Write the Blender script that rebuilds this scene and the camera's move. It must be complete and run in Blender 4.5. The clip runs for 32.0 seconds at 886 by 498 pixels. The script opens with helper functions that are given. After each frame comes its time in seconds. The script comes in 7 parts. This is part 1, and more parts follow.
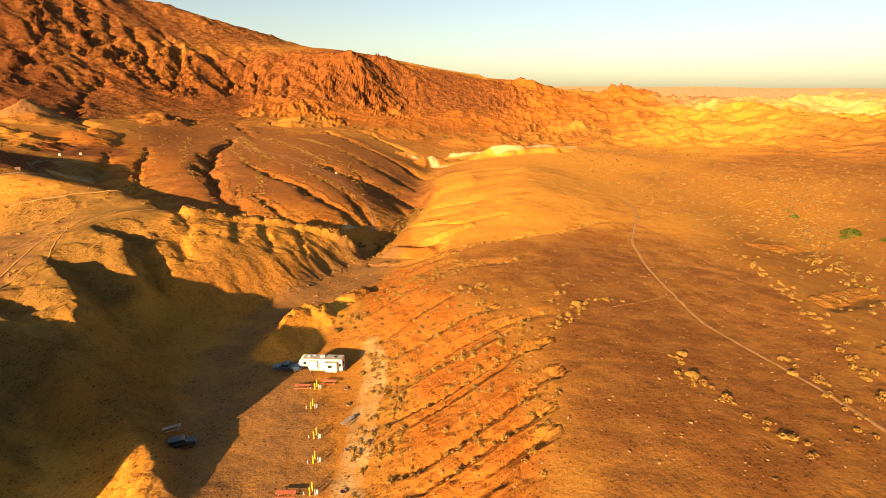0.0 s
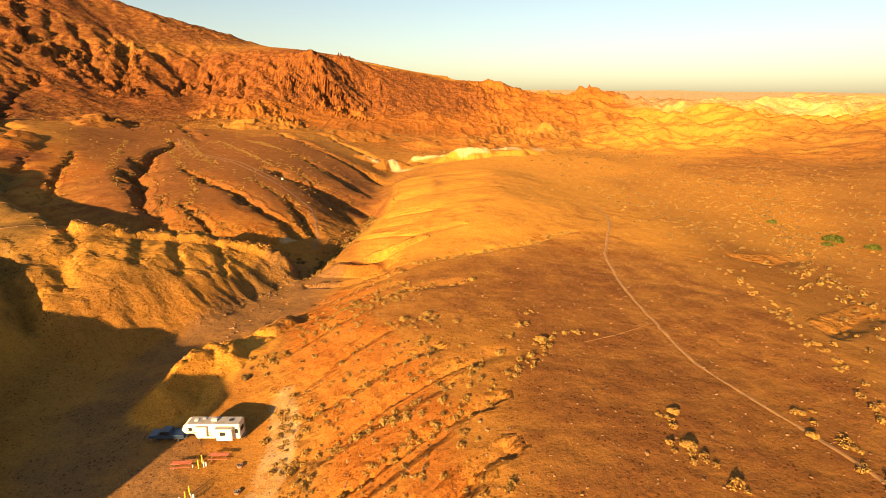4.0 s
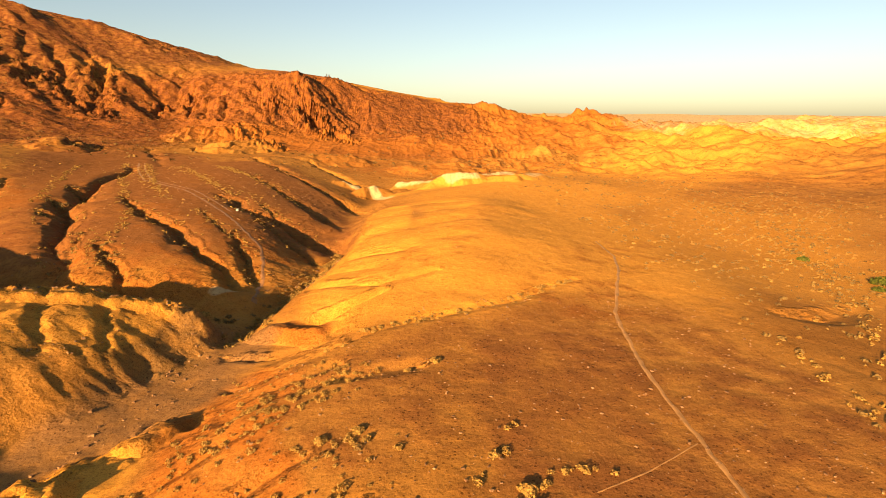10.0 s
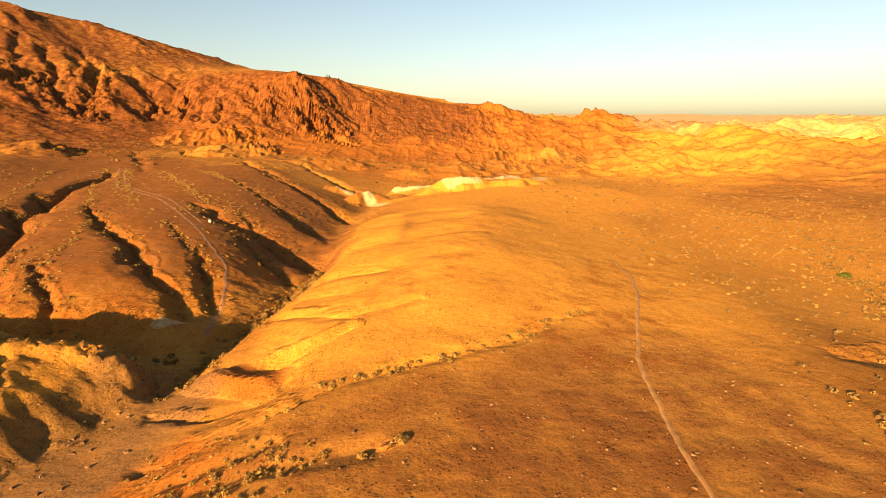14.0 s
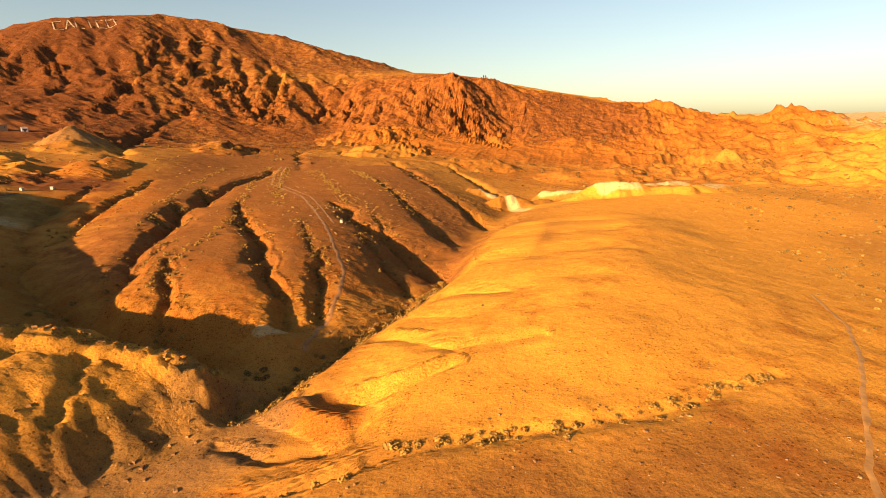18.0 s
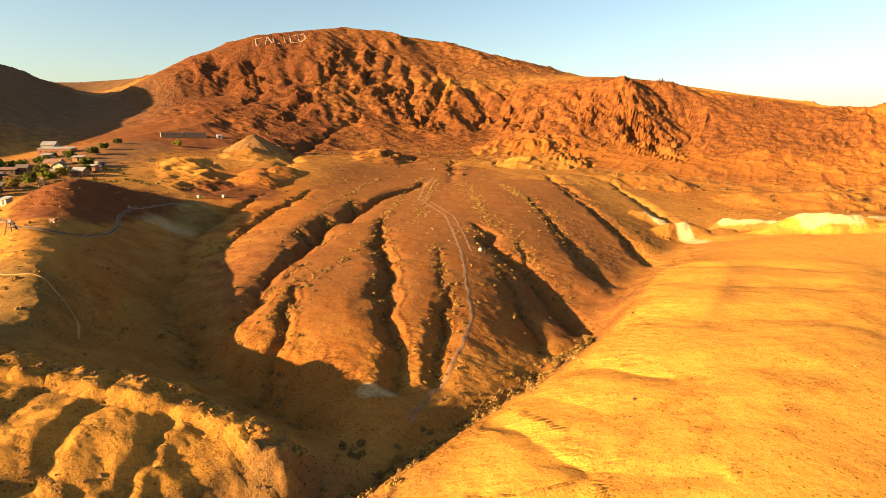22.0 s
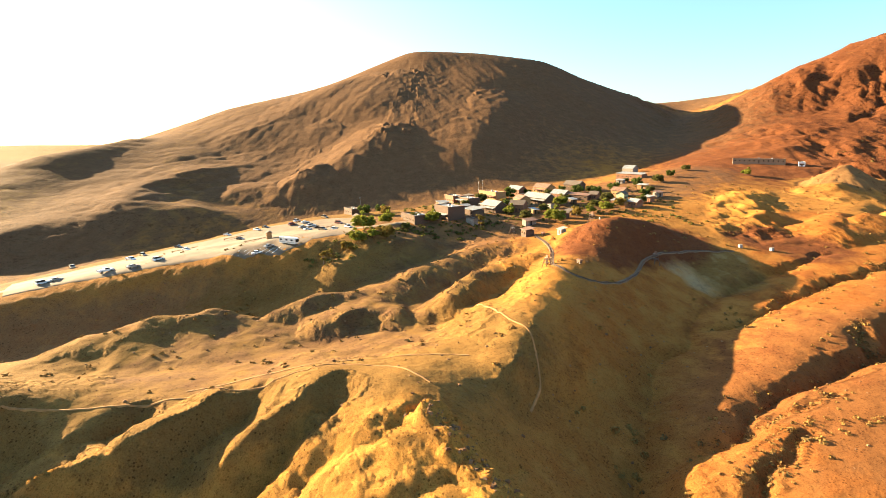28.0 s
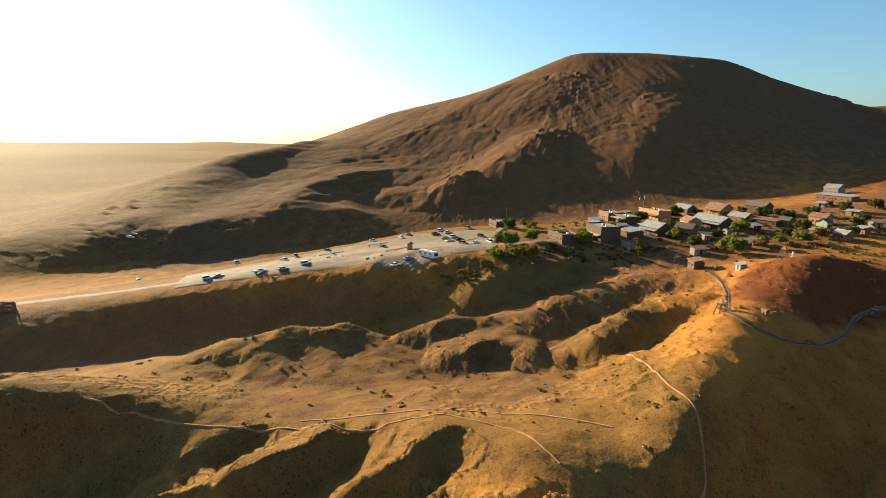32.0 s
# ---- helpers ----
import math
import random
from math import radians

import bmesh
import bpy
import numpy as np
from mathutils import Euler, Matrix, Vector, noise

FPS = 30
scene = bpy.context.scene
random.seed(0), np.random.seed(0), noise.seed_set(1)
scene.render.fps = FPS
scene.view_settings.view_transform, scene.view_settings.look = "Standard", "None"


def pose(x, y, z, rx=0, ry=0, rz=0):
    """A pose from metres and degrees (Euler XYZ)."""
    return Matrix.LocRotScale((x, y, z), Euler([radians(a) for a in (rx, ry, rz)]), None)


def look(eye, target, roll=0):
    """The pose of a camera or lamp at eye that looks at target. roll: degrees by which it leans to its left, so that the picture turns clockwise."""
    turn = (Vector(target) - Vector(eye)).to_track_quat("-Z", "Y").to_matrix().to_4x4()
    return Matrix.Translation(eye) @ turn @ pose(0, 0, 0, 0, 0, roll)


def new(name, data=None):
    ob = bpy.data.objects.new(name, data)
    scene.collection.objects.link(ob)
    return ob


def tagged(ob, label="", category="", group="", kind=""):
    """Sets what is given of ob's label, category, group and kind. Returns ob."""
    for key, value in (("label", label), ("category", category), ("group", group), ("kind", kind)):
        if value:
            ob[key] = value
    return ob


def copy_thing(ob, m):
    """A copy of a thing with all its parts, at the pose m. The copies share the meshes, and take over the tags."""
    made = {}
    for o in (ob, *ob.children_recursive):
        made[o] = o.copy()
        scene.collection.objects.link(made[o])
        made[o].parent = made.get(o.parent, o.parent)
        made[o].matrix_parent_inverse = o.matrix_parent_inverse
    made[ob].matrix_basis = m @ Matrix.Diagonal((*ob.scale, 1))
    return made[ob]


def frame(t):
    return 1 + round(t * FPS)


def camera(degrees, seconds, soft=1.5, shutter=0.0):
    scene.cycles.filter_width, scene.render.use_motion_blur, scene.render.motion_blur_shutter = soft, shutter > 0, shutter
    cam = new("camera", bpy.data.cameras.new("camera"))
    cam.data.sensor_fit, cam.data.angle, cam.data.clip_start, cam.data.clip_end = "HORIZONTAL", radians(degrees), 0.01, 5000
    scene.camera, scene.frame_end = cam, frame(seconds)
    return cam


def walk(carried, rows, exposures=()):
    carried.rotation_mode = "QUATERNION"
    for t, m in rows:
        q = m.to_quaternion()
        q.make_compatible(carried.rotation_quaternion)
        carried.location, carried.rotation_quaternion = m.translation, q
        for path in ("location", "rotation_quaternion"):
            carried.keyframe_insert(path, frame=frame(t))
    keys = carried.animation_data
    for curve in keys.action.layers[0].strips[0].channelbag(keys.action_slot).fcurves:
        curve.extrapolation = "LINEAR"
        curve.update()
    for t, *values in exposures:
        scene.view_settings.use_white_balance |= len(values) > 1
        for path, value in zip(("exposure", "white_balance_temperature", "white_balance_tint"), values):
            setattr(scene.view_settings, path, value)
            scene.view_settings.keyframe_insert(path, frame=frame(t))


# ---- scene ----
# ---------------------------------------------------------------- camera
cam = camera(79.49, 32.0, 0.8)
PATH = [
    (0, (-0.02, 0.00, 56.98), (-0.02, 48.03, 43.09), 0.38),
    (0.5, (1.04, 3.07, 56.54), (1.49, 51.09, 42.61), 0.43),
    (1, (2.01, 6.09, 55.99), (2.85, 54.13, 42.14), 0.45),
    (1.5, (2.94, 9.14, 55.49), (4.17, 57.19, 41.71), 0.45),
    (2, (3.88, 12.32, 55.05), (5.52, 60.36, 41.32), 0.48),
    (2.5, (4.93, 15.33, 54.79), (6.91, 63.37, 41.08), 0.43),
    (3, (5.91, 18.28, 54.71), (8.18, 66.32, 41.02), 0.41),
    (3.5, (6.76, 21.31, 54.53), (9.22, 69.35, 40.90), 0.42),
    (5.5, (10.40, 33.46, 53.75), (13.04, 81.53, 40.22), 0.52),
    (6, (11.16, 36.62, 53.56), (13.85, 84.69, 40.04), 0.49),
    (6.5, (11.98, 39.71, 53.22), (14.69, 87.79, 39.77), 0.52),
    (7, (12.94, 43.00, 52.88), (15.64, 91.10, 39.47), 0.54),
    (7.5, (13.75, 46.18, 52.63), (16.45, 94.27, 39.24), 0.50),
    (8, (14.61, 49.54, 52.47), (17.32, 97.65, 39.13), 0.47),
    (8.5, (15.43, 52.77, 52.40), (18.20, 101.13, 39.97), 0.53),
    (9, (16.30, 55.94, 52.44), (19.06, 104.47, 40.73), 0.50),
    (9.5, (17.25, 59.16, 52.51), (19.97, 107.73, 40.94), 0.43),
    (10, (18.15, 62.41, 52.51), (20.87, 110.98, 40.97), 0.39),
    (10.5, (19.19, 65.60, 52.59), (21.88, 114.17, 41.04), 0.36),
    (11, (20.06, 68.68, 52.71), (22.74, 117.26, 41.21), 0.41),
    (11.5, (20.94, 71.99, 52.80), (23.56, 120.58, 41.31), 0.38),
    (12, (21.82, 75.21, 52.80), (24.42, 123.80, 41.31), 0.38),
    (12.5, (22.69, 78.33, 52.62), (25.24, 126.93, 41.15), 0.31),
    (13, (23.49, 81.44, 52.46), (25.98, 130.04, 40.99), 0.28),
    (13.5, (24.16, 84.63, 52.37), (26.60, 133.24, 40.92), 0.22),
    (15.5, (27.90, 96.41, 51.21), (25.73, 145.05, 39.84), -0.21),
    (16, (28.67, 99.73, 50.74), (24.65, 148.25, 39.36), -0.40),
    (16.5, (29.10, 102.83, 50.45), (23.31, 151.18, 39.10), -0.34),
    (17, (29.29, 105.89, 50.19), (21.73, 154.01, 38.90), -0.25),
    (17.5, (29.70, 109.05, 49.88), (20.10, 156.81, 38.63), -0.31),
    (18, (29.92, 112.26, 50.13), (17.84, 159.47, 38.95), -0.31),
    (18.5, (29.87, 115.33, 50.73), (15.18, 161.81, 39.62), -0.31),
    (19, (29.75, 118.55, 51.41), (12.34, 164.09, 40.31), -0.30),
    (19.5, (29.32, 121.97, 51.85), (9.14, 166.36, 40.80), -0.26),
    (20, (29.00, 125.01, 52.64), (6.17, 168.10, 41.61), -0.23),
    (20.5, (28.33, 128.11, 53.25), (4.01, 170.39, 42.27), -0.12),
    (21, (27.45, 131.10, 54.22), (2.50, 173.01, 43.22), -0.04),
    (21.5, (26.53, 134.01, 55.32), (1.34, 175.77, 44.29), 0.03),
    (22, (25.46, 136.95, 56.40), (0.10, 178.61, 45.41), 0.09),
    (22.5, (24.36, 139.65, 57.53), (-1.28, 181.14, 46.54), 0.10),
    (23, (23.30, 142.47, 58.66), (-2.94, 183.58, 47.67), 0.09),
    (23.5, (22.30, 145.17, 59.68), (-5.01, 185.60, 48.75), 0.15),
    (24, (21.13, 148.02, 60.79), (-7.67, 187.43, 49.91), 0.09),
    (24.5, (19.67, 150.92, 61.82), (-11.37, 188.58, 50.94), 0.13),
    (26.5, (15.33, 162.52, 66.77), (-27.52, 185.91, 55.96), -0.63),
    (27, (12.75, 164.47, 67.53), (-32.69, 182.43, 56.92), -0.60),
    (27.5, (10.30, 166.01, 68.52), (-37.34, 177.05, 58.09), -0.46),
    (28, (7.48, 167.05, 69.57), (-41.45, 167.86, 59.34), -0.26),
    (28.5, (4.10, 167.75, 70.27), (-43.23, 155.14, 60.22), 0.08),
    (29, (1.24, 168.11, 71.05), (-42.72, 146.50, 61.04), 0.37),
    (29.5, (-1.05, 168.25, 71.72), (-44.65, 145.94, 61.66), 0.37),
    (30, (-3.53, 168.40, 72.39), (-48.63, 149.36, 62.25), 0.42),
    (30.5, (-5.80, 168.23, 72.77), (-51.99, 151.99, 62.65), 0.51),
    (31, (-7.87, 168.03, 73.27), (-54.58, 153.39, 63.11), 0.57),
    (31.5, (-9.40, 167.86, 73.46), (-56.44, 154.26, 63.35), 0.61),
    (32, (-10.67, 167.73, 73.61), (-57.91, 154.85, 63.50), 0.66),
]
# The clip's camera turns cooler and darker as it swings towards the sun.
EXPOSURES = ((0, 1.95, 7500, 13), (19, 2.0, 7600, 13), (21, 2.15, 7300, 9), (23, 2.35, 6400, 5), (24.5, 2.55, 6100, 2), (26.5, 2.9, 5550, 0), (28, 2.85, 5500, -4), (28.6, 2.3, 5200, -6), (29, 1.85, 5100, -6), (30.5, 1.72, 5000, -6), (32, 1.77, 5000, -6))
walk(cam, [(t, look(eye, target, roll)) for t, eye, target, roll in PATH], EXPOSURES)

# ---------------------------------------------------------------- light
SUN_AZ, SUN_EL = radians(-149), radians(15.5)
world = bpy.data.worlds.new("evening_sky")
scene.world = world
world.use_nodes = True
wn, wl = world.node_tree.nodes, world.node_tree.links
sky = wn.new("ShaderNodeTexSky")
sky.sky_type, sky.sun_disc = "NISHITA", False
sky.sun_elevation, sky.sun_rotation = SUN_EL, SUN_AZ
sky.air_density, sky.dust_density, sky.ozone_density = 1.0, 1.3, 1.2
wl.new(sky.outputs[0], wn["Background"].inputs[0])
wn["Background"].inputs[1].default_value = 0.047
sun = new("sun", bpy.data.lights.new("sun", "SUN"))
sun.data.energy, sun.data.angle, sun.data.color = 5.0, radians(0.55), (1.0, 0.665, 0.345)
sun_dir = Vector((math.sin(SUN_AZ) * math.cos(SUN_EL), math.cos(SUN_AZ) * math.cos(SUN_EL), math.sin(SUN_EL)))
sun.matrix_world = look(sun_dir * 100, (0, 0, 0))


# ---------------------------------------------------------------- materials
def nodes_of(name):
    m = bpy.data.materials.new(name)
    m.use_nodes = True
    return m, m.node_tree.nodes, m.node_tree.links, m.node_tree.nodes["Principled BSDF"]


def noise_node(n, l, coord, scale, detail=4.0, rough=0.55):
    t = n.new("ShaderNodeTexNoise")
    t.inputs["Scale"].default_value, t.inputs["Detail"].default_value, t.inputs["Roughness"].default_value = scale, detail, rough
    l.new(coord, t.inputs["Vector"])
    return t.outputs["Fac"]


def ramp(n, l, fac, lo, hi):
    r = n.new("ShaderNodeMapRange")
    r.inputs["From Min"].default_value, r.inputs["From Max"].default_value = lo, hi
    l.new(fac, r.inputs["Value"])
    return r.outputs["Result"]


def mix(n, l, fac, a, b, blend="MIX"):
    m = n.new("ShaderNodeMix")
    m.data_type, m.blend_type = "RGBA", blend
    for value, socket in ((fac, m.inputs["Factor"]), (a, m.inputs[6]), (b, m.inputs[7])):
        if isinstance(value, (int, float)):
            socket.default_value = value
        elif isinstance(value, tuple):
            socket.default_value = (*value, 1)
        else:
            l.new(value, socket)
    return m.outputs[2]


def times(n, l, a, b, op="MULTIPLY"):
    m = n.new("ShaderNodeMath")
    m.operation = op
    for value, socket in ((a, m.inputs[0]), (b, m.inputs[1])):
        if isinstance(value, (int, float)):
            socket.default_value = value
        else:
            l.new(value, socket)
    return m.outputs[0]


def bump(n, l, bsdf, height, distance, strength=1.0, before=None):
    b = n.new("ShaderNodeBump")
    b.inputs["Distance"].default_value, b.inputs["Strength"].default_value = distance, strength
    l.new(height, b.inputs["Height"])
    if before:
        l.new(before, b.inputs["Normal"])
    l.new(b.outputs["Normal"], bsdf.inputs["Normal"])
    return b.outputs["Normal"]


ZONES = ("yellow", "pave", "red", "pale", "grey", "green", "rust", "dun")
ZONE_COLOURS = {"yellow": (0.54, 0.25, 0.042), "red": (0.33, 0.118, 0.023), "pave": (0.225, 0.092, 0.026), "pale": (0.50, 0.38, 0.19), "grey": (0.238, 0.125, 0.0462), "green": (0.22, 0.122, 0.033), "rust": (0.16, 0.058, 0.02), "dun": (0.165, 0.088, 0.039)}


def times_vector(n, l, vector, scale):
    """Shaken coordinates, so that dots are ragged."""
    t = n.new("ShaderNodeTexNoise")
    t.inputs["Scale"].default_value, t.inputs["Detail"].default_value = scale * 3.5, 2
    l.new(vector, t.inputs["Vector"])
    m = n.new("ShaderNodeVectorMath")
    m.operation = "MULTIPLY_ADD"
    l.new(t.outputs["Color"], m.inputs[0])
    m.inputs[1].default_value = (0.8 / scale,) * 3
    l.new(vector, m.inputs[2])
    return m.outputs[0]


def soil_material():
    """Desert soil: brown earth that turns yellow, red, pale or grey by its zones, with stones, stains and grain. Some
    zones carry haze or shade as colour.
    """
    m, n, l, bsdf = nodes_of("desert_soil")
    pos = n.new("ShaderNodeNewGeometry").outputs["Position"]
    big, mid = noise_node(n, l, pos, 0.02, 5), noise_node(n, l, pos, 0.13, 6, 0.65)
    small, grit = noise_node(n, l, pos, 0.9, 5, 0.7), noise_node(n, l, pos, 3.2, 3, 0.7)
    colour = mix(n, l, ramp(n, l, big, 0.35, 0.65), (0.297, 0.129, 0.0264), (0.37, 0.172, 0.037))
    for z in ZONES:
        a = n.new("ShaderNodeAttribute")
        a.attribute_name = z
        # ragged edges: the zone's weight is pushed by noise
        w = times(n, l, a.outputs["Fac"], times(n, l, times(n, l, mid, 0.5, "SUBTRACT"), 1.3), "ADD")
        w = times(n, l, ramp(n, l, w, 0.25, 0.75), ramp(n, l, a.outputs["Fac"], 0.0, 0.25))
        colour = mix(n, l, w, colour, ZONE_COLOURS[z])
    colour = mix(n, l, times(n, l, ramp(n, l, mid, 0.40, 0.70), 0.5), colour, mix(n, l, 1.0, colour, (0.70, 0.62, 0.58), "MULTIPLY"))
    colour = mix(n, l, times(n, l, ramp(n, l, small, 0.50, 0.68), 0.5), colour, mix(n, l, 1.0, colour, (0.60, 0.55, 0.52), "MULTIPLY"))
    colour = mix(n, l, times(n, l, ramp(n, l, grit, 0.55, 0.70), 0.5), colour, mix(n, l, 1.0, colour, (1.5, 1.42, 1.3), "MULTIPLY"))
    # far slopes: tufts and outcrops too small to tell apart
    away = n.new("ShaderNodeAttribute")
    away.attribute_name = "away"
    for scale, size, lo, hi, tone in ((0.30, 0.30, 0.42, 0.62, (0.42, 0.40, 0.38)), (0.17, 0.24, 0.5, 0.62, (0.5, 0.46, 0.44)), (0.21, 0.2, 0.52, 0.66, (1.5, 1.45, 1.35))):
        v = n.new("ShaderNodeTexVoronoi")
        v.inputs["Scale"].default_value = scale
        l.new(times_vector(n, l, pos, scale), v.inputs["Vector"])
        dot = times(n, l, times(n, l, v.outputs["Distance"], size, "LESS_THAN"), ramp(n, l, noise_node(n, l, pos, scale * 0.16, 4, 0.7), lo, hi))
        colour = mix(n, l, times(n, l, dot, away.outputs["Fac"]), colour, mix(n, l, 1.0, colour, tone, "MULTIPLY"))
    # scattered dark stones
    v = n.new("ShaderNodeTexVoronoi")
    v.inputs["Scale"].default_value = 1.1
    l.new(pos, v.inputs["Vector"])
    stone = times(n, l, times(n, l, v.outputs["Distance"], 0.22, "LESS_THAN"), ramp(n, l, mid, 0.38, 0.56))
    colour = mix(n, l, times(n, l, stone, 0.95), colour, mix(n, l, 1.0, colour, (0.45, 0.42, 0.42), "MULTIPLY"))
    l.new(colour, bsdf.inputs["Base Color"])
    bsdf.inputs["Roughness"].default_value = 0.95
    bsdf.inputs["Specular IOR Level"].default_value = 0.04
    fine = noise_node(n, l, pos, 3.6, 4, 0.75)
    colour = mix(n, l, times(n, l, ramp(n, l, fine, 0.50, 0.64), 0.75), colour, mix(n, l, 1.0, colour, (0.55, 0.5, 0.5), "MULTIPLY"))
    l.new(colour, bsdf.inputs["Base Color"])
    crag = None
    for name, scale, depth in (("crag", 0.055, 9.0), ("rough", 0.42, 1.3)):
        a = n.new("ShaderNodeAttribute")
        a.attribute_name = name
        crag = bump(n, l, bsdf, times(n, l, noise_node(n, l, pos, scale, 9, 0.7), a.outputs["Fac"]), depth, 0.9, crag)
    first = bump(n, l, bsdf, mid, 0.9, 0.6, crag)
    second = bump(n, l, bsdf, small, 0.09, 0.8, first)
    bump(n, l, bsdf, grit, 0.03, 0.7, second)
    return m


def plain(name, colour, rough=0.6, metal=0.0, spread=0.12, scale=3.0, grain=0.0, coat=0.0):
    """A painted, wooden or metal surface with uneven colour and a little relief."""
    m, n, l, bsdf = nodes_of(name)
    pos = n.new("ShaderNodeTexCoord").outputs["Object"]
    a, b = noise_node(n, l, pos, scale, 4), noise_node(n, l, pos, scale * 9, 3)
    dark, light = tuple(c * (1 - spread) for c in colour), tuple(min(1, c * (1 + spread)) for c in colour)
    c = mix(n, l, ramp(n, l, a, 0.35, 0.65), dark, light)
    c = mix(n, l, times(n, l, ramp(n, l, b, 0.5, 0.75), spread), c, (0.23, 0.17, 0.11))
    l.new(c, bsdf.inputs["Base Color"])
    bsdf.inputs["Roughness"].default_value, bsdf.inputs["Metallic"].default_value = rough, metal
    bsdf.inputs["Coat Weight"].default_value = coat
    if grain:
        bump(n, l, bsdf, b, grain)
    return m


def leafy(name, colour, other, thin=0.0):
    m, n, l, bsdf = nodes_of(name)
    g = n.new("ShaderNodeNewGeometry")
    c = mix(n, l, g.outputs["Random Per Island"], colour, other)
    l.new(c, bsdf.inputs["Base Color"])
    bsdf.inputs["Roughness"].default_value = 0.9
    bsdf.inputs["Specular IOR Level"].default_value = 0.1
    if thin:
        # light that shines through the leaves
        glow, both = n.new("ShaderNodeBsdfTranslucent"), n.new("ShaderNodeMixShader")
        l.new(c, glow.inputs["Color"])
        both.inputs[0].default_value = thin
        l.new(bsdf.outputs[0], both.inputs[1])
        l.new(glow.outputs[0], both.inputs[2])
        l.new(both.outputs[0], n["Material Output"].inputs["Surface"])
    return m


SOIL = soil_material()
TRAIL = plain("trodden_soil", (0.396, 0.228, 0.0726), 0.95, spread=0.22, scale=0.5)
DIMTRAIL = plain("dusty_trodden_soil", (0.317, 0.152, 0.0383), 0.95, spread=0.25, scale=0.5)
SCRUB = leafy("dry_scrub", (0.172, 0.0957, 0.0231), (0.304, 0.178, 0.0462))
DARKSCRUB = leafy("dark_scrub", (0.0858, 0.0528, 0.0198), (0.178, 0.109, 0.033))
GREEN = leafy("green_leaves", (0.049, 0.063, 0.0126), (0.133, 0.147, 0.0245), 0.4)
BARK = plain("bark", (0.16, 0.10, 0.06), 0.95, spread=0.3)
STONE = leafy("loose_stone", (0.099, 0.0495, 0.0231), (0.264, 0.145, 0.066))


FANTRACK = plain("wheel_track_soil", (0.215, 0.096, 0.03), 0.95, spread=0.25, scale=0.5)
DIRT = plain("packed_dirt", (0.304, 0.175, 0.0726), 0.95, spread=0.2, scale=0.3)
BALLAST = plain("brown_ballast", (0.22, 0.135, 0.07), 0.95, spread=0.25, scale=1.0)

# ---------------------------------------------------------------- terrain
SKEL = []


def lay(step, *pts):
    """A crest, foot or channel of the land: heights along a line, with a point every step metres."""
    p = np.array(pts, float)
    if len(p) == 1:
        SKEL.append(p)
        return
    for a, b in zip(p[:-1], p[1:]):
        n = max(1, int(np.hypot(*(b - a)[:2]) / step))
        SKEL.append(a + (b - a) * (np.arange(n) / n)[:, None])
    SKEL.append(p[-1:])


# camping ground and wash
lay(8, (-12, 30, 0), (-13, 65, 0.2), (-15, 82, 0.2), (-18, 100, 0.2), (-22, 112, 0.2))
lay(10, (-49, 53, 0.1), (-56, 42, 0), (-62, 30, -0.2), (-76, 11, -0.8), (-91, -10, -1.5), (-106, -28, -2), (-120, -48, -3))
lay(12, (-26, 0, -1), (-27, 40, -0.3), (-28, 70, 0), (-31, 96, 0), (-40, 106, 0), (-46, 122, 0))
lay(8, (-30, 40, 0), (-36, 60, 0), (-44, 77, 0), (-58, 96, 0.3), (-66, 108, 0.6), (-72, 122, 1.5), (-63, 131, 0.5), (-57, 137, 0.2), (-51.7, 144.5, 0), (-46.5, 148, 0), (-41, 159, -0.2), (-38, 168, -0.3), (-34, 176, -0.4), (-31, 187, -0.5))
lay(9, (-46, 122, -0.2), (-43, 136, -0.3), (-36, 150, -0.3), (-31, 160, -0.4), (-27, 172, -0.5), (-26, 186, -0.6), (-26, 196, -0.8), (-25, 210, -1), (-20, 230, -1), (-15, 251, -1), (-11, 277, -1.2), (-13, 294, -1), (-17, 308, 0), (-14, 340, 0), (-11, 380, 1), (-7, 430, 1.5), (12, 480, 5))
lay(5, (-28, 113, 0.4), (-29, 119, 1.6), (-28, 127, 2.4))
lay(8, (-25, 134, 2.0), (-22, 150, 0.8), (-17, 164, 0.5), (-19, 178, 0.3), (-22, 190, 0.2))
# brown mesa
lay(10, (13, 20, 10.5), (15, 65, 10.4), (17, 84, 10.2), (18, 96, 9.8), (8, 113, 9.3), (-3, 128, 8.2), (-9, 140, 7.2), (-4, 156, 7), (3, 166, 7.6))
lay(16, (30, 20, 10.8), (32, 80, 10.4), (31, 117, 9.6), (33, 150, 9.4), (44, 178, 9.6))
lay(16, (60, 20, 9), (60, 60, 8.8), (65, 113, 7.4), (66, 140, 7.7), (74, 158, 6.9), (84, 200, 7))
lay(14, (82, 30, 6.5), (82, 80, 6.5), (90, 117, 6.4), (98, 146, 5.8), (112, 200, 5), (110, 240, 5))
lay(16, (118, 30, 0), (122, 110, 0.5), (132, 160, 0), (152, 210, -2), (175, 247, -4), (188, 278, -5), (230, 340, -4), (290, 420, -2), (400, 500, 0))
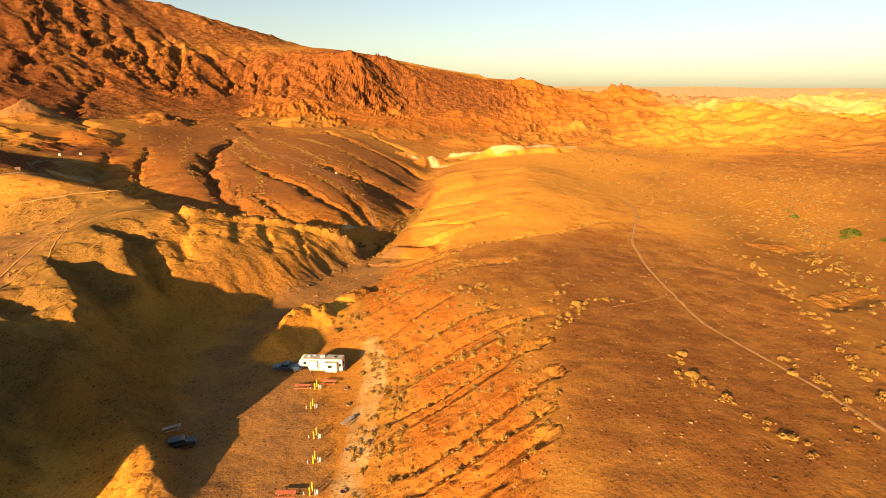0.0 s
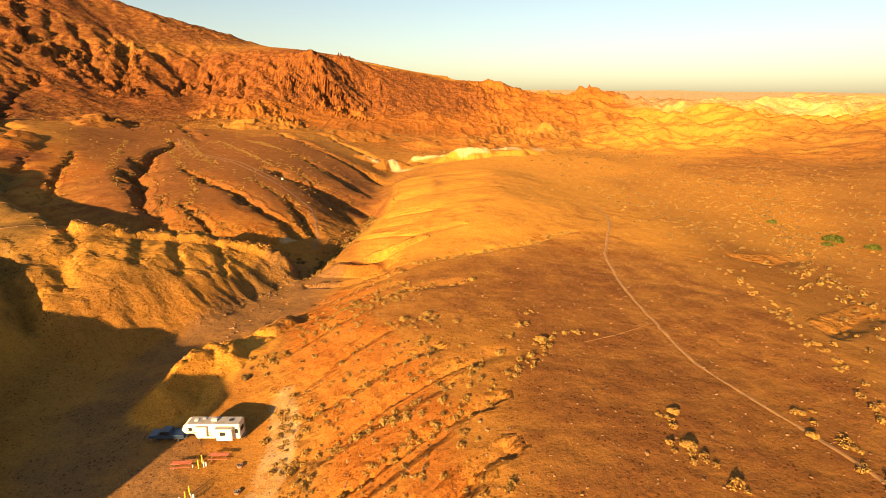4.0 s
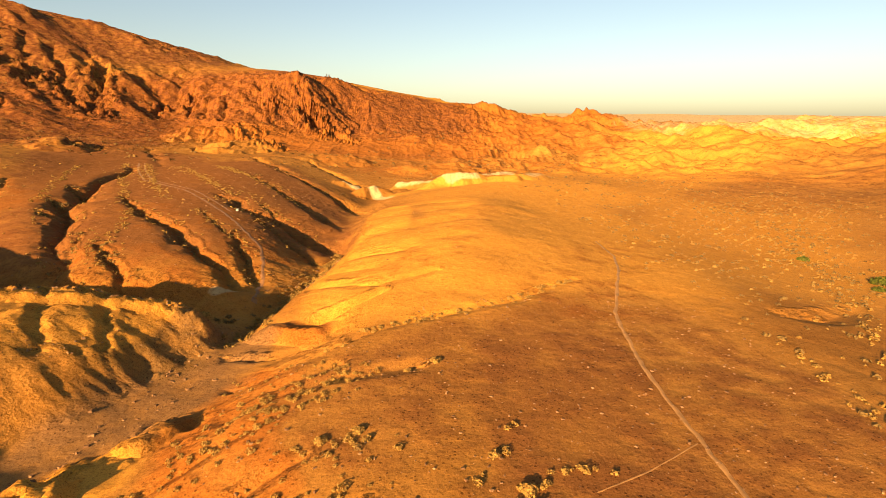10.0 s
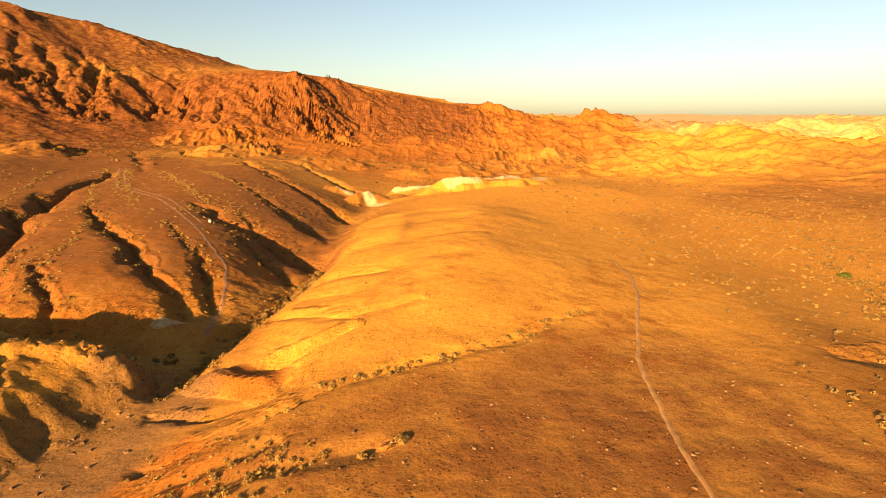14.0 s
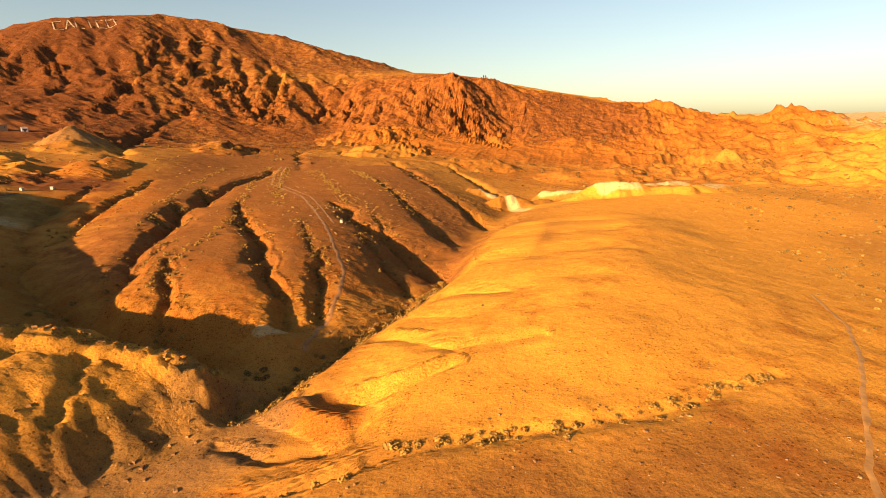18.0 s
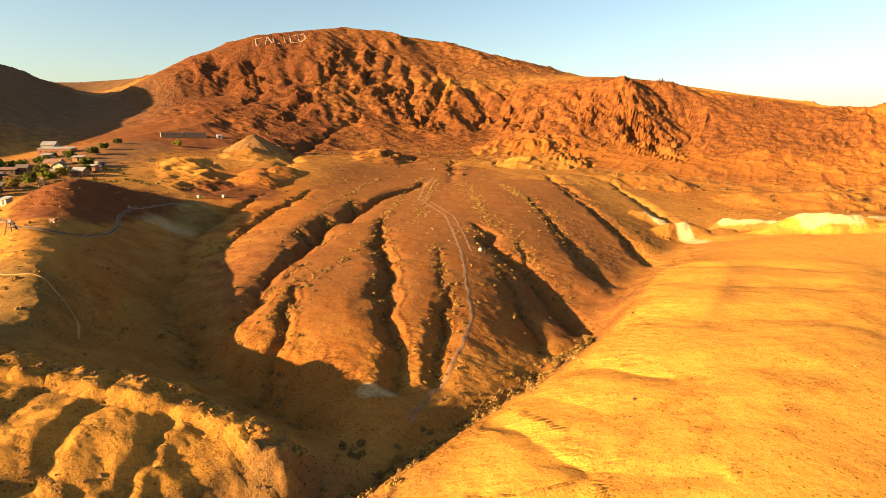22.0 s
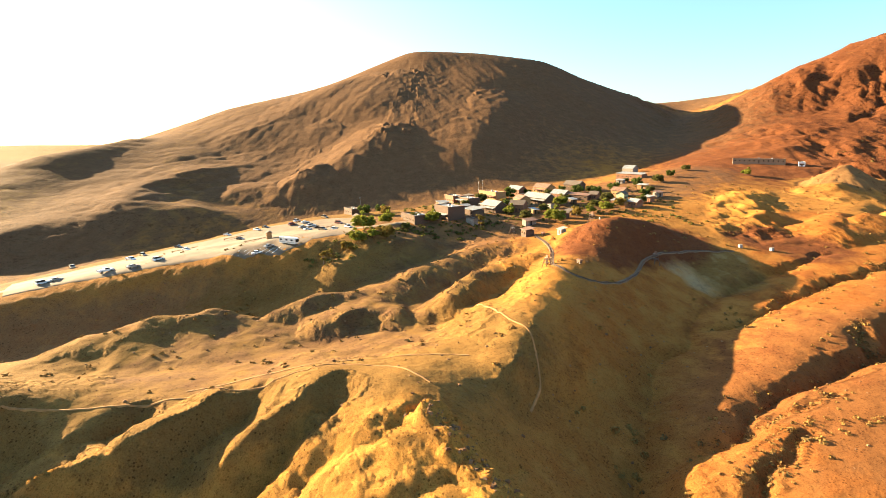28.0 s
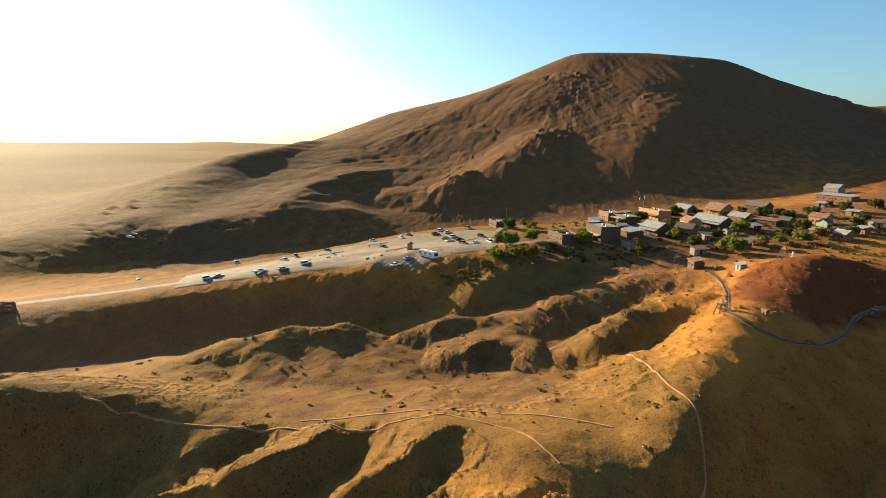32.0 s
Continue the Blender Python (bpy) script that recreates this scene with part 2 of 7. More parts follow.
# yellow hill
lay(9, (3, 170, 6.8), (3, 192, 8), (12, 207, 10), (27, 195, 10.6), (40, 192, 9.9), (58, 204, 10))
lay(9, (26, 208, 12), (38, 240, 14.3), (45, 262, 15.5), (50, 300, 14.8), (52, 340, 13), (50, 363, 11.5))
lay(7, (-15, 200, 2.6), (-13.5, 215, 3.6), (-9, 232, 4.8), (-5, 255, 5.4), (-3, 276, 5.4), (-7, 300, 5), (-4, 330, 5), (3, 375, 5), (8, 425, 6))
lay(9, (-7, 183, 1.2), (-1, 181, 3))
lay(14, (88, 230, 7), (86, 270, 8.5), (88, 320, 9), (90, 380, 10))
lay(20, (40, 430, 9), (90, 440, 13), (150, 450, 10))
# west bluff
lay(3, (-32.5, 186.5, 3.5), (-34, 187, 7), (-38, 188, 8.6), (-44, 186.5, 9.6), (-50, 184, 11), (-57, 180, 14), (-68, 174, 16), (-82, 166, 21), (-94, 159, 22.4))
lay(8, (-84, 147.5, 18.6), (-90, 150, 20), (-100, 142, 21), (-113, 146, 17), (-120, 152, 15))
lay(8, (-84, 147.5, 18.6), (-84, 138, 17), (-88, 128, 15), (-87, 116, 14.3), (-94, 100, 15.2), (-104, 84, 16.2), (-107, 62, 15.5), (-106, 42, 13), (-98, 15, 5), (-92, 2, 1))
lay(3, (-47, 59.5, 0.3), (-51, 65, 1.2), (-55, 70, 2.4), (-59, 73, 3.6))
lay(6, (-37, 57, 0), (-44, 57, 0.2), (-51, 60, 0.3), (-55.5, 64, 0.8), (-59, 51, 0.4), (-63.5, 37, 0.2), (-71, 18, -0.4), (-86, 0, -1.5))
lay(3, (-39.5, 61, 2.2), (-42, 66, 4.4), (-46, 71, 4.4), (-51, 76, 5.2), (-57, 79, 6.6), (-62, 83.5, 9.6), (-70, 92, 12.6), (-77, 101, 13.6), (-87, 114, 14.8))
lay(4, (-60, 64, 1.6), (-66, 72, 3.2), (-73, 80, 6.5), (-82, 90, 11))
lay(3, (-75, 22, 8), (-69.5, 33, 17.5), (-68.5, 42, 22), (-74, 53, 23.5), (-83, 66, 22.5), (-91, 77, 20), (-96, 88, 17))
lay(10, (-110, 174, 19.6), (-104, 184, 20), (-118, 190, 22.2), (-140, 197, 24.6), (-169, 205, 25.8), (-186, 216, 27.2), (-215, 245, 33))
lay(8, (-104, 190, 14), (-92, 186, 12))
lay(4, (-36.5, 181.5, 4.2), (-41.5, 172.5, 6), (-46.5, 164.5, 6.8), (-53.5, 156, 8.2), (-62, 148, 9.5), (-69, 139, 9.5))
# dark valley
lay(7, (-32, 199, -0.5), (-46, 203, 0), (-62, 203, 1.4), (-84, 205, 3.4), (-104, 213, 5.4), (-124, 227, 7.4), (-147, 243, 10), (-172, 259, 13), (-195, 274, 17))
lay(6, (-106, 238, 12.4), (-93, 227, 11.4), (-80, 217, 10.4), (-68, 214, 8.4), (-53, 216, 7.4), (-42, 219, 6.6), (-35, 223, 4.4))
# red fan: ridges and gullies
lay(10, (-175, 450, 23), (-140, 370, 19.5), (-108, 300, 16.2), (-92, 255, 14.2), (-84, 228, 12.6), (-79, 214, 10.3))
lay(10, (-150, 430, 21.8), (-100, 340, 17.6), (-68, 285, 14), (-54, 255, 11.6), (-44, 230, 8.6), (-36, 216, 5.5))
lay(10, (-63, 309, 13), (-47, 280, 10.5), (-36, 257, 7), (-27, 240, 2.5))
lay(10, (-100, 400, 21), (-62, 360, 14.5), (-34, 330, 7.5), (-21, 318, 3))
lay(12, (-95, 470, 23), (-52, 420, 14), (-22, 392, 6))
lay(10, (-188, 420, 23), (-165, 352, 19.8), (-146, 302, 17.2), (-130, 264, 14.4), (-121, 246, 11))
lay(14, (-240, 400, 32), (-215, 330, 24), (-200, 292, 21))
# hills behind the mine, town and its parking
lay(9, (-196, 126, 17), (-215, 142, 20), (-230, 155, 21), (-245, 175, 22))
lay(7, (-190, 138, 13), (-205, 152, 15.5), (-221, 167, 17.5), (-233, 186, 21))
lay(7, (-176, 147, 15), (-191, 158, 19), (-207, 172, 22), (-219, 188, 23.5), (-227, 202, 24.5))
lay(7, (-158, 152, 10.8), (-172, 164, 11.8), (-184, 174, 13.2), (-198, 188, 16.5), (-210, 201, 20.5))
lay(8, (-163, 172, 17.5), (-180, 180, 19), (-194, 196, 20.5), (-204, 212, 22.5))
lay(7, (-146, 168, 12), (-160, 180, 14), (-172, 192, 16), (-180, 200, 18.5))
lay(7, (-160, 113, 12), (-174, 126, 13.6), (-178, 138, 13.6))
lay(7, (-149, 131, 12), (-162, 143, 13.5), (-158, 153, 13.5))
lay(7, (-146, 137, 10.8), (-148, 149, 11), (-152, 120, 10.5))
lay(10, (-149, 180, 18), (-127, 184, 20))
lay(10, (-140, 165, 13), (-132, 140, 12.5), (-125, 110, 12), (-118, 80, 11.5))
lay(10, (-159, 95, 14.5), (-150, 80, 14.2), (-141, 65, 12.8), (-125, 55, 12))
lay(10, (-112, -22, -4.5), (-126, 8, -1), (-142, 38, 2.2), (-160, 72, 5), (-172, 105, 7.6), (-190, 132, 12.5), (-208, 150, 18))
lay(8, (-109, -48, -4.5), (-122, -25, -4.2), (-142, 8, -0.6), (-160, 44, 3.2), (-177, 78, 6.6), (-192, 106, 10))
lay(12, (-128, -62, 5.2), (-150, -36, 7.6), (-170, 10, 13.5), (-188, 45, 18), (-202, 80, 21.5), (-212, 110, 24.5), (-232, 140, 27))
lay(14, (-150, -84, 3.5), (-182, -50, 6.5), (-216, -12, 10.6), (-240, 10, 13.4), (-268, 38, 16.5), (-300, 65, 19.6), (-314, 95, 22.8), (-312, 138, 27))
lay(16, (-190, -20, 9.6), (-225, 20, 14.4), (-250, 60, 19), (-265, 95, 22.8), (-262, 128, 26.3))
lay(12, (-168, -100, 0), (-200, -60, 1.5), (-232, -24, 4), (-256, -2, 6), (-284, 26, 8), (-318, 54, 10), (-333, 92, 14), (-335, 140, 20))
lay(20, (-250, 150, 27.5), (-255, 200, 28), (-290, 225, 31), (-330, 285, 35.5), (-380, 330, 44), (-420, 380, 50))
lay(20, (-290, 170, 28.8), (-320, 220, 31), (-355, 280, 36))
lay(20, (-330, 170, 29), (-350, 205, 31.5), (-385, 250, 35))
lay(14, (-234, 208, 24.5), (-250, 240, 29), (-290, 300, 34.5), (-330, 380, 40), (-352, 440, 45))
lay(10, (-276, 366, 33), (-296, 396, 36), (-280, 420, 37))
lay(25, (-230, -70, 0), (-275, -20, 3), (-330, 40, 7), (-355, 90, 11), (-365, 140, 17), (-385, 205, 25), (-415, 280, 34), (-440, 345, 42), (-550, 410, 62), (-700, 490, 90), (-900, 570, 115))
# dark mountain
lay(25, (-385, 75, 18), (-408, 80, 31), (-425, 78, 38), (-450, 100, 52), (-485, 118, 67))
lay(25, (-485, 118, 67), (-540, 130, 88), (-640, 150, 130), (-790, 141, 191))
lay(25, (-385, 10, 18), (-430, 20, 34), (-490, 20, 46))
lay(30, (-430, 175, 40), (-480, 205, 66), (-560, 240, 98))
lay(30, (-455, 260, 46), (-540, 320, 70), (-640, 380, 98))
lay(35, (-458, -169, 53), (-640, -141, 75), (-686, -82, 107), (-737, 27, 136), (-790, 141, 191), (-798, 234, 188), (-777, 313, 174), (-758, 392, 137), (-760, 448, 121), (-880, 520, 125))
lay(12, (-205, -215, 6), (-226, -172, 8), (-246, -150, 10.5), (-264, -125, 12.5), (-289, -94, 15), (-322, -47, 20), (-362, 4, 25))
lay(20, (-172, -172, -3), (-205, -135, -1.5), (-232, -105, -0.3), (-260, -75, 1.5), (-290, -35, 3.5))
lay(40, (-330, -100, 20), (-400, -110, 30), (-470, -100, 44))
lay(40, (-1150, 150, 130), (-1200, -200, 40))
# main mountain
lay(30, (-420, 440, 60), (-500, 500, 82), (-555, 569, 97), (-626, 558, 124), (-659, 713, 187), (-636, 785, 207), (-604, 854, 221), (-488, 953, 203), (-365, 1007, 169), (-293, 1036, 145))
lay(30, (-604, 854, 221), (-480, 800, 160), (-400, 740, 110), (-338, 700, 75))
lay(30, (-337, 776, 106), (-279, 746, 68), (-240, 690, 48))
lay(30, (-488, 953, 202), (-400, 880, 150), (-337, 776, 106))
lay(30, (-293, 1036, 145), (-220, 900, 128), (-133, 791, 110), (-87, 775, 70), (-60, 720, 40))
lay(35, (-300, 520, 36), (-250, 570, 34), (-180, 590, 32), (-110, 620, 31), (-50, 650, 27), (10, 650, 20), (90, 680, 22), (200, 700, 24), (330, 660, 22))
lay(25, (-176, 450, 22.6), (-190, 500, 27), (-215, 540, 31))
lay(25, (-390, 470, 55), (-340, 520, 47), (-300, 520, 38))
lay(35, (-133, 791, 110), (-42, 899, 99), (71, 947, 86), (118, 925, 88), (170, 940, 72), (225, 925, 62), (273, 905, 55), (320, 915, 56), (389, 921, 58), (470, 850, 56))
lay(35, (427, 676, 35), (560, 760, 38), (560, 850, 55), (600, 880, 54), (637, 897, 53), (713, 902, 56), (850, 860, 60), (1100, 700, 60))
lay(60, (-334, 1110, 158), (-150, 1200, 120), (100, 1250, 80), (400, 1250, 30), (800, 1250, 20))
lay(60, (-900, 1100, 150), (-700, 1300, 150), (-1100, 800, 150), (-1030, 600, 132))
lay(40, (-1158, -795, 5), (-1193, -752, 22), (-1259, -660, 28), (-1290, -610, 17))
# east and south, beyond the walk, and the open desert
lay(60, (300, 100, 5), (300, 250, 3), (420, 350, 10), (500, 500, 20))
lay(40, (-60, -80, -5), (0, -60, 6), (60, -40, 8), (-110, -90, -5), (-160, -170, -6))
lay(80, (-420, -320, 15), (-600, -420, 10), (-300, -280, 5), (-150, -300, -8))
for r, h in ((1800, 20), (2600, 12), (3600, 10), (4900, 12)):
    for k in range(36):
        a = radians(10 * k)
        az = math.degrees(math.atan2(math.sin(a), math.cos(a)))
        # added north-eastern rim, which covers the dark band of sky at the horizon
        rise = (0.030 + 0.003 * math.sin(7 * a)) * (r - 1100) if 0 < az < 100 else 0
        lay(1, (r * math.sin(a), r * math.cos(a), h + rise))

S = np.concatenate(SKEL)


def rbf_fit(pts):
    d = np.hypot(pts[:, None, 0] - pts[None, :, 0], pts[:, None, 1] - pts[None, :, 1])
    n = len(pts)
    a = np.zeros((n + 1, n + 1))
    a[:n, :n] = -d + np.eye(n) * 0.6
    a[:n, n] = a[n, :n] = 1
    return np.linalg.solve(a, np.append(pts[:, 2], 0))


SKW = rbf_fit(S)


def skeleton_height(x, y):
    out = np.full(x.shape, SKW[-1])
    for i in range(0, len(x), 4000):
        d = np.hypot(x[i:i + 4000, None] - S[None, :, 0], y[i:i + 4000, None] - S[None, :, 1])
        out[i:i + 4000] -= d @ SKW[:-1]
    return out


def hash2(ix, iy, seed):
    h = (ix.astype(np.int64) * 374761393 + iy.astype(np.int64) * 668265263 + seed * 1442695041) & 0xFFFFFFFF
    h = ((h ^ (h >> 13)) * 1274126177) & 0xFFFFFFFF
    h = ((h ^ (h >> 16)) * 2246822519) & 0xFFFFFFFF
    return (h ^ (h >> 15)) / 4294967296.0


def vnoise(x, y, seed=0):
    """Smooth value noise, -1 to 1."""
    ix, iy = np.floor(x), np.floor(y)
    fx, fy = x - ix, y - iy
    fx, fy = fx * fx * fx * (fx * (fx * 6 - 15) + 10), fy * fy * fy * (fy * (fy * 6 - 15) + 10)
    a, b = hash2(ix, iy, seed), hash2(ix + 1, iy, seed)
    c, d = hash2(ix, iy + 1, seed), hash2(ix + 1, iy + 1, seed)
    return 2 * (a + (b - a) * fx + (c - a) * fy + (a - b - c + d) * fx * fy) - 1


def fbm(x, y, size, octaves=4, seed=0, gain=0.5):
    out, amp = 0, 1.0
    for o in range(octaves):
        out = out + amp * vnoise(x / size + 17.3 * o, y / size - 9.1 * o, seed + o)
        size, amp = size / 2.03, amp * gain
    return out


def ridged(x, y, size, octaves=5, seed=0, gain=0.5):
    """Sharp-crested rock, about 0 to 1."""
    out, amp, total = 0, 1.0, 0
    for o in range(octaves):
        n = 1 - np.abs(vnoise(x / size + 5.7 * o, y / size + 3.3 * o, seed + o))
        out, total = out + amp * n * n, total + amp
        size, amp = size / 2.1, amp * gain
    return out / total


def rills(x, y, gx, gy, cell, seed):
    """Waves that run straight down the slope, as running water cuts them; -1 in the channels to 1 on the crests."""
    px, py = x / cell, y / cell
    n = np.hypot(gx, gy) + 1e-6
    dx, dy = -gy / n, gx / n
    ix, iy = np.floor(px), np.floor(py)
    num, den = np.zeros_like(x), np.zeros_like(x)
    for a in (-1, 0, 1):
        for b in (-1, 0, 1):
            cx, cy = ix + a, iy + b
            ox = px - (cx + hash2(cx, cy, seed))
            oy = py - (cy + hash2(cx, cy, seed + 1))
            w = np.exp(-2.2 * (ox * ox + oy * oy))
            num += w * np.cos(2 * np.pi * 1.15 * (ox * dx + oy * dy) + 1.2 * ox)
            den += w
    u = 0.5 + 0.5 * np.clip(num / den * 1.6, -1, 1)
    return 0.5 * (2 * u ** 0.8 - 1) + 0.5 * (1.3 - 2 * np.sqrt(1 - u))


def spaced(fine_lo, fine_hi, fine, sides):
    """Grid lines: fine in the middle, coarser and coarser outwards. sides: for each end the growth, the place where it quickens, and the end."""
    out = [np.linspace(fine_lo, fine_hi, int((fine_hi - fine_lo) / fine) + 1)]
    for sign, start, (grow, knee, end) in ((-1, fine_lo, sides[0]), (1, fine_hi, sides[1])):
        step, pos, side = fine, start, []
        while pos * sign < end * sign:
            step = min(step * (grow if pos * sign < knee * sign else 1.09), 220)
            pos += sign * step
            side.append(pos)
        out.append(np.array(side))
    return np.concatenate([out[1][::-1], out[0], out[2]])


GX = spaced(-112, 84, 0.72, ((1.0050, -850, -4600), (1.0120, 760, 4600)))
GY = spaced(62, 262, 0.72, ((1.0150, -100, -4600), (1.0046, 1000, 4600)))


def smooth(lo, hi, v):
    t = np.clip((v - lo) / (hi - lo), 0, 1)
    return t * t * (3 - 2 * t)


def line_distance(x, y, pts):
    """The distance of each grid point from a line."""
    best = np.full(x.shape, 1e9)
    for (ax, ay), (bx, by) in zip(pts[:-1], pts[1:]):
        vx, vy = bx - ax, by - ay
        s = np.clip(((x - ax) * vx + (y - ay) * vy) / (vx * vx + vy * vy + 1e-9), 0, 1)
        best = np.minimum(best, np.hypot(x - ax - s * vx, y - ay - s * vy))
    return best


def window(pts, r):
    p = np.array(pts, float)
    i0, i1 = np.searchsorted(GX, (p[:, 0].min() - r, p[:, 0].max() + r))
    j0, j1 = np.searchsorted(GY, (p[:, 1].min() - r, p[:, 1].max() + r))
    return slice(j0, j1), slice(i0, i1)


def carve(z, pts, width, depth, power=1.0):
    """Cuts a ravine along a line (or, with a negative depth, raises a rib)."""
    win = window(pts, width * 2)
    x, y = np.meshgrid(GX[win[1]], GY[win[0]])
    wob = width * 0.35 * vnoise(x / width / 1.3, y / width / 1.3, 77)
    d = line_distance(x + wob, y + wob * 0.7, pts)
    z[win] -= depth * np.clip(1 - d / width, 0, 1) ** power * (0.8 + 0.35 * vnoise(x / 11, y / 11, 78))


RAVINES = (
    (((19, 84), (12, 78), (4, 72), (-4, 68)), 2.6, 1.61), (((20, 97), (11, 92), (1, 86), (-8, 82)), 2.4, 1.24),
    (((22, 112), (14, 108), (6, 103), (-3, 97), (-10, 92)), 3.2, 1.36), (((14, 66), (6, 62), (-3, 58)), 2.6, 1.49),
    (((16, 73), (8, 68), (-2, 63)), 2.0, 0.99), (((14, 104), (4, 98), (-6, 93)), 2.2, 0.74),
    (((12, 116), (4, 112), (-6, 106), (-13, 102)), 2.4, 0.87), (((2, 126), (-6, 120), (-14, 112)), 2.6, 0.99),
    (((-2, 140), (-10, 134), (-18, 127)), 2.6, 0.99), (((4, 156), (-8, 150), (-20, 146)), 3.0, 0.93),
    (((18, 152), (8, 150), (-4, 147), (-12, 142)), 3.0, 1.0), (((2, 168), (-8, 164), (-18, 160)), 3.0, 1.6),
    (((8, 60), (0, 57), (-8, 54)), 2.4, 2.2), (((12, 90), (3, 84), (-6, 79)), 1.8, 1.1),
    
    (((-6, 192), (2, 193), (9, 199)), 3.6, 2.8), (((8, 205), (0, 212), (-10, 218)), 4.5, 1.5), (((6, 169), (24, 178), (42, 187), (62, 205)), 3.0, 0.8),
    (((20, 226), (8, 222), (-8, 229)), 6.0, 0.6), (((30, 248), (16, 240), (-3, 246)), 9, 1.3), (((40, 284), (20, 276), (0, 284)), 10, 1.2), (((-27, 190), (-25, 204), (-20, 228), (-16, 248), (-12, 272), (-12, 290)), 5.5, 2.0), (((46, 350), (30, 348), (12, 356)), 12, 1.4), (((-24, 178), (-14, 176), (-4, 178)), 3.4, 1.5),
    (((42, 316), (26, 312), (6, 322)), 10, 1.3), (((24, 210), (14, 206), (4, 206)), 3.6, 0.8),
    (((-74, 180), (-69, 170), (-64, 160)), 3.0, 1.4),
    (((-84, 166), (-78, 156), (-73, 144)), 3.0, 1.6), (((-62, 177), (-58, 169), (-54, 162)), 2.4, 1.2),
    (((-52, 181), (-49, 175), (-46, 169)), 2.0, 1.0), (((-88, 146), (-78, 138), (-70, 130)), 3.5, 1.6),
    (((-96, 129), (-85, 122), (-74, 115)), 6.0, 3.6), (((-94, 148), (-85, 142), (-76, 133)), 5.0, 3.0), (((-92, 106), (-82, 100), (-72, 92)), 6.0, 3.0),
    (((-88, 104), (-82, 106), (-75, 112)), 3.5, 1.6), (((-90, 78), (-82, 74), (-74, 69)), 3.0, 1.2),
    (((-86, 54), (-78, 52), (-72, 48)), 3.0, 1.2), (((100, 130), (112, 138), (128, 150)), 5.0, 2.0),
    (((96, 100), (108, 108), (122, 118)), 5.0, 2.0), (((116, 190), (130, 194), (148, 206)), 6.0, 2.0),
)


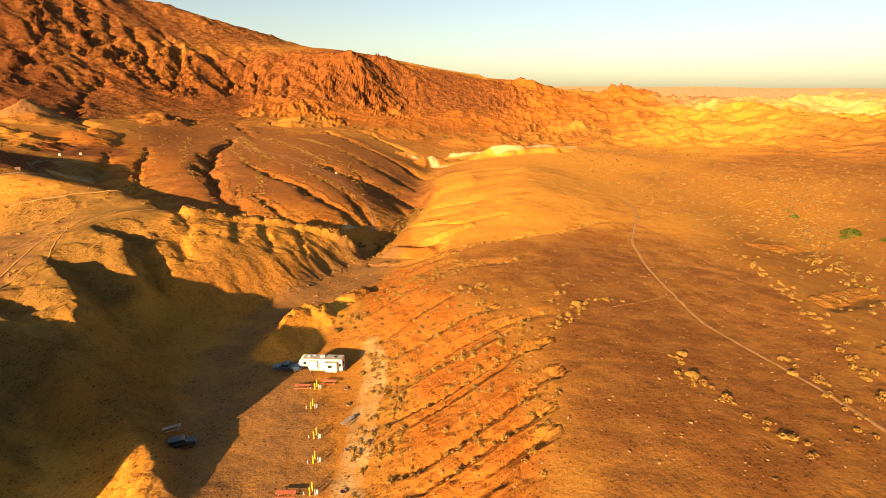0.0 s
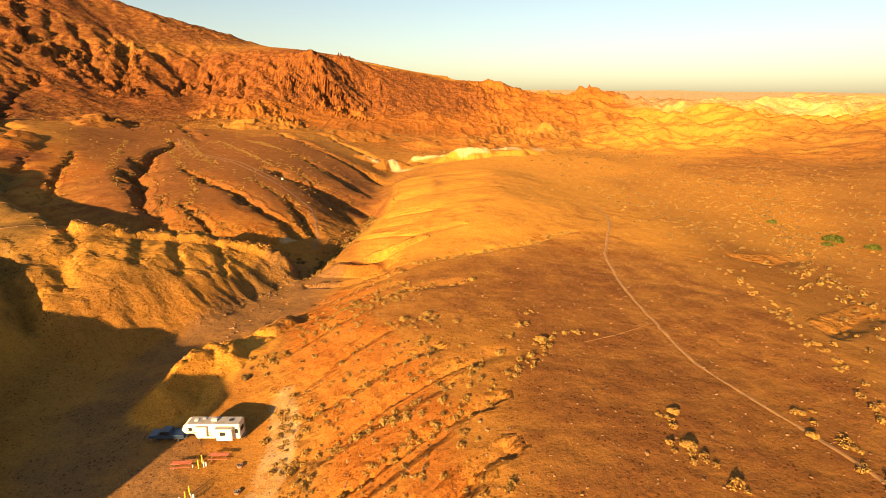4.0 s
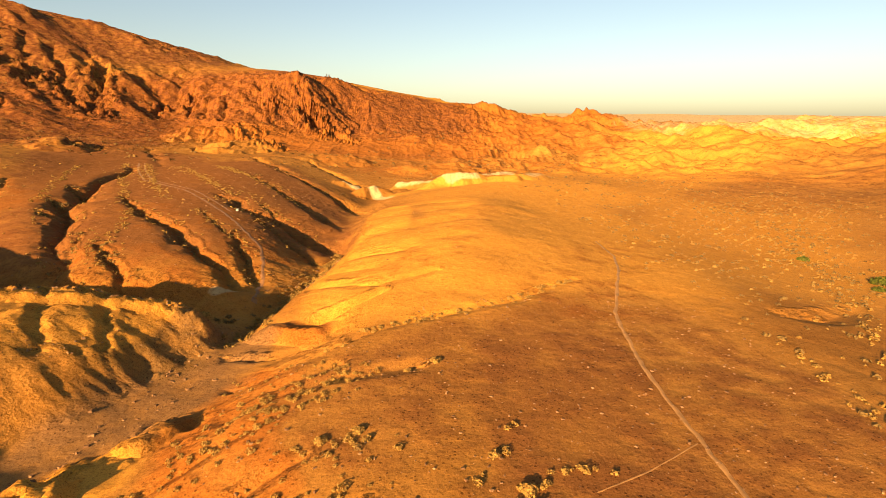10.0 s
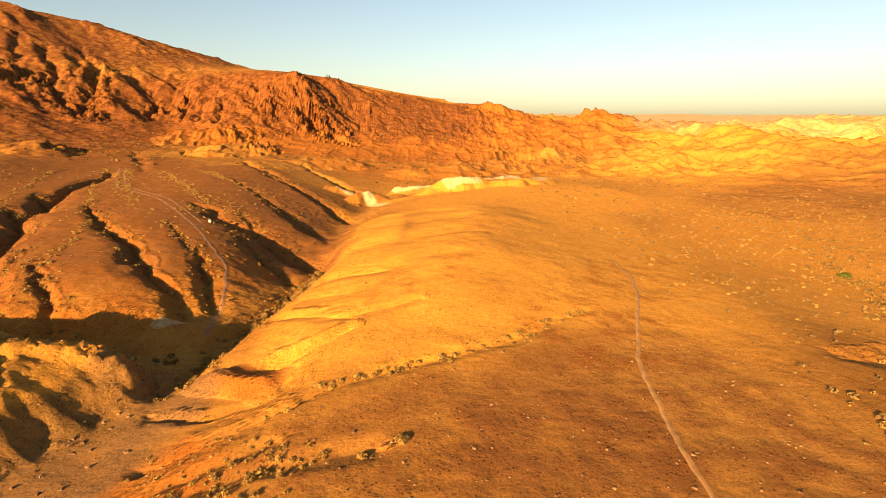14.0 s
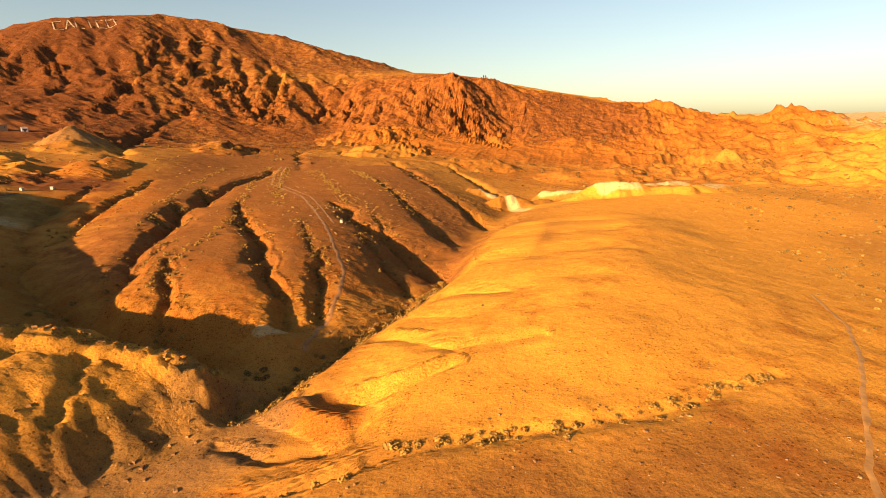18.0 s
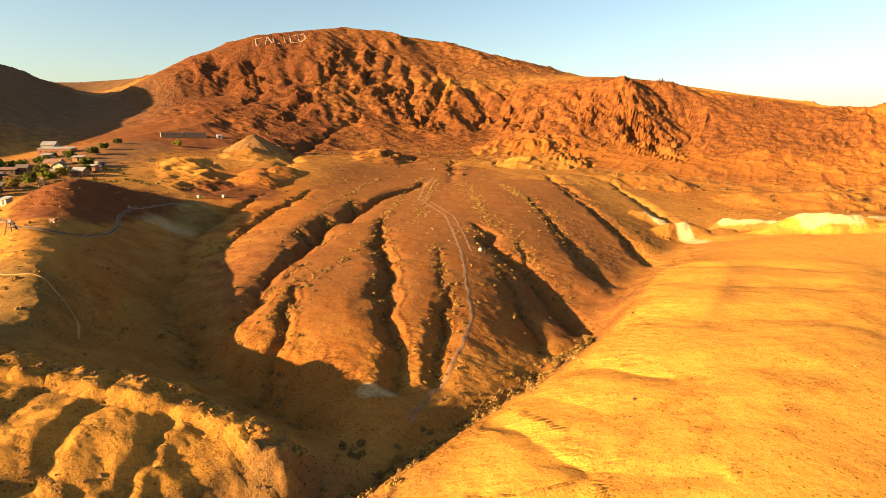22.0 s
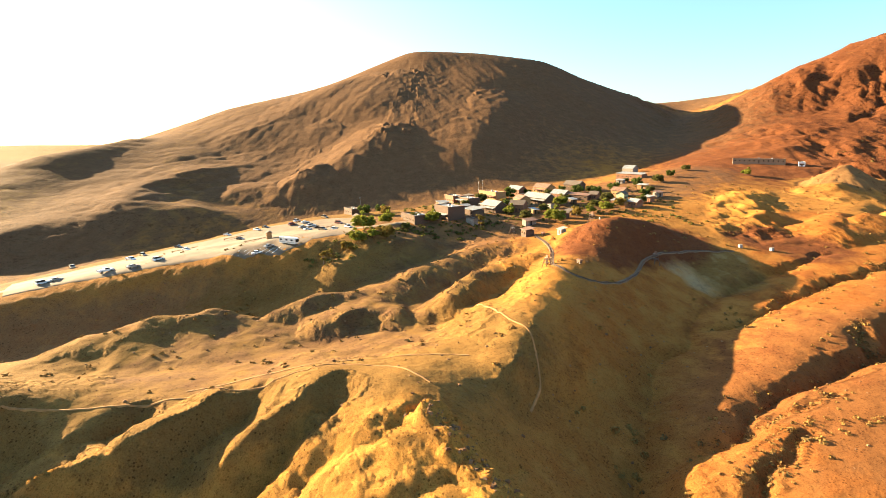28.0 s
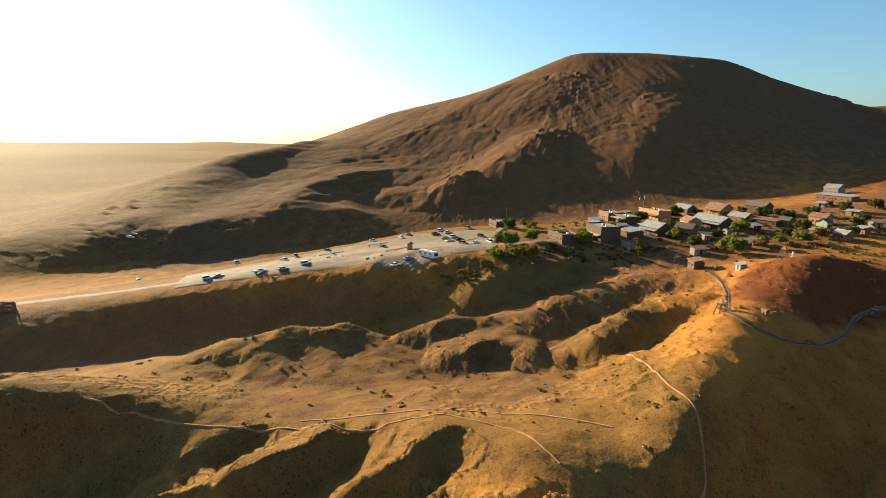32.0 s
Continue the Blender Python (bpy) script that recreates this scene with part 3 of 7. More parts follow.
# gullies that widen and deepen on their way down: the line, then half width and depth at the head, in the middle and at the mouth
GULLIES = (
    (((-166, 428), (-160, 396), (-154, 362), (-147, 336), (-135, 306), (-122, 281), (-111, 258), (-101, 238), (-90, 221), (-82, 208)), (3.9, 7.9, 7.9), (2.5, 6.1, 2.5)),
    (((-160, 350), (-153, 343), (-147, 338)), (2, 3.3, 3.9), (1.1, 2.9, 3.6)), (((-150, 318), (-143, 312), (-137, 308)), (2, 3.9, 3.9), (1.1, 2.9, 3.6)), (((-140, 292), (-132, 287), (-124, 284)), (2, 3.3, 3.9), (1.1, 2.1, 2.9)),
    (((-120, 324), (-104, 302), (-90, 283), (-75, 269), (-66, 256), (-58, 243), (-47, 232), (-37, 222)), (2.3, 4.6, 5.9), (1.6, 3.7, 3.2)),
    (((-73, 296), (-62, 279), (-53, 265)), (1.3, 2, 2), (0.43, 1, 0.86)),
    (((-52, 268), (-45, 254), (-39, 241), (-33, 229)), (1.6, 3.3, 4.6), (1, 2.7, 2.3)),
    (((-80, 342), (-64, 319), (-52, 311), (-38, 303), (-27, 296), (-17, 286)), (3.3, 7.2, 10), (1.9, 4.4, 4.6)),
    (((-50, 298), (-38, 284), (-28, 273), (-21, 262)), (2, 3.9, 4.6), (1.1, 2.3, 1.9)), (((-58, 330), (-50, 322), (-44, 314)), (2, 3.3, 3.3), (0.86, 2, 2.1)),
    (((-86, 240), (-77, 229), (-69, 218), (-60, 207)), (1.6, 3.3, 4.6), (1.1, 2.6, 2)), (((-100, 256), (-95, 242), (-90, 230)), (1.3, 2, 2.6), (0.57, 1.3, 1.1)),
    (((-84, 458), (-60, 430), (-42, 411), (-26, 390), (-13, 372)), (2.6, 5.2, 7.2), (1.6, 3.7, 3.6)), (((-86, 412), (-62, 378), (-42, 352), (-24, 330)), (2, 3.3, 5.9), (1, 2, 2.9)),
    (((-70, 520), (-44, 486), (-26, 464), (-14, 446)), (3.3, 5.2, 6.6), (1.7, 3.6, 2.9)), (((-110, 500), (-88, 470), (-66, 446)), (2.6, 3.9, 3.9), (1.1, 2.1, 2.1)),
    (((-194, 354), (-178, 318), (-163, 284), (-150, 256)), (2.6, 4.6, 5.9), (1.1, 2.4, 2.1)), (((-205, 330), (-190, 300), (-176, 272)), (2.6, 4.6, 5.9), (1, 2.1, 2.1)),
    (((-178, 266), (-150, 247), (-127, 229), (-106, 215), (-84, 206), (-62, 203), (-44, 203)), (3.9, 5.9, 3.9), (0.86, 1.9, 1.1)),
    (((-210, 540), (-186, 500), (-166, 462), (-152, 440)), (5, 5.9, 4.2), (0.67, 1.2, 0.67)), (((-380, 610), (-346, 520), (-300, 440), (-262, 398), (-226, 350)), (6.6, 9.2, 5.9), (2.9, 4.3, 2.1)),
    (((-505, 806), (-462, 742), (-432, 682)), (9, 13, 10), (2.88, 6.48, 2.88)), (((-476, 812), (-424, 736), (-390, 676)), (10, 16, 12), (3.6, 8.64, 3.6)), (((-440, 806), (-396, 736), (-350, 684), (-318, 654)), (10, 18, 14), (3.6, 10.1, 4.32)),
    (((-384, 812), (-352, 744), (-316, 668)), (9, 14, 12), (2.88, 7.2, 3.6)), (((-540, 770), (-500, 716), (-470, 670)), (9, 12, 10), (2.16, 4.32, 2.16)), (((-420, 850), (-396, 800), (-372, 752)), (8, 12, 10), (2.16, 5.04, 2.88)),
    (((-288, 752), (-280, 728), (-272, 704)), (6, 9, 7), (2, 7, 3)), (((-262, 776), (-252, 744), (-244, 714)), (6, 9, 7), (2, 7, 3)), (((-236, 760), (-226, 732), (-220, 710)), (6, 8, 6), (2, 6, 3)),
    (((-212, 752), (-202, 724), (-196, 700)), (6, 8, 6), (2, 6, 3)), (((-130, 775), (-104, 726), (-82, 696), (-48, 668)), (6, 10, 9), (4, 9, 4)), (((-180, 790), (-160, 745), (-146, 706)), (6, 9, 7), (2, 5, 2)),
    (((-580, 640), (-520, 600), (-470, 540)), (10, 14, 12), (3, 6, 3)), (((-520, 680), (-450, 610), (-410, 540)), (10, 14, 12), (3, 6, 3)),
)


MOUNDS = (
    (((-200, 129), (-217, 143), (-232, 158)), 7, 3.2), (((-163, 172), (-182, 183), (-199, 200)), 6, 3.0), (((-164, 116), (-175, 127), (-176, 138)), 5, 2.6),
    (((-151, 133), (-162, 144), (-157, 154)), 5, 2.4), (((-137, 70), (-150, 82), (-160, 94)), 7, 2.2), (((-127, 184), (-149, 181)), 6, 1.6),
    (((-104, 186), (-112, 191)), 5, 1.8), (((-212, 240), (-222, 256)), 11, 4.0), (((-258, 322), (-292, 340)), 6, 3), (((-270, 338), (-300, 350)), 5, 2.5), (((-238, 318), (-252, 330)), 5, 2),
    (((-225, 345), (-238, 368)), 9, 5), (((-118, 30), (-130, 44)), 6, 2.0), (((-71, 101), (-81, 109), (-90, 115), (-97, 123)), 3.4, 2.4), (((-76, 122), (-83, 132), (-90, 140)), 3.4, 2.4), (((-15, 189), (-6, 184)), 3.2, 2.8),
    (((-300, 400), (-320, 430)), 12, 6), (((-150, 560), (-130, 590)), 14, 7), (((-70, 540), (-40, 560)), 12, 6), (((-100, 500), (-84, 516)), 12, 3),
    (((20, 540), (60, 560)), 14, 6), (((-200, 620), (-170, 640)), 18, 10), (((-250, 490), (-270, 520)), 14, 7),
    (((-412, 72), (-455, 92), (-500, 116)), 20, 5), (((-412, 18), (-410, 48), (-416, 66)), 12, 3.5), (((-425, 58), (-432, 64)), 9, 4),
    (((-440, -40), (-480, 0), (-540, 30)), 24, 4), (((-380, -60), (-430, -80), (-490, -70)), 22, 3.5), (((-470, -168), (-520, -152), (-560, -150)), 16, 4), (((-300, -130), (-350, -150), (-400, -160)), 16, 2), (((-350, -40), (-400, -50), (-450, -30)), 14, 3), (((-560, -20), (-620, 20), (-690, 60)), 26, 5), (((-600, 90), (-680, 110)), 24, 4), (((-470, 200), (-520, 230), (-590, 250)), 24, 4),
    (((-14, 428), (-6, 440)), 5, 4), (((8, 462), (28, 456), (44, 440), (62, 446)), 5, 5), (((70, 470), (95, 490)), 6, 4), (((-30, 452), (-20, 446)), 5, 3),
    (((-37, 113), (-36, 119), (-34, 125)), 3.2, 4.6), (((-32, 129), (-30, 138)), 3, 1.4), (((-27, 142), (-24, 147)), 3, 2.2),
    (((292, 905), (328, 912)), 26, 13), (((462, 862), (520, 850)), 26, 6), (((640, 890), (720, 900)), 40, 10), (((560, 820), (600, 800)), 26, 9), (((420, 760), (470, 790)), 24, 9),
    (((30, 436), (64, 450), (90, 444)), 5, 3.5), (((98, 455), (116, 474)), 6, 4.0), (((-12, 430), (6, 444)), 5, 3.0),
)


def cut(z, pts, widths, depths):
    """A gully with sharp sides and a narrow bed, with a wandering course."""
    win = window(pts, max(widths) * 2.6)
    x, y = np.meshgrid(GX[win[1]], GY[win[0]])
    size = widths[1]
    x2, y2 = x + 0.45 * size * vnoise(x / size / 1.6, y / size / 1.6, 177), y + 0.45 * size * vnoise(x / size / 1.6, y / size / 1.6, 178)
    best, along_it, run = np.full(x.shape, 1e9), np.zeros(x.shape), 0.0
    total = sum(math.dist(a, b) for a, b in zip(pts[:-1], pts[1:]))
    for (ax, ay), (bx, by) in zip(pts[:-1], pts[1:]):
        vx, vy = bx - ax, by - ay
        long = math.hypot(vx, vy)
        t = np.clip(((x2 - ax) * vx + (y2 - ay) * vy) / long ** 2, 0, 1)
        d = np.hypot(x2 - ax - t * vx, y2 - ay - t * vy)
        near = d < best
        best, along_it = np.where(near, d, best), np.where(near, (run + t * long) / total, along_it)
        run += long
    w, depth = np.interp(along_it, (0, 0.5, 1), widths), np.interp(along_it, (0, 0.5, 1), depths)
    ragged = 1 + 0.15 * vnoise(x / 3.5, y / 3.5, 179) * smooth(4, 10, w)
    rise = 1 - np.clip(best / w * ragged / 1.9, 0, 1)
    z[win] -= depth * (0.8 * rise ** 2.3 + 0.32 * np.clip(1 - best / w / 0.8 * ragged, 0, 1))


BLUFF = ((-36, 184), (-50, 175), (-64, 166), (-78, 152), (-82, 130), (-82, 112), (-72, 96), (-60, 84))


def build_heights():
    k = 3
    cx, cy = np.append(GX[:-1:k], GX[-1]), np.append(GY[:-1:k], GY[-1])
    mx, my = np.meshgrid(cx, cy)
    coarse = skeleton_height(mx.ravel(), my.ravel()).reshape(mx.shape)
    rows = np.stack([np.interp(GX, cx, r) for r in coarse])
    base = np.stack([np.interp(GY, cy, c) for c in rows.T], 1)
    for _ in range(3):
        base[1:-1, 1:-1] = (4 * base[1:-1, 1:-1] + base[:-2, 1:-1] + base[2:, 1:-1] + base[1:-1, :-2] + base[1:-1, 2:]) / 8
    x, y = np.meshgrid(GX, GY)
    soft = base
    for axis, g in ((0, GY), (1, GX)):
        w = np.exp(-((g[:, None] - g[None, :]) / 13.0) ** 2) * np.gradient(g)[None, :]
        w /= w.sum(1)[:, None]
        soft = w @ soft if axis == 0 else soft @ w.T
    z = base + (soft - base) * smooth(-345, -400, x) * smooth(520, 440, y) * smooth(-1300, -1100, x)
    far = smooth(300, 480, np.hypot(x + 20, y - 170))
    bare = 1 - 0.85 * smooth(-300, -380, x) * smooth(500, 400, y)
    for pts, width, depth in RAVINES:
        carve(z, pts, width, depth)
    for pts, widths, depths in GULLIES:
        cut(z, pts, widths, depths)
    for pts, width, height in MOUNDS:
        win = window(pts, width * 2.5)
        d = line_distance(x[win] + 3 * vnoise(x[win] / 9, y[win] / 9, 81), y[win] + 3 * vnoise(x[win] / 9, y[win] / 9, 82), pts)
        z[win] += height * np.clip(1.12 - np.sqrt((d / width / 1.7) ** 2 + 0.015), 0, 1)
    # a spoil heap of loose gravel, and a lower one behind it
    for hx, hy, top, fall in ((-318, 420, 55, 0.62), (-352, 452, 55, 0.5)):
        win = window(((hx, hy),), 45)
        d = np.hypot(x[win] - hx, y[win] - hy)
        z[win] = np.maximum(z[win], top - fall * np.sqrt(d * d + 3) + 0.35 * np.sin(np.arctan2(y[win] - hy, x[win] - hx) * 23) * smooth(2, 14, d))
    hills = smooth(-90, -125, x) * smooth(-262, -235, x) * smooth(50, 80, y) * smooth(240, 205, y)
    lot = smooth(26, 12, line_distance(x, y, ((-160, -50), (-205, 5), (-240, 50), (-262, 95), (-275, 130))))
    z += hills * (1 - lot) * 0.8 * (0.75 - np.abs(fbm(x, y, 34, 4, 91, 0.55)) * 1.6)
    calm = 1 - 0.75 * smooth(48, 26, line_distance(x, y, ((2, 212), (20, 215), (8, 255), (30, 250), (8, 320), (50, 330))))
    for cell, amp, seed, kind in ((120, 0.10, 11, 0), (55, 0.11, 12, 0), (24, 0.11, 16, 0), (12, 0.12, 18, 0), (10, 0.055, 13, 1), (5, 0.06, 14, 1), (2.8, 0.13, 15, 1), (1.8, 0.11, 17, 1)):
        gy, gx = np.gradient(z, GY, GX)
        slope = np.hypot(gx, gy)
        w = smooth(0.10, 0.36, slope) * np.minimum(slope, 0.9)
        if kind == 0:
            w = w * bare * (0.45 + 0.75 * smooth(-0.3, 0.4, fbm(x, y, 110, 2, 156)))
        fan = smooth(70, 45, line_distance(x, y, ((-190, 460), (-125, 345), (-85, 275)))) + smooth(45, 30, line_distance(x, y, ((-100, 440), (-55, 360), (-45, 290))))
        if kind == 1:
            w = w * (1 - 0.65 * np.minimum(fan, 1)) * (1 - 0.7 * smooth(16, 8, line_distance(x, y, ((2, 50), (4, 95), (-6, 122), (-12, 150)))))
            w = w * (1 - 0.85 * smooth(46, 30, line_distance(x, y, ((-118, -70), (-150, 10), (-180, 60), (-205, 110), (-222, 130)))))
            w = w * (1 - 0.3 * smooth(22, 12, line_distance(x, y, BLUFF)))
            w = w * (1 - 0.6 * smooth(40, 24, line_distance(x, y, ((-195, 235), (-160, 232), (-130, 216), (-105, 202)))))
        w = w * (far if kind == 0 else (1 - far) * calm)
        z = z + w * amp * cell * rills(x, y, gx, gy, cell, seed) * (0.65 + 0.35 * vnoise(x / cell / 3, y / cell / 3, seed))
    gy, gx = np.gradient(z, GY, GX)
    slope = np.hypot(gx, gy)
    rough = smooth(0.08, 0.6, slope) * (1 - far) * calm
    z += rough * (0.14 * fbm(x, y, 5, 4, 31, 0.6)) + 0.035 * fbm(x, y, 3, 3, 41)
    face = smooth(20, 10, line_distance(x, y, BLUFF)) * smooth(0.2, 0.5, slope)
    z += face * (1.0 * fbm(x, y, 16, 2, 212) + 0.55 * (ridged(x, y, 4.5, 3, 213, 0.6) - 0.5))
    # clods, tufts and loose stones: relief as fine as the mesh can carry
    dx, dy = np.meshgrid(np.gradient(GX), np.gradient(GY))
    even = smooth(3.2, 2.0, np.maximum(dx / dy, dy / dx))
    col, row = np.meshgrid(np.arange(len(GX)) / 2.3, np.arange(len(GY)) / 2.3)
    clod = 0.6 * vnoise(col, row, 201) + 0.4 * vnoise(col / 2.1, row / 2.1, 202)
    smooth_hill = smooth(60, 40, line_distance(x, y, ((2, 205), (26, 215), (38, 250), (48, 320))))
    broken = smooth(-80, -100, x) * smooth(-250, -225, x) * smooth(0, 40, y) * smooth(260, 220, y)
    z += even * np.minimum(dx, dy) * clod * (0.10 + 0.10 * smooth(0.15, 0.5, slope) + 0.10 * broken) * (1 - 0.6 * smooth_hill)
    # rock drawn out down the mountain's face into gullies and ribs
    down, over = 0.42 * (0.8 * x - 0.6 * y), 0.6 * x + 0.8 * y
    crag = 1.5 * ridged(down + 9 * vnoise(x / 40, y / 40, 58), over + 9 * vnoise(x / 40, y / 40, 59), 40, 6, 51, 0.68)
    wild = 6.0 * bare
    wild = wild * (0.3 + 0.8 * smooth(-0.15, 0.5, fbm(x, y, 150, 2, 56)))
    wild = wild * (1 - 0.9 * smooth(75, 45, line_distance(x, y, ((-615, 685), (-606, 765)))))
    z += far * smooth(0.12, 0.5, slope) * (wild * 1.1 * (crag - 0.7) + 4 * fbm(x, y, 170, 2, 57))
    z += far * smooth(0.15, 0.5, slope) * wild * 0.42 * (ridged(0.6 * down, over, 13, 4, 151, 0.62) - 0.5)
    knobs = far * smooth(900, 700, y) * smooth(-700, -500, x) * (1 - lot) * (1 - 0.75 * smooth(20, 120, x))
    town = smooth(90, 50, line_distance(x, y, ((-255, 150), (-300, 220), (-340, 290))))
    knobs = knobs * (1 - 0.8 * town) * smooth(330, 430, y)
    z += knobs * 2.6 * (1.5 * ridged(x, y, 44, 5, 61, 0.6) - 0.9) + far * (1 - lot) * bare * 0.5 * fbm(x, y, 24, 3, 62)
    slab = np.abs(fbm(1.4 * down, over, 24, 4, 63, 0.65))
    z += far * smooth(0.2, 0.55, slope) * wild * 0.3 * (0.5 - slab)
    bad = smooth(480, 640, y) * smooth(-10, 140, x) * smooth(1300, 1050, y)
    folds = smooth(55, 20, line_distance(x, y, ((16, 205), (38, 250), (46, 330))))
    z += folds * (1.0 * fbm(x, y, 46, 2, 93) + 0.2 * fbm(x, y, 13, 3, 94))
    z += bad * 13 * (ridged(x, y + 10 * vnoise(x / 40, y / 40, 99), 46, 4, 296, 0.6) - 0.5)
    z += bad * 19 * (ridged(x + 14 * vnoise(x / 60, y / 60, 98), y, 110, 6, 95, 0.6) - 0.55)
    jag = smooth(26, 12, line_distance(x, y, ((-236, 316), (-262, 326), (-300, 348)))) * 4.0 + smooth(14, 6, line_distance(x, y, ((-30, 452), (-8, 430), (8, 462), (44, 440), (62, 446), (95, 490)))) * 2.6
    z += jag * (ridged(x + 3 * vnoise(x / 9, y / 9, 221), y, 16, 5, 222, 0.6) - 0.45)
    crop = smooth(8, 3, line_distance(x, y, ((-37, 113), (-36, 119), (-34, 125), (-31, 137), (-24, 147))))
    z += crop * 1.7 * (ridged(x + vnoise(x / 3, y / 3, 97), y, 5.5, 4, 96) - 0.45)
    # broken rock along the crest of the bluff
    blocks = np.floor(hash2(np.floor((x + y * 0.4) / 2.6 + 0.5 * vnoise(x / 3, y / 3, 73)), np.floor((y - x * 0.4) / 2.2), 72) * 4) / 4
    rock = np.clip(1 - line_distance(x, y, ((-34, 188), (-44, 187), (-50, 185), (-57, 181), (-68, 175), (-80, 167))) / 4.0, 0, 1) ** 0.6
    z += np.minimum(rock * 2.2, 1) * (1.3 + 1.5 * blocks + 0.3 * fbm(x, y, 2.5, 2, 71))
    return x, y, z


FX, FY, FZ = build_heights()


def ground(x, y):
    """The height of the land at a place."""
    i = int(np.clip(np.searchsorted(GX, x) - 1, 0, len(GX) - 2))
    j = int(np.clip(np.searchsorted(GY, y) - 1, 0, len(GY) - 2))
    u, v = (x - GX[i]) / (GX[i + 1] - GX[i]), (y - GY[j]) / (GY[j + 1] - GY[j])
    return float((FZ[j, i] * (1 - u) + FZ[j, i + 1] * u) * (1 - v) + (FZ[j + 1, i] * (1 - u) + FZ[j + 1, i + 1] * u) * v)


def land_mesh():
    nx, ny = len(GX), len(GY)
    me = bpy.data.meshes.new("ground")
    me.vertices.add(nx * ny)
    me.vertices.foreach_set("co", np.stack([FX.ravel(), FY.ravel(), FZ.ravel()], 1).astype(np.float32).ravel())
    i, j = np.meshgrid(np.arange(nx - 1), np.arange(ny - 1))
    a = (j * nx + i).ravel()
    quads = np.stack([a, a + 1, a + nx + 1, a + nx], 1)
    me.loops.add(quads.size)
    me.loops.foreach_set("vertex_index", quads.ravel().astype(np.int32))
    me.polygons.add(len(quads))
    me.polygons.foreach_set("loop_start", np.arange(0, quads.size, 4, dtype=np.int32))
    me.polygons.foreach_set("use_smooth", np.ones(len(quads), bool))
    me.update(calc_edges=True)
    return me



land = land_mesh()


def zone(kind, weight, reach, *pts):
    """Soil colour of a kind round a line of the plan; some lines paint haze or shade."""
    win = window(pts, reach * 1.5)
    x, y = np.meshgrid(GX[win[1]], GY[win[0]])
    d = line_distance(x, y, pts)
    WEIGHT[kind][win] = np.maximum(WEIGHT[kind][win], weight * (1 - smooth(reach * 0.55, reach * 1.35, d)))


WEIGHT = {z: np.zeros_like(FX) for z in ZONES}
# yellow badlands
zone("yellow", 1, 36, (22, 208), (44, 245), (56, 290), (60, 330))
zone("yellow", 0.8, 60, (70, 240), (80, 300), (70, 380), (120, 420))
zone("yellow", 1, 12, (4, 200), (-4, 225), (4, 260), (6, 300), (6, 350))
# bluff face: its olive shade is painted in with darker green soil
zone("green", 0.45, 18, (-44, 180), (-58, 172), (-75, 158), (-84, 145), (-84, 125), (-84, 105), (-80, 85), (-62, 78))
zone("yellow", 0.75, 14, (-40, 183), (-58, 174), (-75, 160), (-84, 145), (-82, 125), (-84, 105), (-90, 85), (-70, 60), (-50, 60))
zone("yellow", 0.3, 20, (-95, 150), (-105, 130), (-100, 90), (-105, 50))
zone("yellow", 1, 8, (-37, 112), (-36, 119), (-34, 125), (-30, 132))
zone("yellow", 0.42, 22, (-115, 190), (-140, 190), (-165, 195), (-190, 180), (-210, 160))
zone("yellow", 0.2, 40, (-130, 150), (-160, 130), (-140, 80))
zone("yellow", 0.9, 14, (10, 420), (40, 440), (70, 445))
zone("yellow", 0.6, 90, (140, 440), (220, 560), (340, 660))
zone("yellow", 0.7, 150, (420, 780), (560, 800), (700, 850))
zone("yellow", 1, 70, (620, 880), (720, 900), (860, 850))
zone("yellow", 0.9, 45, (-60, 900), (40, 950), (120, 950))
zone("yellow", 0.55, 60, (150, 260), (190, 330), (260, 420))
zone("pave", 0.42, 60, (260, 430), (330, 480), (420, 490), (520, 560))
# red slopes
zone("red", 0.7, 11, (2, 50), (4, 75), (4, 95), (-2, 112), (-10, 128), (-14, 142), (-14, 158))
zone("red", 0.45, 17, (-80, 226), (-60, 232), (-45, 240), (-38, 262))
zone("red", 0.4, 14, (-100, 300), (-80, 270), (-62, 280), (-56, 310))
zone("rust", 0.6, 110, (-260, 760), (-130, 775), (20, 810))
zone("red", 0.95, 120, (-230, 730), (-140, 760), (-60, 760), (40, 820), (150, 840))
zone("red", 0.8, 60, (-130, 640), (-40, 690), (60, 720))
zone("red", 0.5, 60, (-30, 560), (60, 560), (150, 600))
zone("red", 0.85, 75, (200, 880), (280, 890), (350, 880))
zone("red", 0.6, 40, (90, 700), (180, 720), (260, 740))
zone("red", 0.9, 80, (-330, 640), (-230, 680), (-100, 660), (40, 690))
zone("red", 0.6, 30, (-175, 300), (-205, 330), (-235, 350))
zone("red", 0.85, 5, (-15, 189), (-6, 184))
zone("red", 0.3, 20, (60, 190), (80, 230), (110, 260))
zone("red", 0.3, 8, (10, 207), (18, 220), (16, 236))
zone("red", 0.28, 9, (28, 226), (34, 246), (32, 262))
zone("red", 0.3, 12, (40, 262), (44, 290), (46, 320))
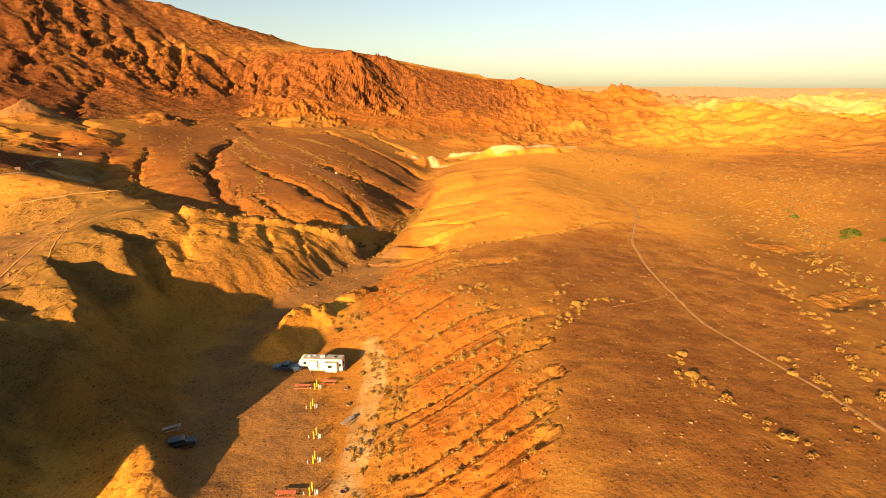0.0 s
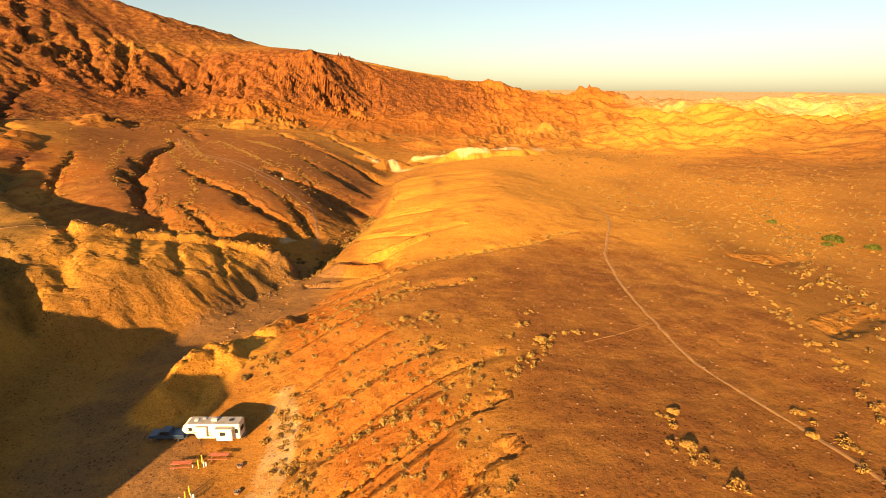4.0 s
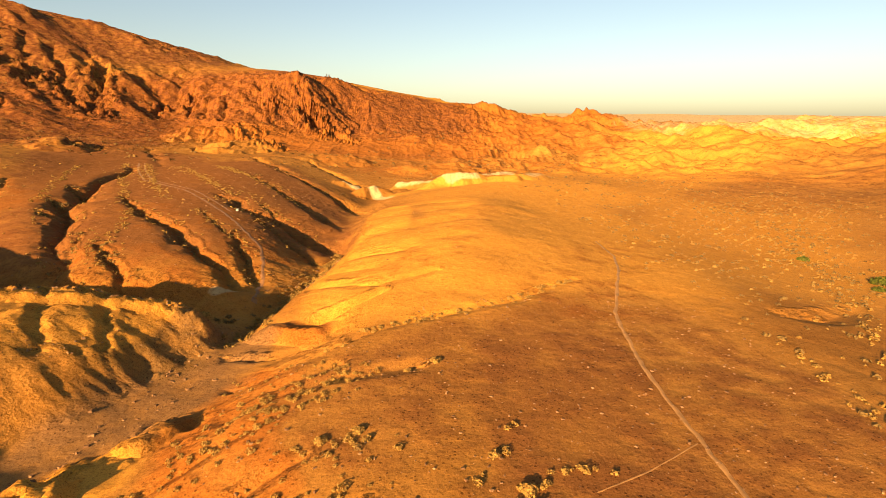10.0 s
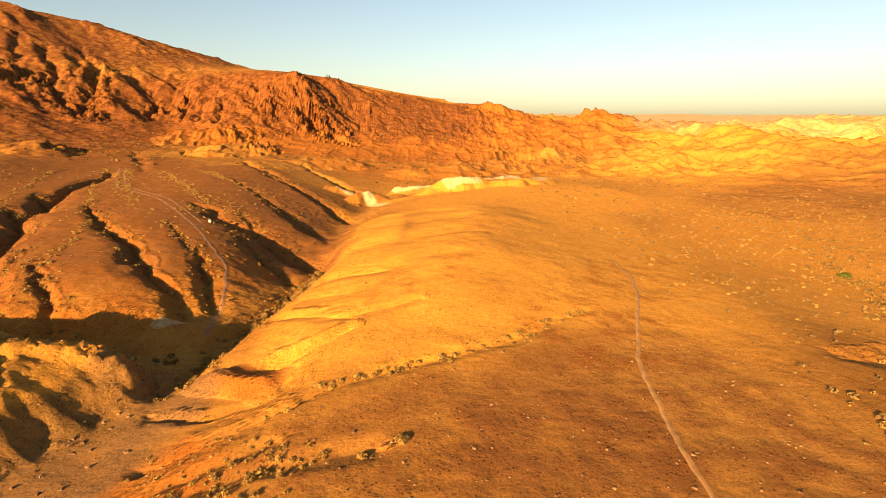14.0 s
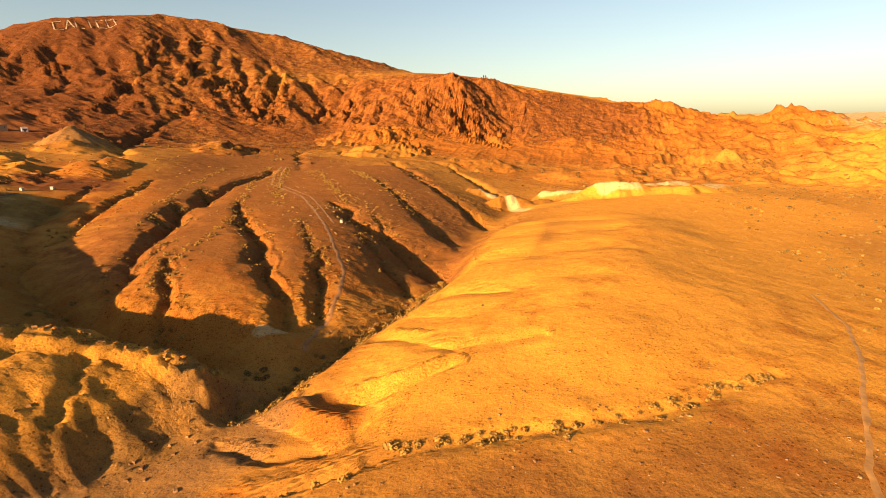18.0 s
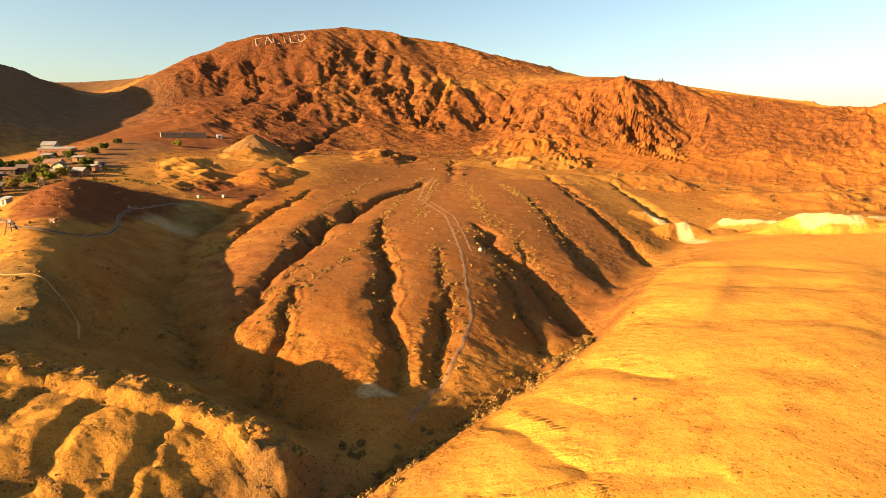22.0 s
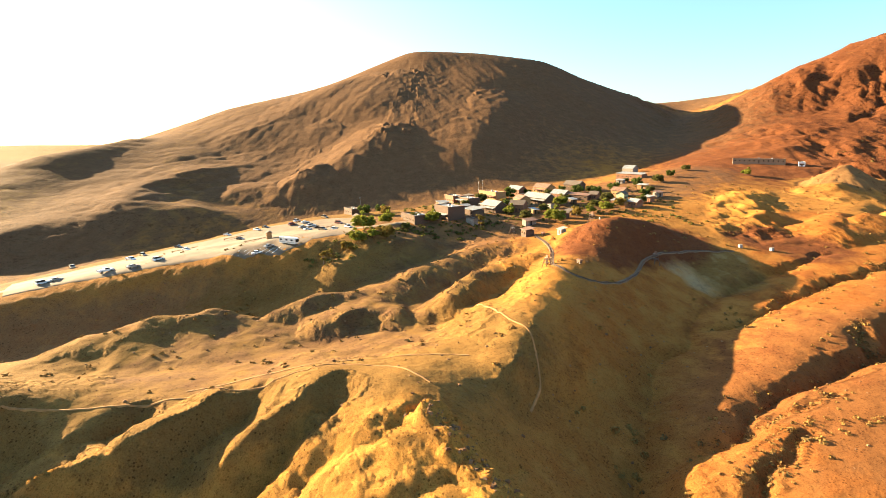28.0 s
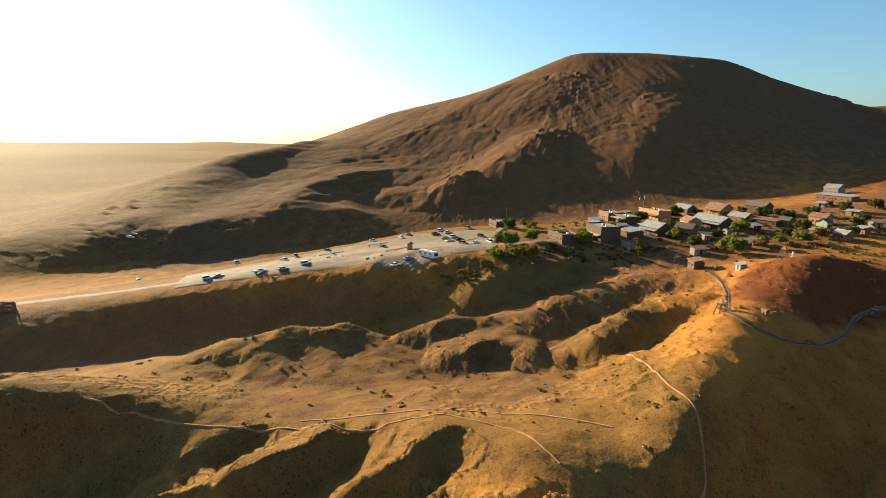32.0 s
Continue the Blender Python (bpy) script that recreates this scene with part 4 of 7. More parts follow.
# dark pavement of stones
zone("pave", 0.52, 36, (54, 40), (56, 90), (58, 125), (60, 156))
zone("pave", 0.66, 22, (36, 30), (40, 80), (46, 115), (46, 156))
zone("pave", 0.5, 20, (10, 140), (22, 152), (44, 168), (70, 186))
zone("pave", 0.58, 18, (66, 40), (70, 90), (76, 125), (82, 146))
zone("yellow", 0.62, 22, (34, 206), (66, 214), (94, 226), (114, 250))
zone("pave", 0.95, 62, (-190, 460), (-125, 345), (-85, 275))
zone("pave", 0.9, 42, (-100, 440), (-55, 360), (-45, 300))
zone("rust", 0.9, 140, (-420, 470), (-560, 570), (-650, 690))
zone("pave", 0.8, 26, (-95, 270), (-110, 320), (-140, 370), (-160, 420), (-175, 460))
zone("pave", 0.75, 18, (-60, 300), (-85, 340), (-110, 390))
zone("rust", 0.64, 150, (-330, 590), (-440, 660), (-560, 780), (-480, 880), (-380, 960))
zone("rust", 0.7, 60, (-480, 720), (-560, 820), (-440, 860))
zone("dun", 0.8, 170, (-960, 600), (-1150, 680), (-1400, 700))
zone("rust", 0.8, 16, (-205, 235), (-220, 250), (-232, 262))
zone("rust", 0.3, 26, (-182, 300), (-160, 270), (-120, 262))
# western mountain: haze put in as grey, its backlit dark side as dun
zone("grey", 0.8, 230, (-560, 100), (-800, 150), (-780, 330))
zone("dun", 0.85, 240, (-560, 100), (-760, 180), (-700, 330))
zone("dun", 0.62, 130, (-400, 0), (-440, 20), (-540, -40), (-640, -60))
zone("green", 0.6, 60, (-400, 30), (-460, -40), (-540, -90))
# pale outcrops
zone("pale", 0.8, 4, (-30, 452), (-14, 440), (-8, 428), (2, 412))
zone("pale", 0.72, 5, (8, 462), (28, 456), (44, 440), (62, 446))
zone("pale", 0.7, 5, (70, 470), (95, 490))
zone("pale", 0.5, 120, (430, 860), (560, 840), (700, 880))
zone("pale", 0.62, 8, (104, 462), (116, 480), (124, 500))
# far south-western flats: pale colour stands in for the distance haze
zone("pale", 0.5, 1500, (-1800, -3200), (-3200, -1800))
# sunlit corner at the fan's toe, its light painted as pale soil
zone("pale", 0.5, 2.2, (-40, 214), (-36, 217))
zone("pale", 0.45, 16, (-500, 170), (-470, 195), (-455, 215))
zone("grey", 1, 26, (-318, 420), (-319, 421))
zone("pale", 0.75, 9, (-206, 270), (-200, 284), (-190, 278))
# western scarp: a dark grey-green band paints the shade on its wall
zone("pave", 1, 30, (-150, -330), (-184, -266), (-209, -185), (-262, -118), (-297, -84), (-340, -20))
zone("green", 0.9, 24, (-150, -330), (-184, -266), (-209, -185), (-262, -118), (-297, -84), (-340, -20))
zone("green", 0.9, 24, (-100, -130), (-122, -122), (-150, -108))
zone("green", 0.8, 14, (-200, 280), (-188, 282))
zone("rust", 0.8, 16, (-222, 312), (-206, 326))
zone("yellow", 0.7, 6, (-131, 249), (-119, 247))
zone("yellow", 0.45, 12, (-258, 322), (-292, 340), (-300, 350))
zone("pale", 0.45, 3, (-14, 40), (-14, 100), (-17, 112))
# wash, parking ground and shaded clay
zone("grey", 0.7, 14, (-28, 20), (-30, 70), (-44, 110), (-38, 142), (-31, 160), (-27, 185))
zone("grey", 0.9, 30, (-160, -50), (-205, 5), (-240, 50), (-262, 95), (-275, 130))
zone("grey", 0.7, 40, (-255, 170), (-290, 220), (-330, 290))
zone("grey", 0.8, 30, (-115, -30), (-145, 30), (-170, 90))
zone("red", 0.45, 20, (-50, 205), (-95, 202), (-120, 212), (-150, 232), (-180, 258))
zone("pale", 0.5, 10, (-196, 262), (-186, 268))
zone("green", 0.5, 18, (-95, 20), (-80, 50), (-75, 85))
zone("green", 0.85, 40, (-98, 60), (-108, 95), (-112, 130), (-120, 160), (-140, 120), (-165, 110), (-175, 155), (-200, 150))
# the mountain's left flank and foot: shade and haze put into the soil colour
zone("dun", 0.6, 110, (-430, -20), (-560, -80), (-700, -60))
zone("green", 0.7, 150, (-360, -100), (-520, -200), (-800, -330))
zone("green", 0.8, 40, (-260, 20), (-300, 90), (-330, 150))
zone("pave", 0.75, 45, (-255, 180), (-290, 225), (-330, 290), (-370, 340))
zone("dun", 0.52, 28, (-122, 110), (-134, 145), (-150, 112), (-165, 140), (-190, 165), (-215, 180))
zone("dun", 0.55, 45, (-250, 170), (-290, 225), (-330, 290), (-370, 340))
zone("rust", 0.9, 20, (-196, 232), (-208, 246), (-218, 268))
# haze over the southern plain, painted as soil that pales with distance
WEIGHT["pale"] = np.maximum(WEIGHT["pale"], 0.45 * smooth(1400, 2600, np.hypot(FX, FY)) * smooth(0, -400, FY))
WEIGHT["green"] = np.maximum(WEIGHT["green"], 0.85 * smooth(-230, -330, FX) * smooth(70, -60, FY))
# nearer western plain darkened, so that the painted haze grows outwards
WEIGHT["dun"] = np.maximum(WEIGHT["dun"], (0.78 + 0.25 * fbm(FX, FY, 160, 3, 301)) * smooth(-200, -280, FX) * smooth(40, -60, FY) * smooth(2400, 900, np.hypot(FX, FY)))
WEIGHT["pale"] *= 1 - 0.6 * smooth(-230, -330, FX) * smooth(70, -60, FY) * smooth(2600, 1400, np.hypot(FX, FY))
WEIGHT["rust"] *= smooth(22, 34, np.hypot(FX + 318, FY - 420))
# the added rim is painted pale to pass for bright, hazy horizon sky
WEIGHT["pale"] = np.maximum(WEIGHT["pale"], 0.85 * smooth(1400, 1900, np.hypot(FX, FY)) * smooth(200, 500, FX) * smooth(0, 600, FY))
WEIGHT["grey"] *= 1 - smooth(9, 5, line_distance(FX, FY, ((-37, 113), (-36, 119), (-34, 125), (-31, 134))))
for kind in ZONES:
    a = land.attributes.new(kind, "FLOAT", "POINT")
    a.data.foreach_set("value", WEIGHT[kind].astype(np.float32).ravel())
steep = np.hypot(*np.gradient(FZ, GY, GX))
for name, v in (("away", smooth(240, 420, np.hypot(FX + 10, FY - 130)) * smooth(1700, 1300, np.hypot(FX, FY)) * smooth(-1500, -1000, FX) * (1 - 0.7 * smooth(-330, -380, FX) * smooth(470, 400, FY))), ("crag", WEIGHT["rust"] * smooth(420, 520, FY)), ("rough", smooth(0.22, 0.6, steep) * (FX > -240) * (FY < 420))):
    land.attributes.new(name, "FLOAT", "POINT").data.foreach_set("value", v.astype(np.float32).ravel())
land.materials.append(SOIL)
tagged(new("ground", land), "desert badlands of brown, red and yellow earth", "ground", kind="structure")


def height_at(x, y):
    """The height of the land at many places."""
    x, y = np.asarray(x, float), np.asarray(y, float)
    i = np.clip(np.searchsorted(GX, x) - 1, 0, len(GX) - 2)
    j = np.clip(np.searchsorted(GY, y) - 1, 0, len(GY) - 2)
    u, v = (x - GX[i]) / (GX[i + 1] - GX[i]), (y - GY[j]) / (GY[j + 1] - GY[j])
    return (FZ[j, i] * (1 - u) + FZ[j, i + 1] * u) * (1 - v) + (FZ[j + 1, i] * (1 - u) + FZ[j + 1, i + 1] * u) * v


def raw_mesh(name, verts, faces, material, smooth_faces=False):
    me = bpy.data.meshes.new(name)
    me.vertices.add(len(verts))
    me.vertices.foreach_set("co", np.asarray(verts, np.float32).ravel())
    faces = np.asarray(faces, np.int32)
    k = faces.shape[1]
    me.loops.add(faces.size)
    me.loops.foreach_set("vertex_index", faces.ravel())
    me.polygons.add(len(faces))
    me.polygons.foreach_set("loop_start", np.arange(0, faces.size, k, dtype=np.int32))
    me.polygons.foreach_set("use_smooth", np.full(len(faces), smooth_faces))
    me.update(calc_edges=True)
    me.materials.append(material)
    return me


def strip(name, label, pts, width, material, lift=0.06, step=1.0, ragged=0.25, category="path", across=4):
    """A path or road laid over the land."""
    p = np.array(pts, float)
    seg = np.hypot(*np.diff(p, axis=0).T)
    s = np.concatenate([[0], np.cumsum(seg)])
    n = max(4, int(s[-1] / step))
    t = np.linspace(0, s[-1], n)
    x, y = np.interp(t, s, p[:, 0]), np.interp(t, s, p[:, 1])
    for _ in range(6):
        x[1:-1], y[1:-1] = (x[:-2] + 2 * x[1:-1] + x[2:]) / 4, (y[:-2] + 2 * y[1:-1] + y[2:]) / 4
    dx, dy = np.gradient(x), np.gradient(y)
    r = np.hypot(dx, dy)
    nx, ny = -dy / r, dx / r
    wl = width / 2 * (1 + ragged * vnoise(t / 2.3, t * 0 + 3, 5))
    wr = width / 2 * (1 + ragged * vnoise(t / 2.3, t * 0 + 9, 6))
    verts = []
    for k in range(across + 1):
        f = k / across
        off = -wl + (wl + wr) * f
        vx, vy = x + nx * off, y + ny * off
        verts.append(np.stack([vx, vy, height_at(vx, vy) + lift * (1 if 0 < k < across else -1.5)], 1))
    v = np.concatenate(verts)
    i = np.arange(n - 1)
    f = np.concatenate([np.stack([k * n + i, k * n + i + 1, (k + 1) * n + i + 1, (k + 1) * n + i], 1) for k in range(across)])
    return tagged(new(name, raw_mesh(name, v, f, material, True)), label, category, kind="structure")


strip("trail", "pale trodden footpath over the brown mesa", ((69, 60), (68, 72), (66, 84), (62, 98), (58.5, 110), (59, 124), (60.5, 148), (66, 180), (76, 205), (83, 222), (88, 240), (89, 262)), 1.25, DIMTRAIL, 0.045, 1.0, 0.4)
strip("trail", "faint pale footpath branching across the brown mesa", ((58.5, 128), (48, 121), (40, 117)), 0.3, DIMTRAIL, 0.025)
strip("trail", "sunlit footpath along the crest of the yellow bluff", ((-88, 72), (-93, 92), (-98, 108), (-99, 126), (-105, 142), (-101, 158), (-92, 166)), 0.7, DIMTRAIL, 0.14)
strip("trail", "sunlit footpath on the yellow ridge", ((-149, 180), (-138, 184), (-127, 186), (-115, 191), (-103, 191), (-95, 187)), 0.7, DIMTRAIL, 0.14)
strip("trail", "double wheel track down the red fan", ((-176, 455), (-160, 420), (-135, 375), (-100, 345), (-66, 300), (-47, 270), (-38, 256), (-34, 244), (-31, 230), (-29, 214)), 1.7, FANTRACK, 0.05, 1.0, 0.5)
strip("trail", "second wheel track down the red fan", ((-172, 455), (-156, 421), (-131, 376), (-96, 346), (-63, 303)), 1.3, FANTRACK, 0.05, 1.0, 0.5)
strip("trail", "pale path along the foot of the dark slope", ((-112, 20), (-137, 35), (-154, 45), (-166, 55)), 0.8, TRAIL)


# ---------------------------------------------------------------- plants and stones
def leaf_cloud(centres, radii, per, leaf, flat=0.75, seed=1):
    """Many small leaves round each centre: vertices and quads."""
    r = np.random.default_rng(seed)
    centres, radii = np.repeat(np.asarray(centres, float), per, 0), np.repeat(np.asarray(radii, float), per)
    n = len(centres)
    d = r.normal(size=(n, 3))
    d[:, 2] = np.abs(d[:, 2]) * 0.9 + 0.05
    d /= np.linalg.norm(d, axis=1)[:, None]
    lump = 0.55 + 0.45 * r.random(n)
    p = centres + d * (radii * lump)[:, None] * (1, 1, flat)
    a = np.cross(d, r.normal(size=(n, 3)))
    a /= np.linalg.norm(a, axis=1)[:, None]
    b = np.cross(a, d + 0.8 * r.normal(size=(n, 3)))
    b /= np.linalg.norm(b, axis=1)[:, None]
    s = (radii * leaf * (0.6 + 0.8 * r.random(n)))[:, None]
    v = np.stack([p - a * s, p - b * s * 0.7, p + a * s, p + b * s * 0.7], 1).reshape(-1, 3)
    return v, np.arange(4 * n).reshape(-1, 4)


def along(pts, count, spread, seed):
    """Places scattered along a line."""
    r = np.random.default_rng(seed)
    p = np.array(pts, float)
    s = np.concatenate([[0], np.cumsum(np.hypot(*np.diff(p, axis=0).T))])
    t = r.random(count) * s[-1]
    return np.stack([np.interp(t, s, p[:, 0]) + r.normal(0, spread, count), np.interp(t, s, p[:, 1]) + r.normal(0, spread, count)], 1)


def within(x0, y0, x1, y1, count, seed):
    r = np.random.default_rng(seed)
    return np.stack([r.uniform(x0, x1, count), r.uniform(y0, y1, count)], 1)


def on_land(xy, sink=0.0):
    return np.column_stack([xy, height_at(xy[:, 0], xy[:, 1]) - sink])


def scrub(label, places, low, high, material, seed, per=70, leaf=0.2):
    r = np.random.default_rng(seed)
    size = r.uniform(low, high, len(places)) * r.uniform(0.7, 1.15, len(places))
    v, f = leaf_cloud(on_land(places, 0.05), size, per, leaf, 0.85, seed)
    return tagged(new("scrub", raw_mesh("scrub", v, f, material)), label, "shrubs", kind="stuff")


mesa_rows = np.concatenate([
    along(((33, 132), (29, 124), (25, 118)), 10, 0.6, 1), along(((44, 122), (36, 121), (30, 112), (26, 106), (22, 102), (18, 98)), 34, 0.9, 2),
    along(((17, 100), (17, 106), (20, 114)), 14, 0.8, 3), along(((15, 99), (8, 97), (1, 96), (-6, 94)), 22, 0.9, 4),
    along(((45, 92), (43, 85), (46, 77), (49, 70), (52, 62)), 26, 1.0, 5), along(((66, 96), (68, 91), (69, 86), (67, 78), (65, 70)), 22, 1.2, 6),
    along(((98, 160), (97, 146), (88, 118), (86, 107), (80, 92), (76, 80)), 60, 1.6, 7), along(((5, 130), (10, 131), (7, 117)), 9, 1.2, 8),
    along(((62, 205), (42, 188), (33, 183), (24, 178), (15, 174), (5, 172)), 70, 0.8, 9), along(((20, 78), (16, 76), (12, 77)), 6, 0.6, 10)])
scrub("rows of dry yellow-brown scrub in the runnels of the mesa", mesa_rows, 0.45, 0.95, SCRUB, 11)
slope_rows = np.concatenate([
    along(((-10, 137), (-17, 130), (-25, 121)), 46, 1.6, 12), along(((9, 152), (0, 143), (-7, 138)), 40, 1.8, 13),
    along(((-13, 95), (-8, 88), (-11, 80), (-9, 70)), 70, 2.2, 14), along(((-16, 108), (-14, 100)), 20, 1.2, 15),
    along(((-11, 146), (0, 150), (8, 154)), 46, 2.0, 16), along(((6, 142), (-5, 142), (-12, 148)), 24, 1.6, 17),
    within(-15, 58, 16, 130, 190, 18), along(((20, 97), (10, 92), (0, 86)), 26, 0.9, 19), along(((14, 104), (2, 97), (-8, 92)), 22, 0.9, 20),
    along(((12, 116), (2, 110), (-10, 104)), 22, 0.9, 21), within(-20, 130, 4, 165, 60, 22)])
scrub("dry scrub on the red slope beside the camping ground", slope_rows, 0.35, 0.85, SCRUB, 23)
scrub("dark twiggy scrub on the red slope", within(-14, 58, 14, 128, 70, 24), 0.3, 0.7, DARKSCRUB, 24)
creek = np.concatenate([along(((-12, 285), (-15, 252), (-20, 231), (-22, 212), (-24, 199)), 210, 1.5, 25), along(((-24, 199), (-26, 192), (-28, 186)), 24, 1.5, 26), along(((-33, 200), (-60, 204), (-85, 205), (-105, 212)), 26, 2.0, 27)])
scrub("scrub crowding the bed of the dry creek", creek, 0.5, 1.2, SCRUB, 28)
scrub("dark scrub along the creek", along(((-12, 285), (-15, 252), (-20, 231), (-24, 205), (-34, 202)), 60, 2.0, 29), 0.4, 1.0, DARKSCRUB, 29)
fan = np.concatenate([
    along(((-116, 321), (-95, 290), (-72, 268), (-54, 240)), 110, 2.2, 30), along(((-78, 300), (-65, 281), (-48, 262), (-40, 246)), 60, 1.6, 31),
    along(((-90, 246), (-84, 232), (-76, 220)), 34, 1.2, 32), along(((-150, 340), (-130, 305), (-112, 275)), 40, 1.8, 33),
    along(((-170, 440), (-140, 385), (-112, 340)), 90, 3.0, 34), along(((-150, 440), (-110, 390), (-78, 350)), 90, 3.0, 35),
    along(((-120, 445), (-90, 410), (-60, 380)), 160, 1.6, 36), within(-200, 250, -40, 460, 260, 37),
    along(((-168, 450), (-128, 372), (-98, 318)), 200, 1.3, 136), along(((-182, 450), (-160, 400), (-128, 340), (-110, 306)), 200, 1.3, 137), along(((-140, 440), (-104, 384), (-70, 334)), 180, 1.3, 138),
    along(((-196, 420), (-172, 356), (-150, 306)), 140, 1.3, 139), along(((-110, 440), (-76, 392), (-44, 352)), 140, 1.3, 140), along(((-104, 300), (-90, 262), (-82, 236)), 70, 1.0, 141), along(((-80, 360), (-45, 318), (-20, 288)), 80, 4.0, 38)])
fan = np.concatenate([fan] + [along(pts, int(9 * max(widths)), max(widths) * 0.55, 300 + k) for k, (pts, widths, depths) in enumerate(GULLIES[:17])])
scrub("pale tufts of scrub on the red fan", fan, 0.35, 0.9, SCRUB, 39, 22, 0.3)
scrub("dark scrub on the beds of the fan's gullies", np.concatenate([along(pts, int(6 * max(widths)), max(widths) * 0.3, 400 + k) for k, (pts, widths, depths) in enumerate(GULLIES[:17])]), 0.4, 1.0, DARKSCRUB, 240, 16, 0.35)
east = np.concatenate([within(90, 60, 330, 520, 900, 140), along(((150, 230), (215, 330), (300, 430)), 300, 22, 141), along(((110, 60), (122, 110), (132, 160), (152, 210), (175, 247), (190, 282), (232, 342)), 380, 6, 40), within(100, 170, 260, 420, 420, 41), within(60, 380, 420, 640, 260, 42)])
scrub("scrub scattered in the eastern valley", east[::2], 0.4, 1.1, SCRUB, 43, 16, 0.4)
scrub("dark scrub scattered in the eastern valley", np.concatenate([east[1::2], east[::4] + 3.0]), 0.4, 1.2, DARKSCRUB, 58, 16, 0.4)
west = np.concatenate([within(-240, 40, -100, 230, 240, 44), within(-330, 230, -200, 430, 240, 45), along(((-140, -70), (-118, -22), (-128, 10)), 70, 4, 46), along(((-148, 70), (-160, 88), (-180, 98), (-196, 92)), 60, 2.0, 47)])
scrub("sparse scrub on the western hills", west, 0.4, 1.0, SCRUB, 48, 14, 0.42)
scrub("scrub at the foot of the mountains", within(-420, 470, 250, 760, 700, 49), 0.7, 1.8, DARKSCRUB, 50, 10, 0.5)


def stones(label, places, low, high, seed):
    """Angular stones, half sunk into the soil."""
    r = np.random.default_rng(seed)
    base = on_land(places)
    size = low * (high / low) ** (r.random(len(places)) ** 2)
    n = len(places)
    box = np.array([(-1, -1, -0.4), (1, -1, -0.4), (1, 1, -0.4), (-1, 1, -0.4), (-0.6, -0.6, 0.7), (0.6, -0.6, 0.7), (0.6, 0.6, 0.7), (-0.6, 0.6, 0.7)])
    v = box[None] * (size[:, None] * r.uniform(0.6, 1.3, (n, 3)))[:, None, :] * r.uniform(0.7, 1.3, (n, 8, 1))
    a = r.uniform(0, 6.28, n)
    c, s = np.cos(a)[:, None], np.sin(a)[:, None]
    v = np.stack([v[..., 0] * c - v[..., 1] * s, v[..., 0] * s + v[..., 1] * c, v[..., 2]], -1) + base[:, None, :]
    q = np.array([(4, 5, 6, 7), (0, 1, 5, 4), (1, 2, 6, 5), (2, 3, 7, 6), (3, 0, 4, 7)])
    f = (q[None] + 8 * np.arange(n)[:, None, None]).reshape(-1, 4)
    return tagged(new("stones", raw_mesh("stones", v.reshape(-1, 3), f, STONE)), label, "stones", kind="stuff")


stones("loose stones scattered over the brown mesa", np.concatenate([within(18, 55, 95, 190, 2600, 60), along(((62, 110), (66, 140), (74, 170)), 60, 8, 61)]), 0.04, 0.26, 62)
stones("stones and clods on the red slope", within(-16, 55, 18, 165, 900, 63), 0.05, 0.3, 64)
stones("fallen blocks below the yellow bluff", along(((-36, 188), (-47, 171), (-56, 162), (-70, 134)), 140, 2.0, 65), 0.06, 0.28, 66)
stones("broken rock on the crest of the bluff", along(((-37, 191), (-50, 185), (-57, 181), (-68, 175), (-84, 165)), 320, 1.4, 67), 0.1, 0.45, 68)
stones("stones on the red fan", within(-180, 215, -25, 420, 900, 69), 0.08, 0.4, 70)
stones("stones on the western hills", within(-200, 60, -80, 240, 700, 71), 0.08, 0.4, 72)
stones("stones in the dry wash", along(((-40, 120), (-35, 147), (-31, 186), (-24, 210), (-14, 260)), 300, 4, 73), 0.08, 0.5, 74)
stones("stones on the yellow hill", within(0, 185, 80, 340, 260, 75), 0.06, 0.3, 76)


def shrub(label, x, y, size, material=SCRUB, group="", seed=1):
    v, f = leaf_cloud([(0, 0, 0), (size * 0.5, size * 0.2, 0), (-size * 0.4, size * 0.3, 0), (size * 0.1, -size * 0.45, 0)], [size * 0.75, size * 0.6, size * 0.6, size * 0.55], 150, 0.24, 1.05, seed)
    ob = new("shrub", raw_mesh("shrub", v, f, material))
    ob.location = (x, y, ground(x, y) - 0.05)
    return tagged(ob, label, "shrub", group)


shrub("round green desert shrub in the sandy eastern valley", 187.5, 278, 2.6, GREEN, "green shrubs of the valley", 5)
shrub("large green shrub throwing a long shadow on the sand", 190, 240, 4.2, GREEN, "green shrubs of the valley", 6)
shrub("smaller green shrub beside a large one", 181, 232, 2.2, GREEN, "green shrubs of the valley", 7)
shrub("green shrub at the edge of the sandy valley", 196, 226, 3.0, GREEN, "green shrubs of the valley", 8)
for k, (x, y, s) in enumerate(((31.6, 117.2, 1.3), (46, 92.6, 1.0), (22.9, 112.3, 1.0), (22.0, 153.4, 1.1), (16.8, 150.7, 0.8), (64.5, 88, 1.0), (44, 84, 1.2), (10, 131, 1.0), (5, 129, 1.1))):
    shrub("dry yellow-brown shrub standing alone on the mesa", x, y, s, SCRUB, "lone shrubs of the mesa", 20 + k)
shrub("golden shrub at the foot of the bluff", -34, 190, 1.6, SCRUB, "", 40)


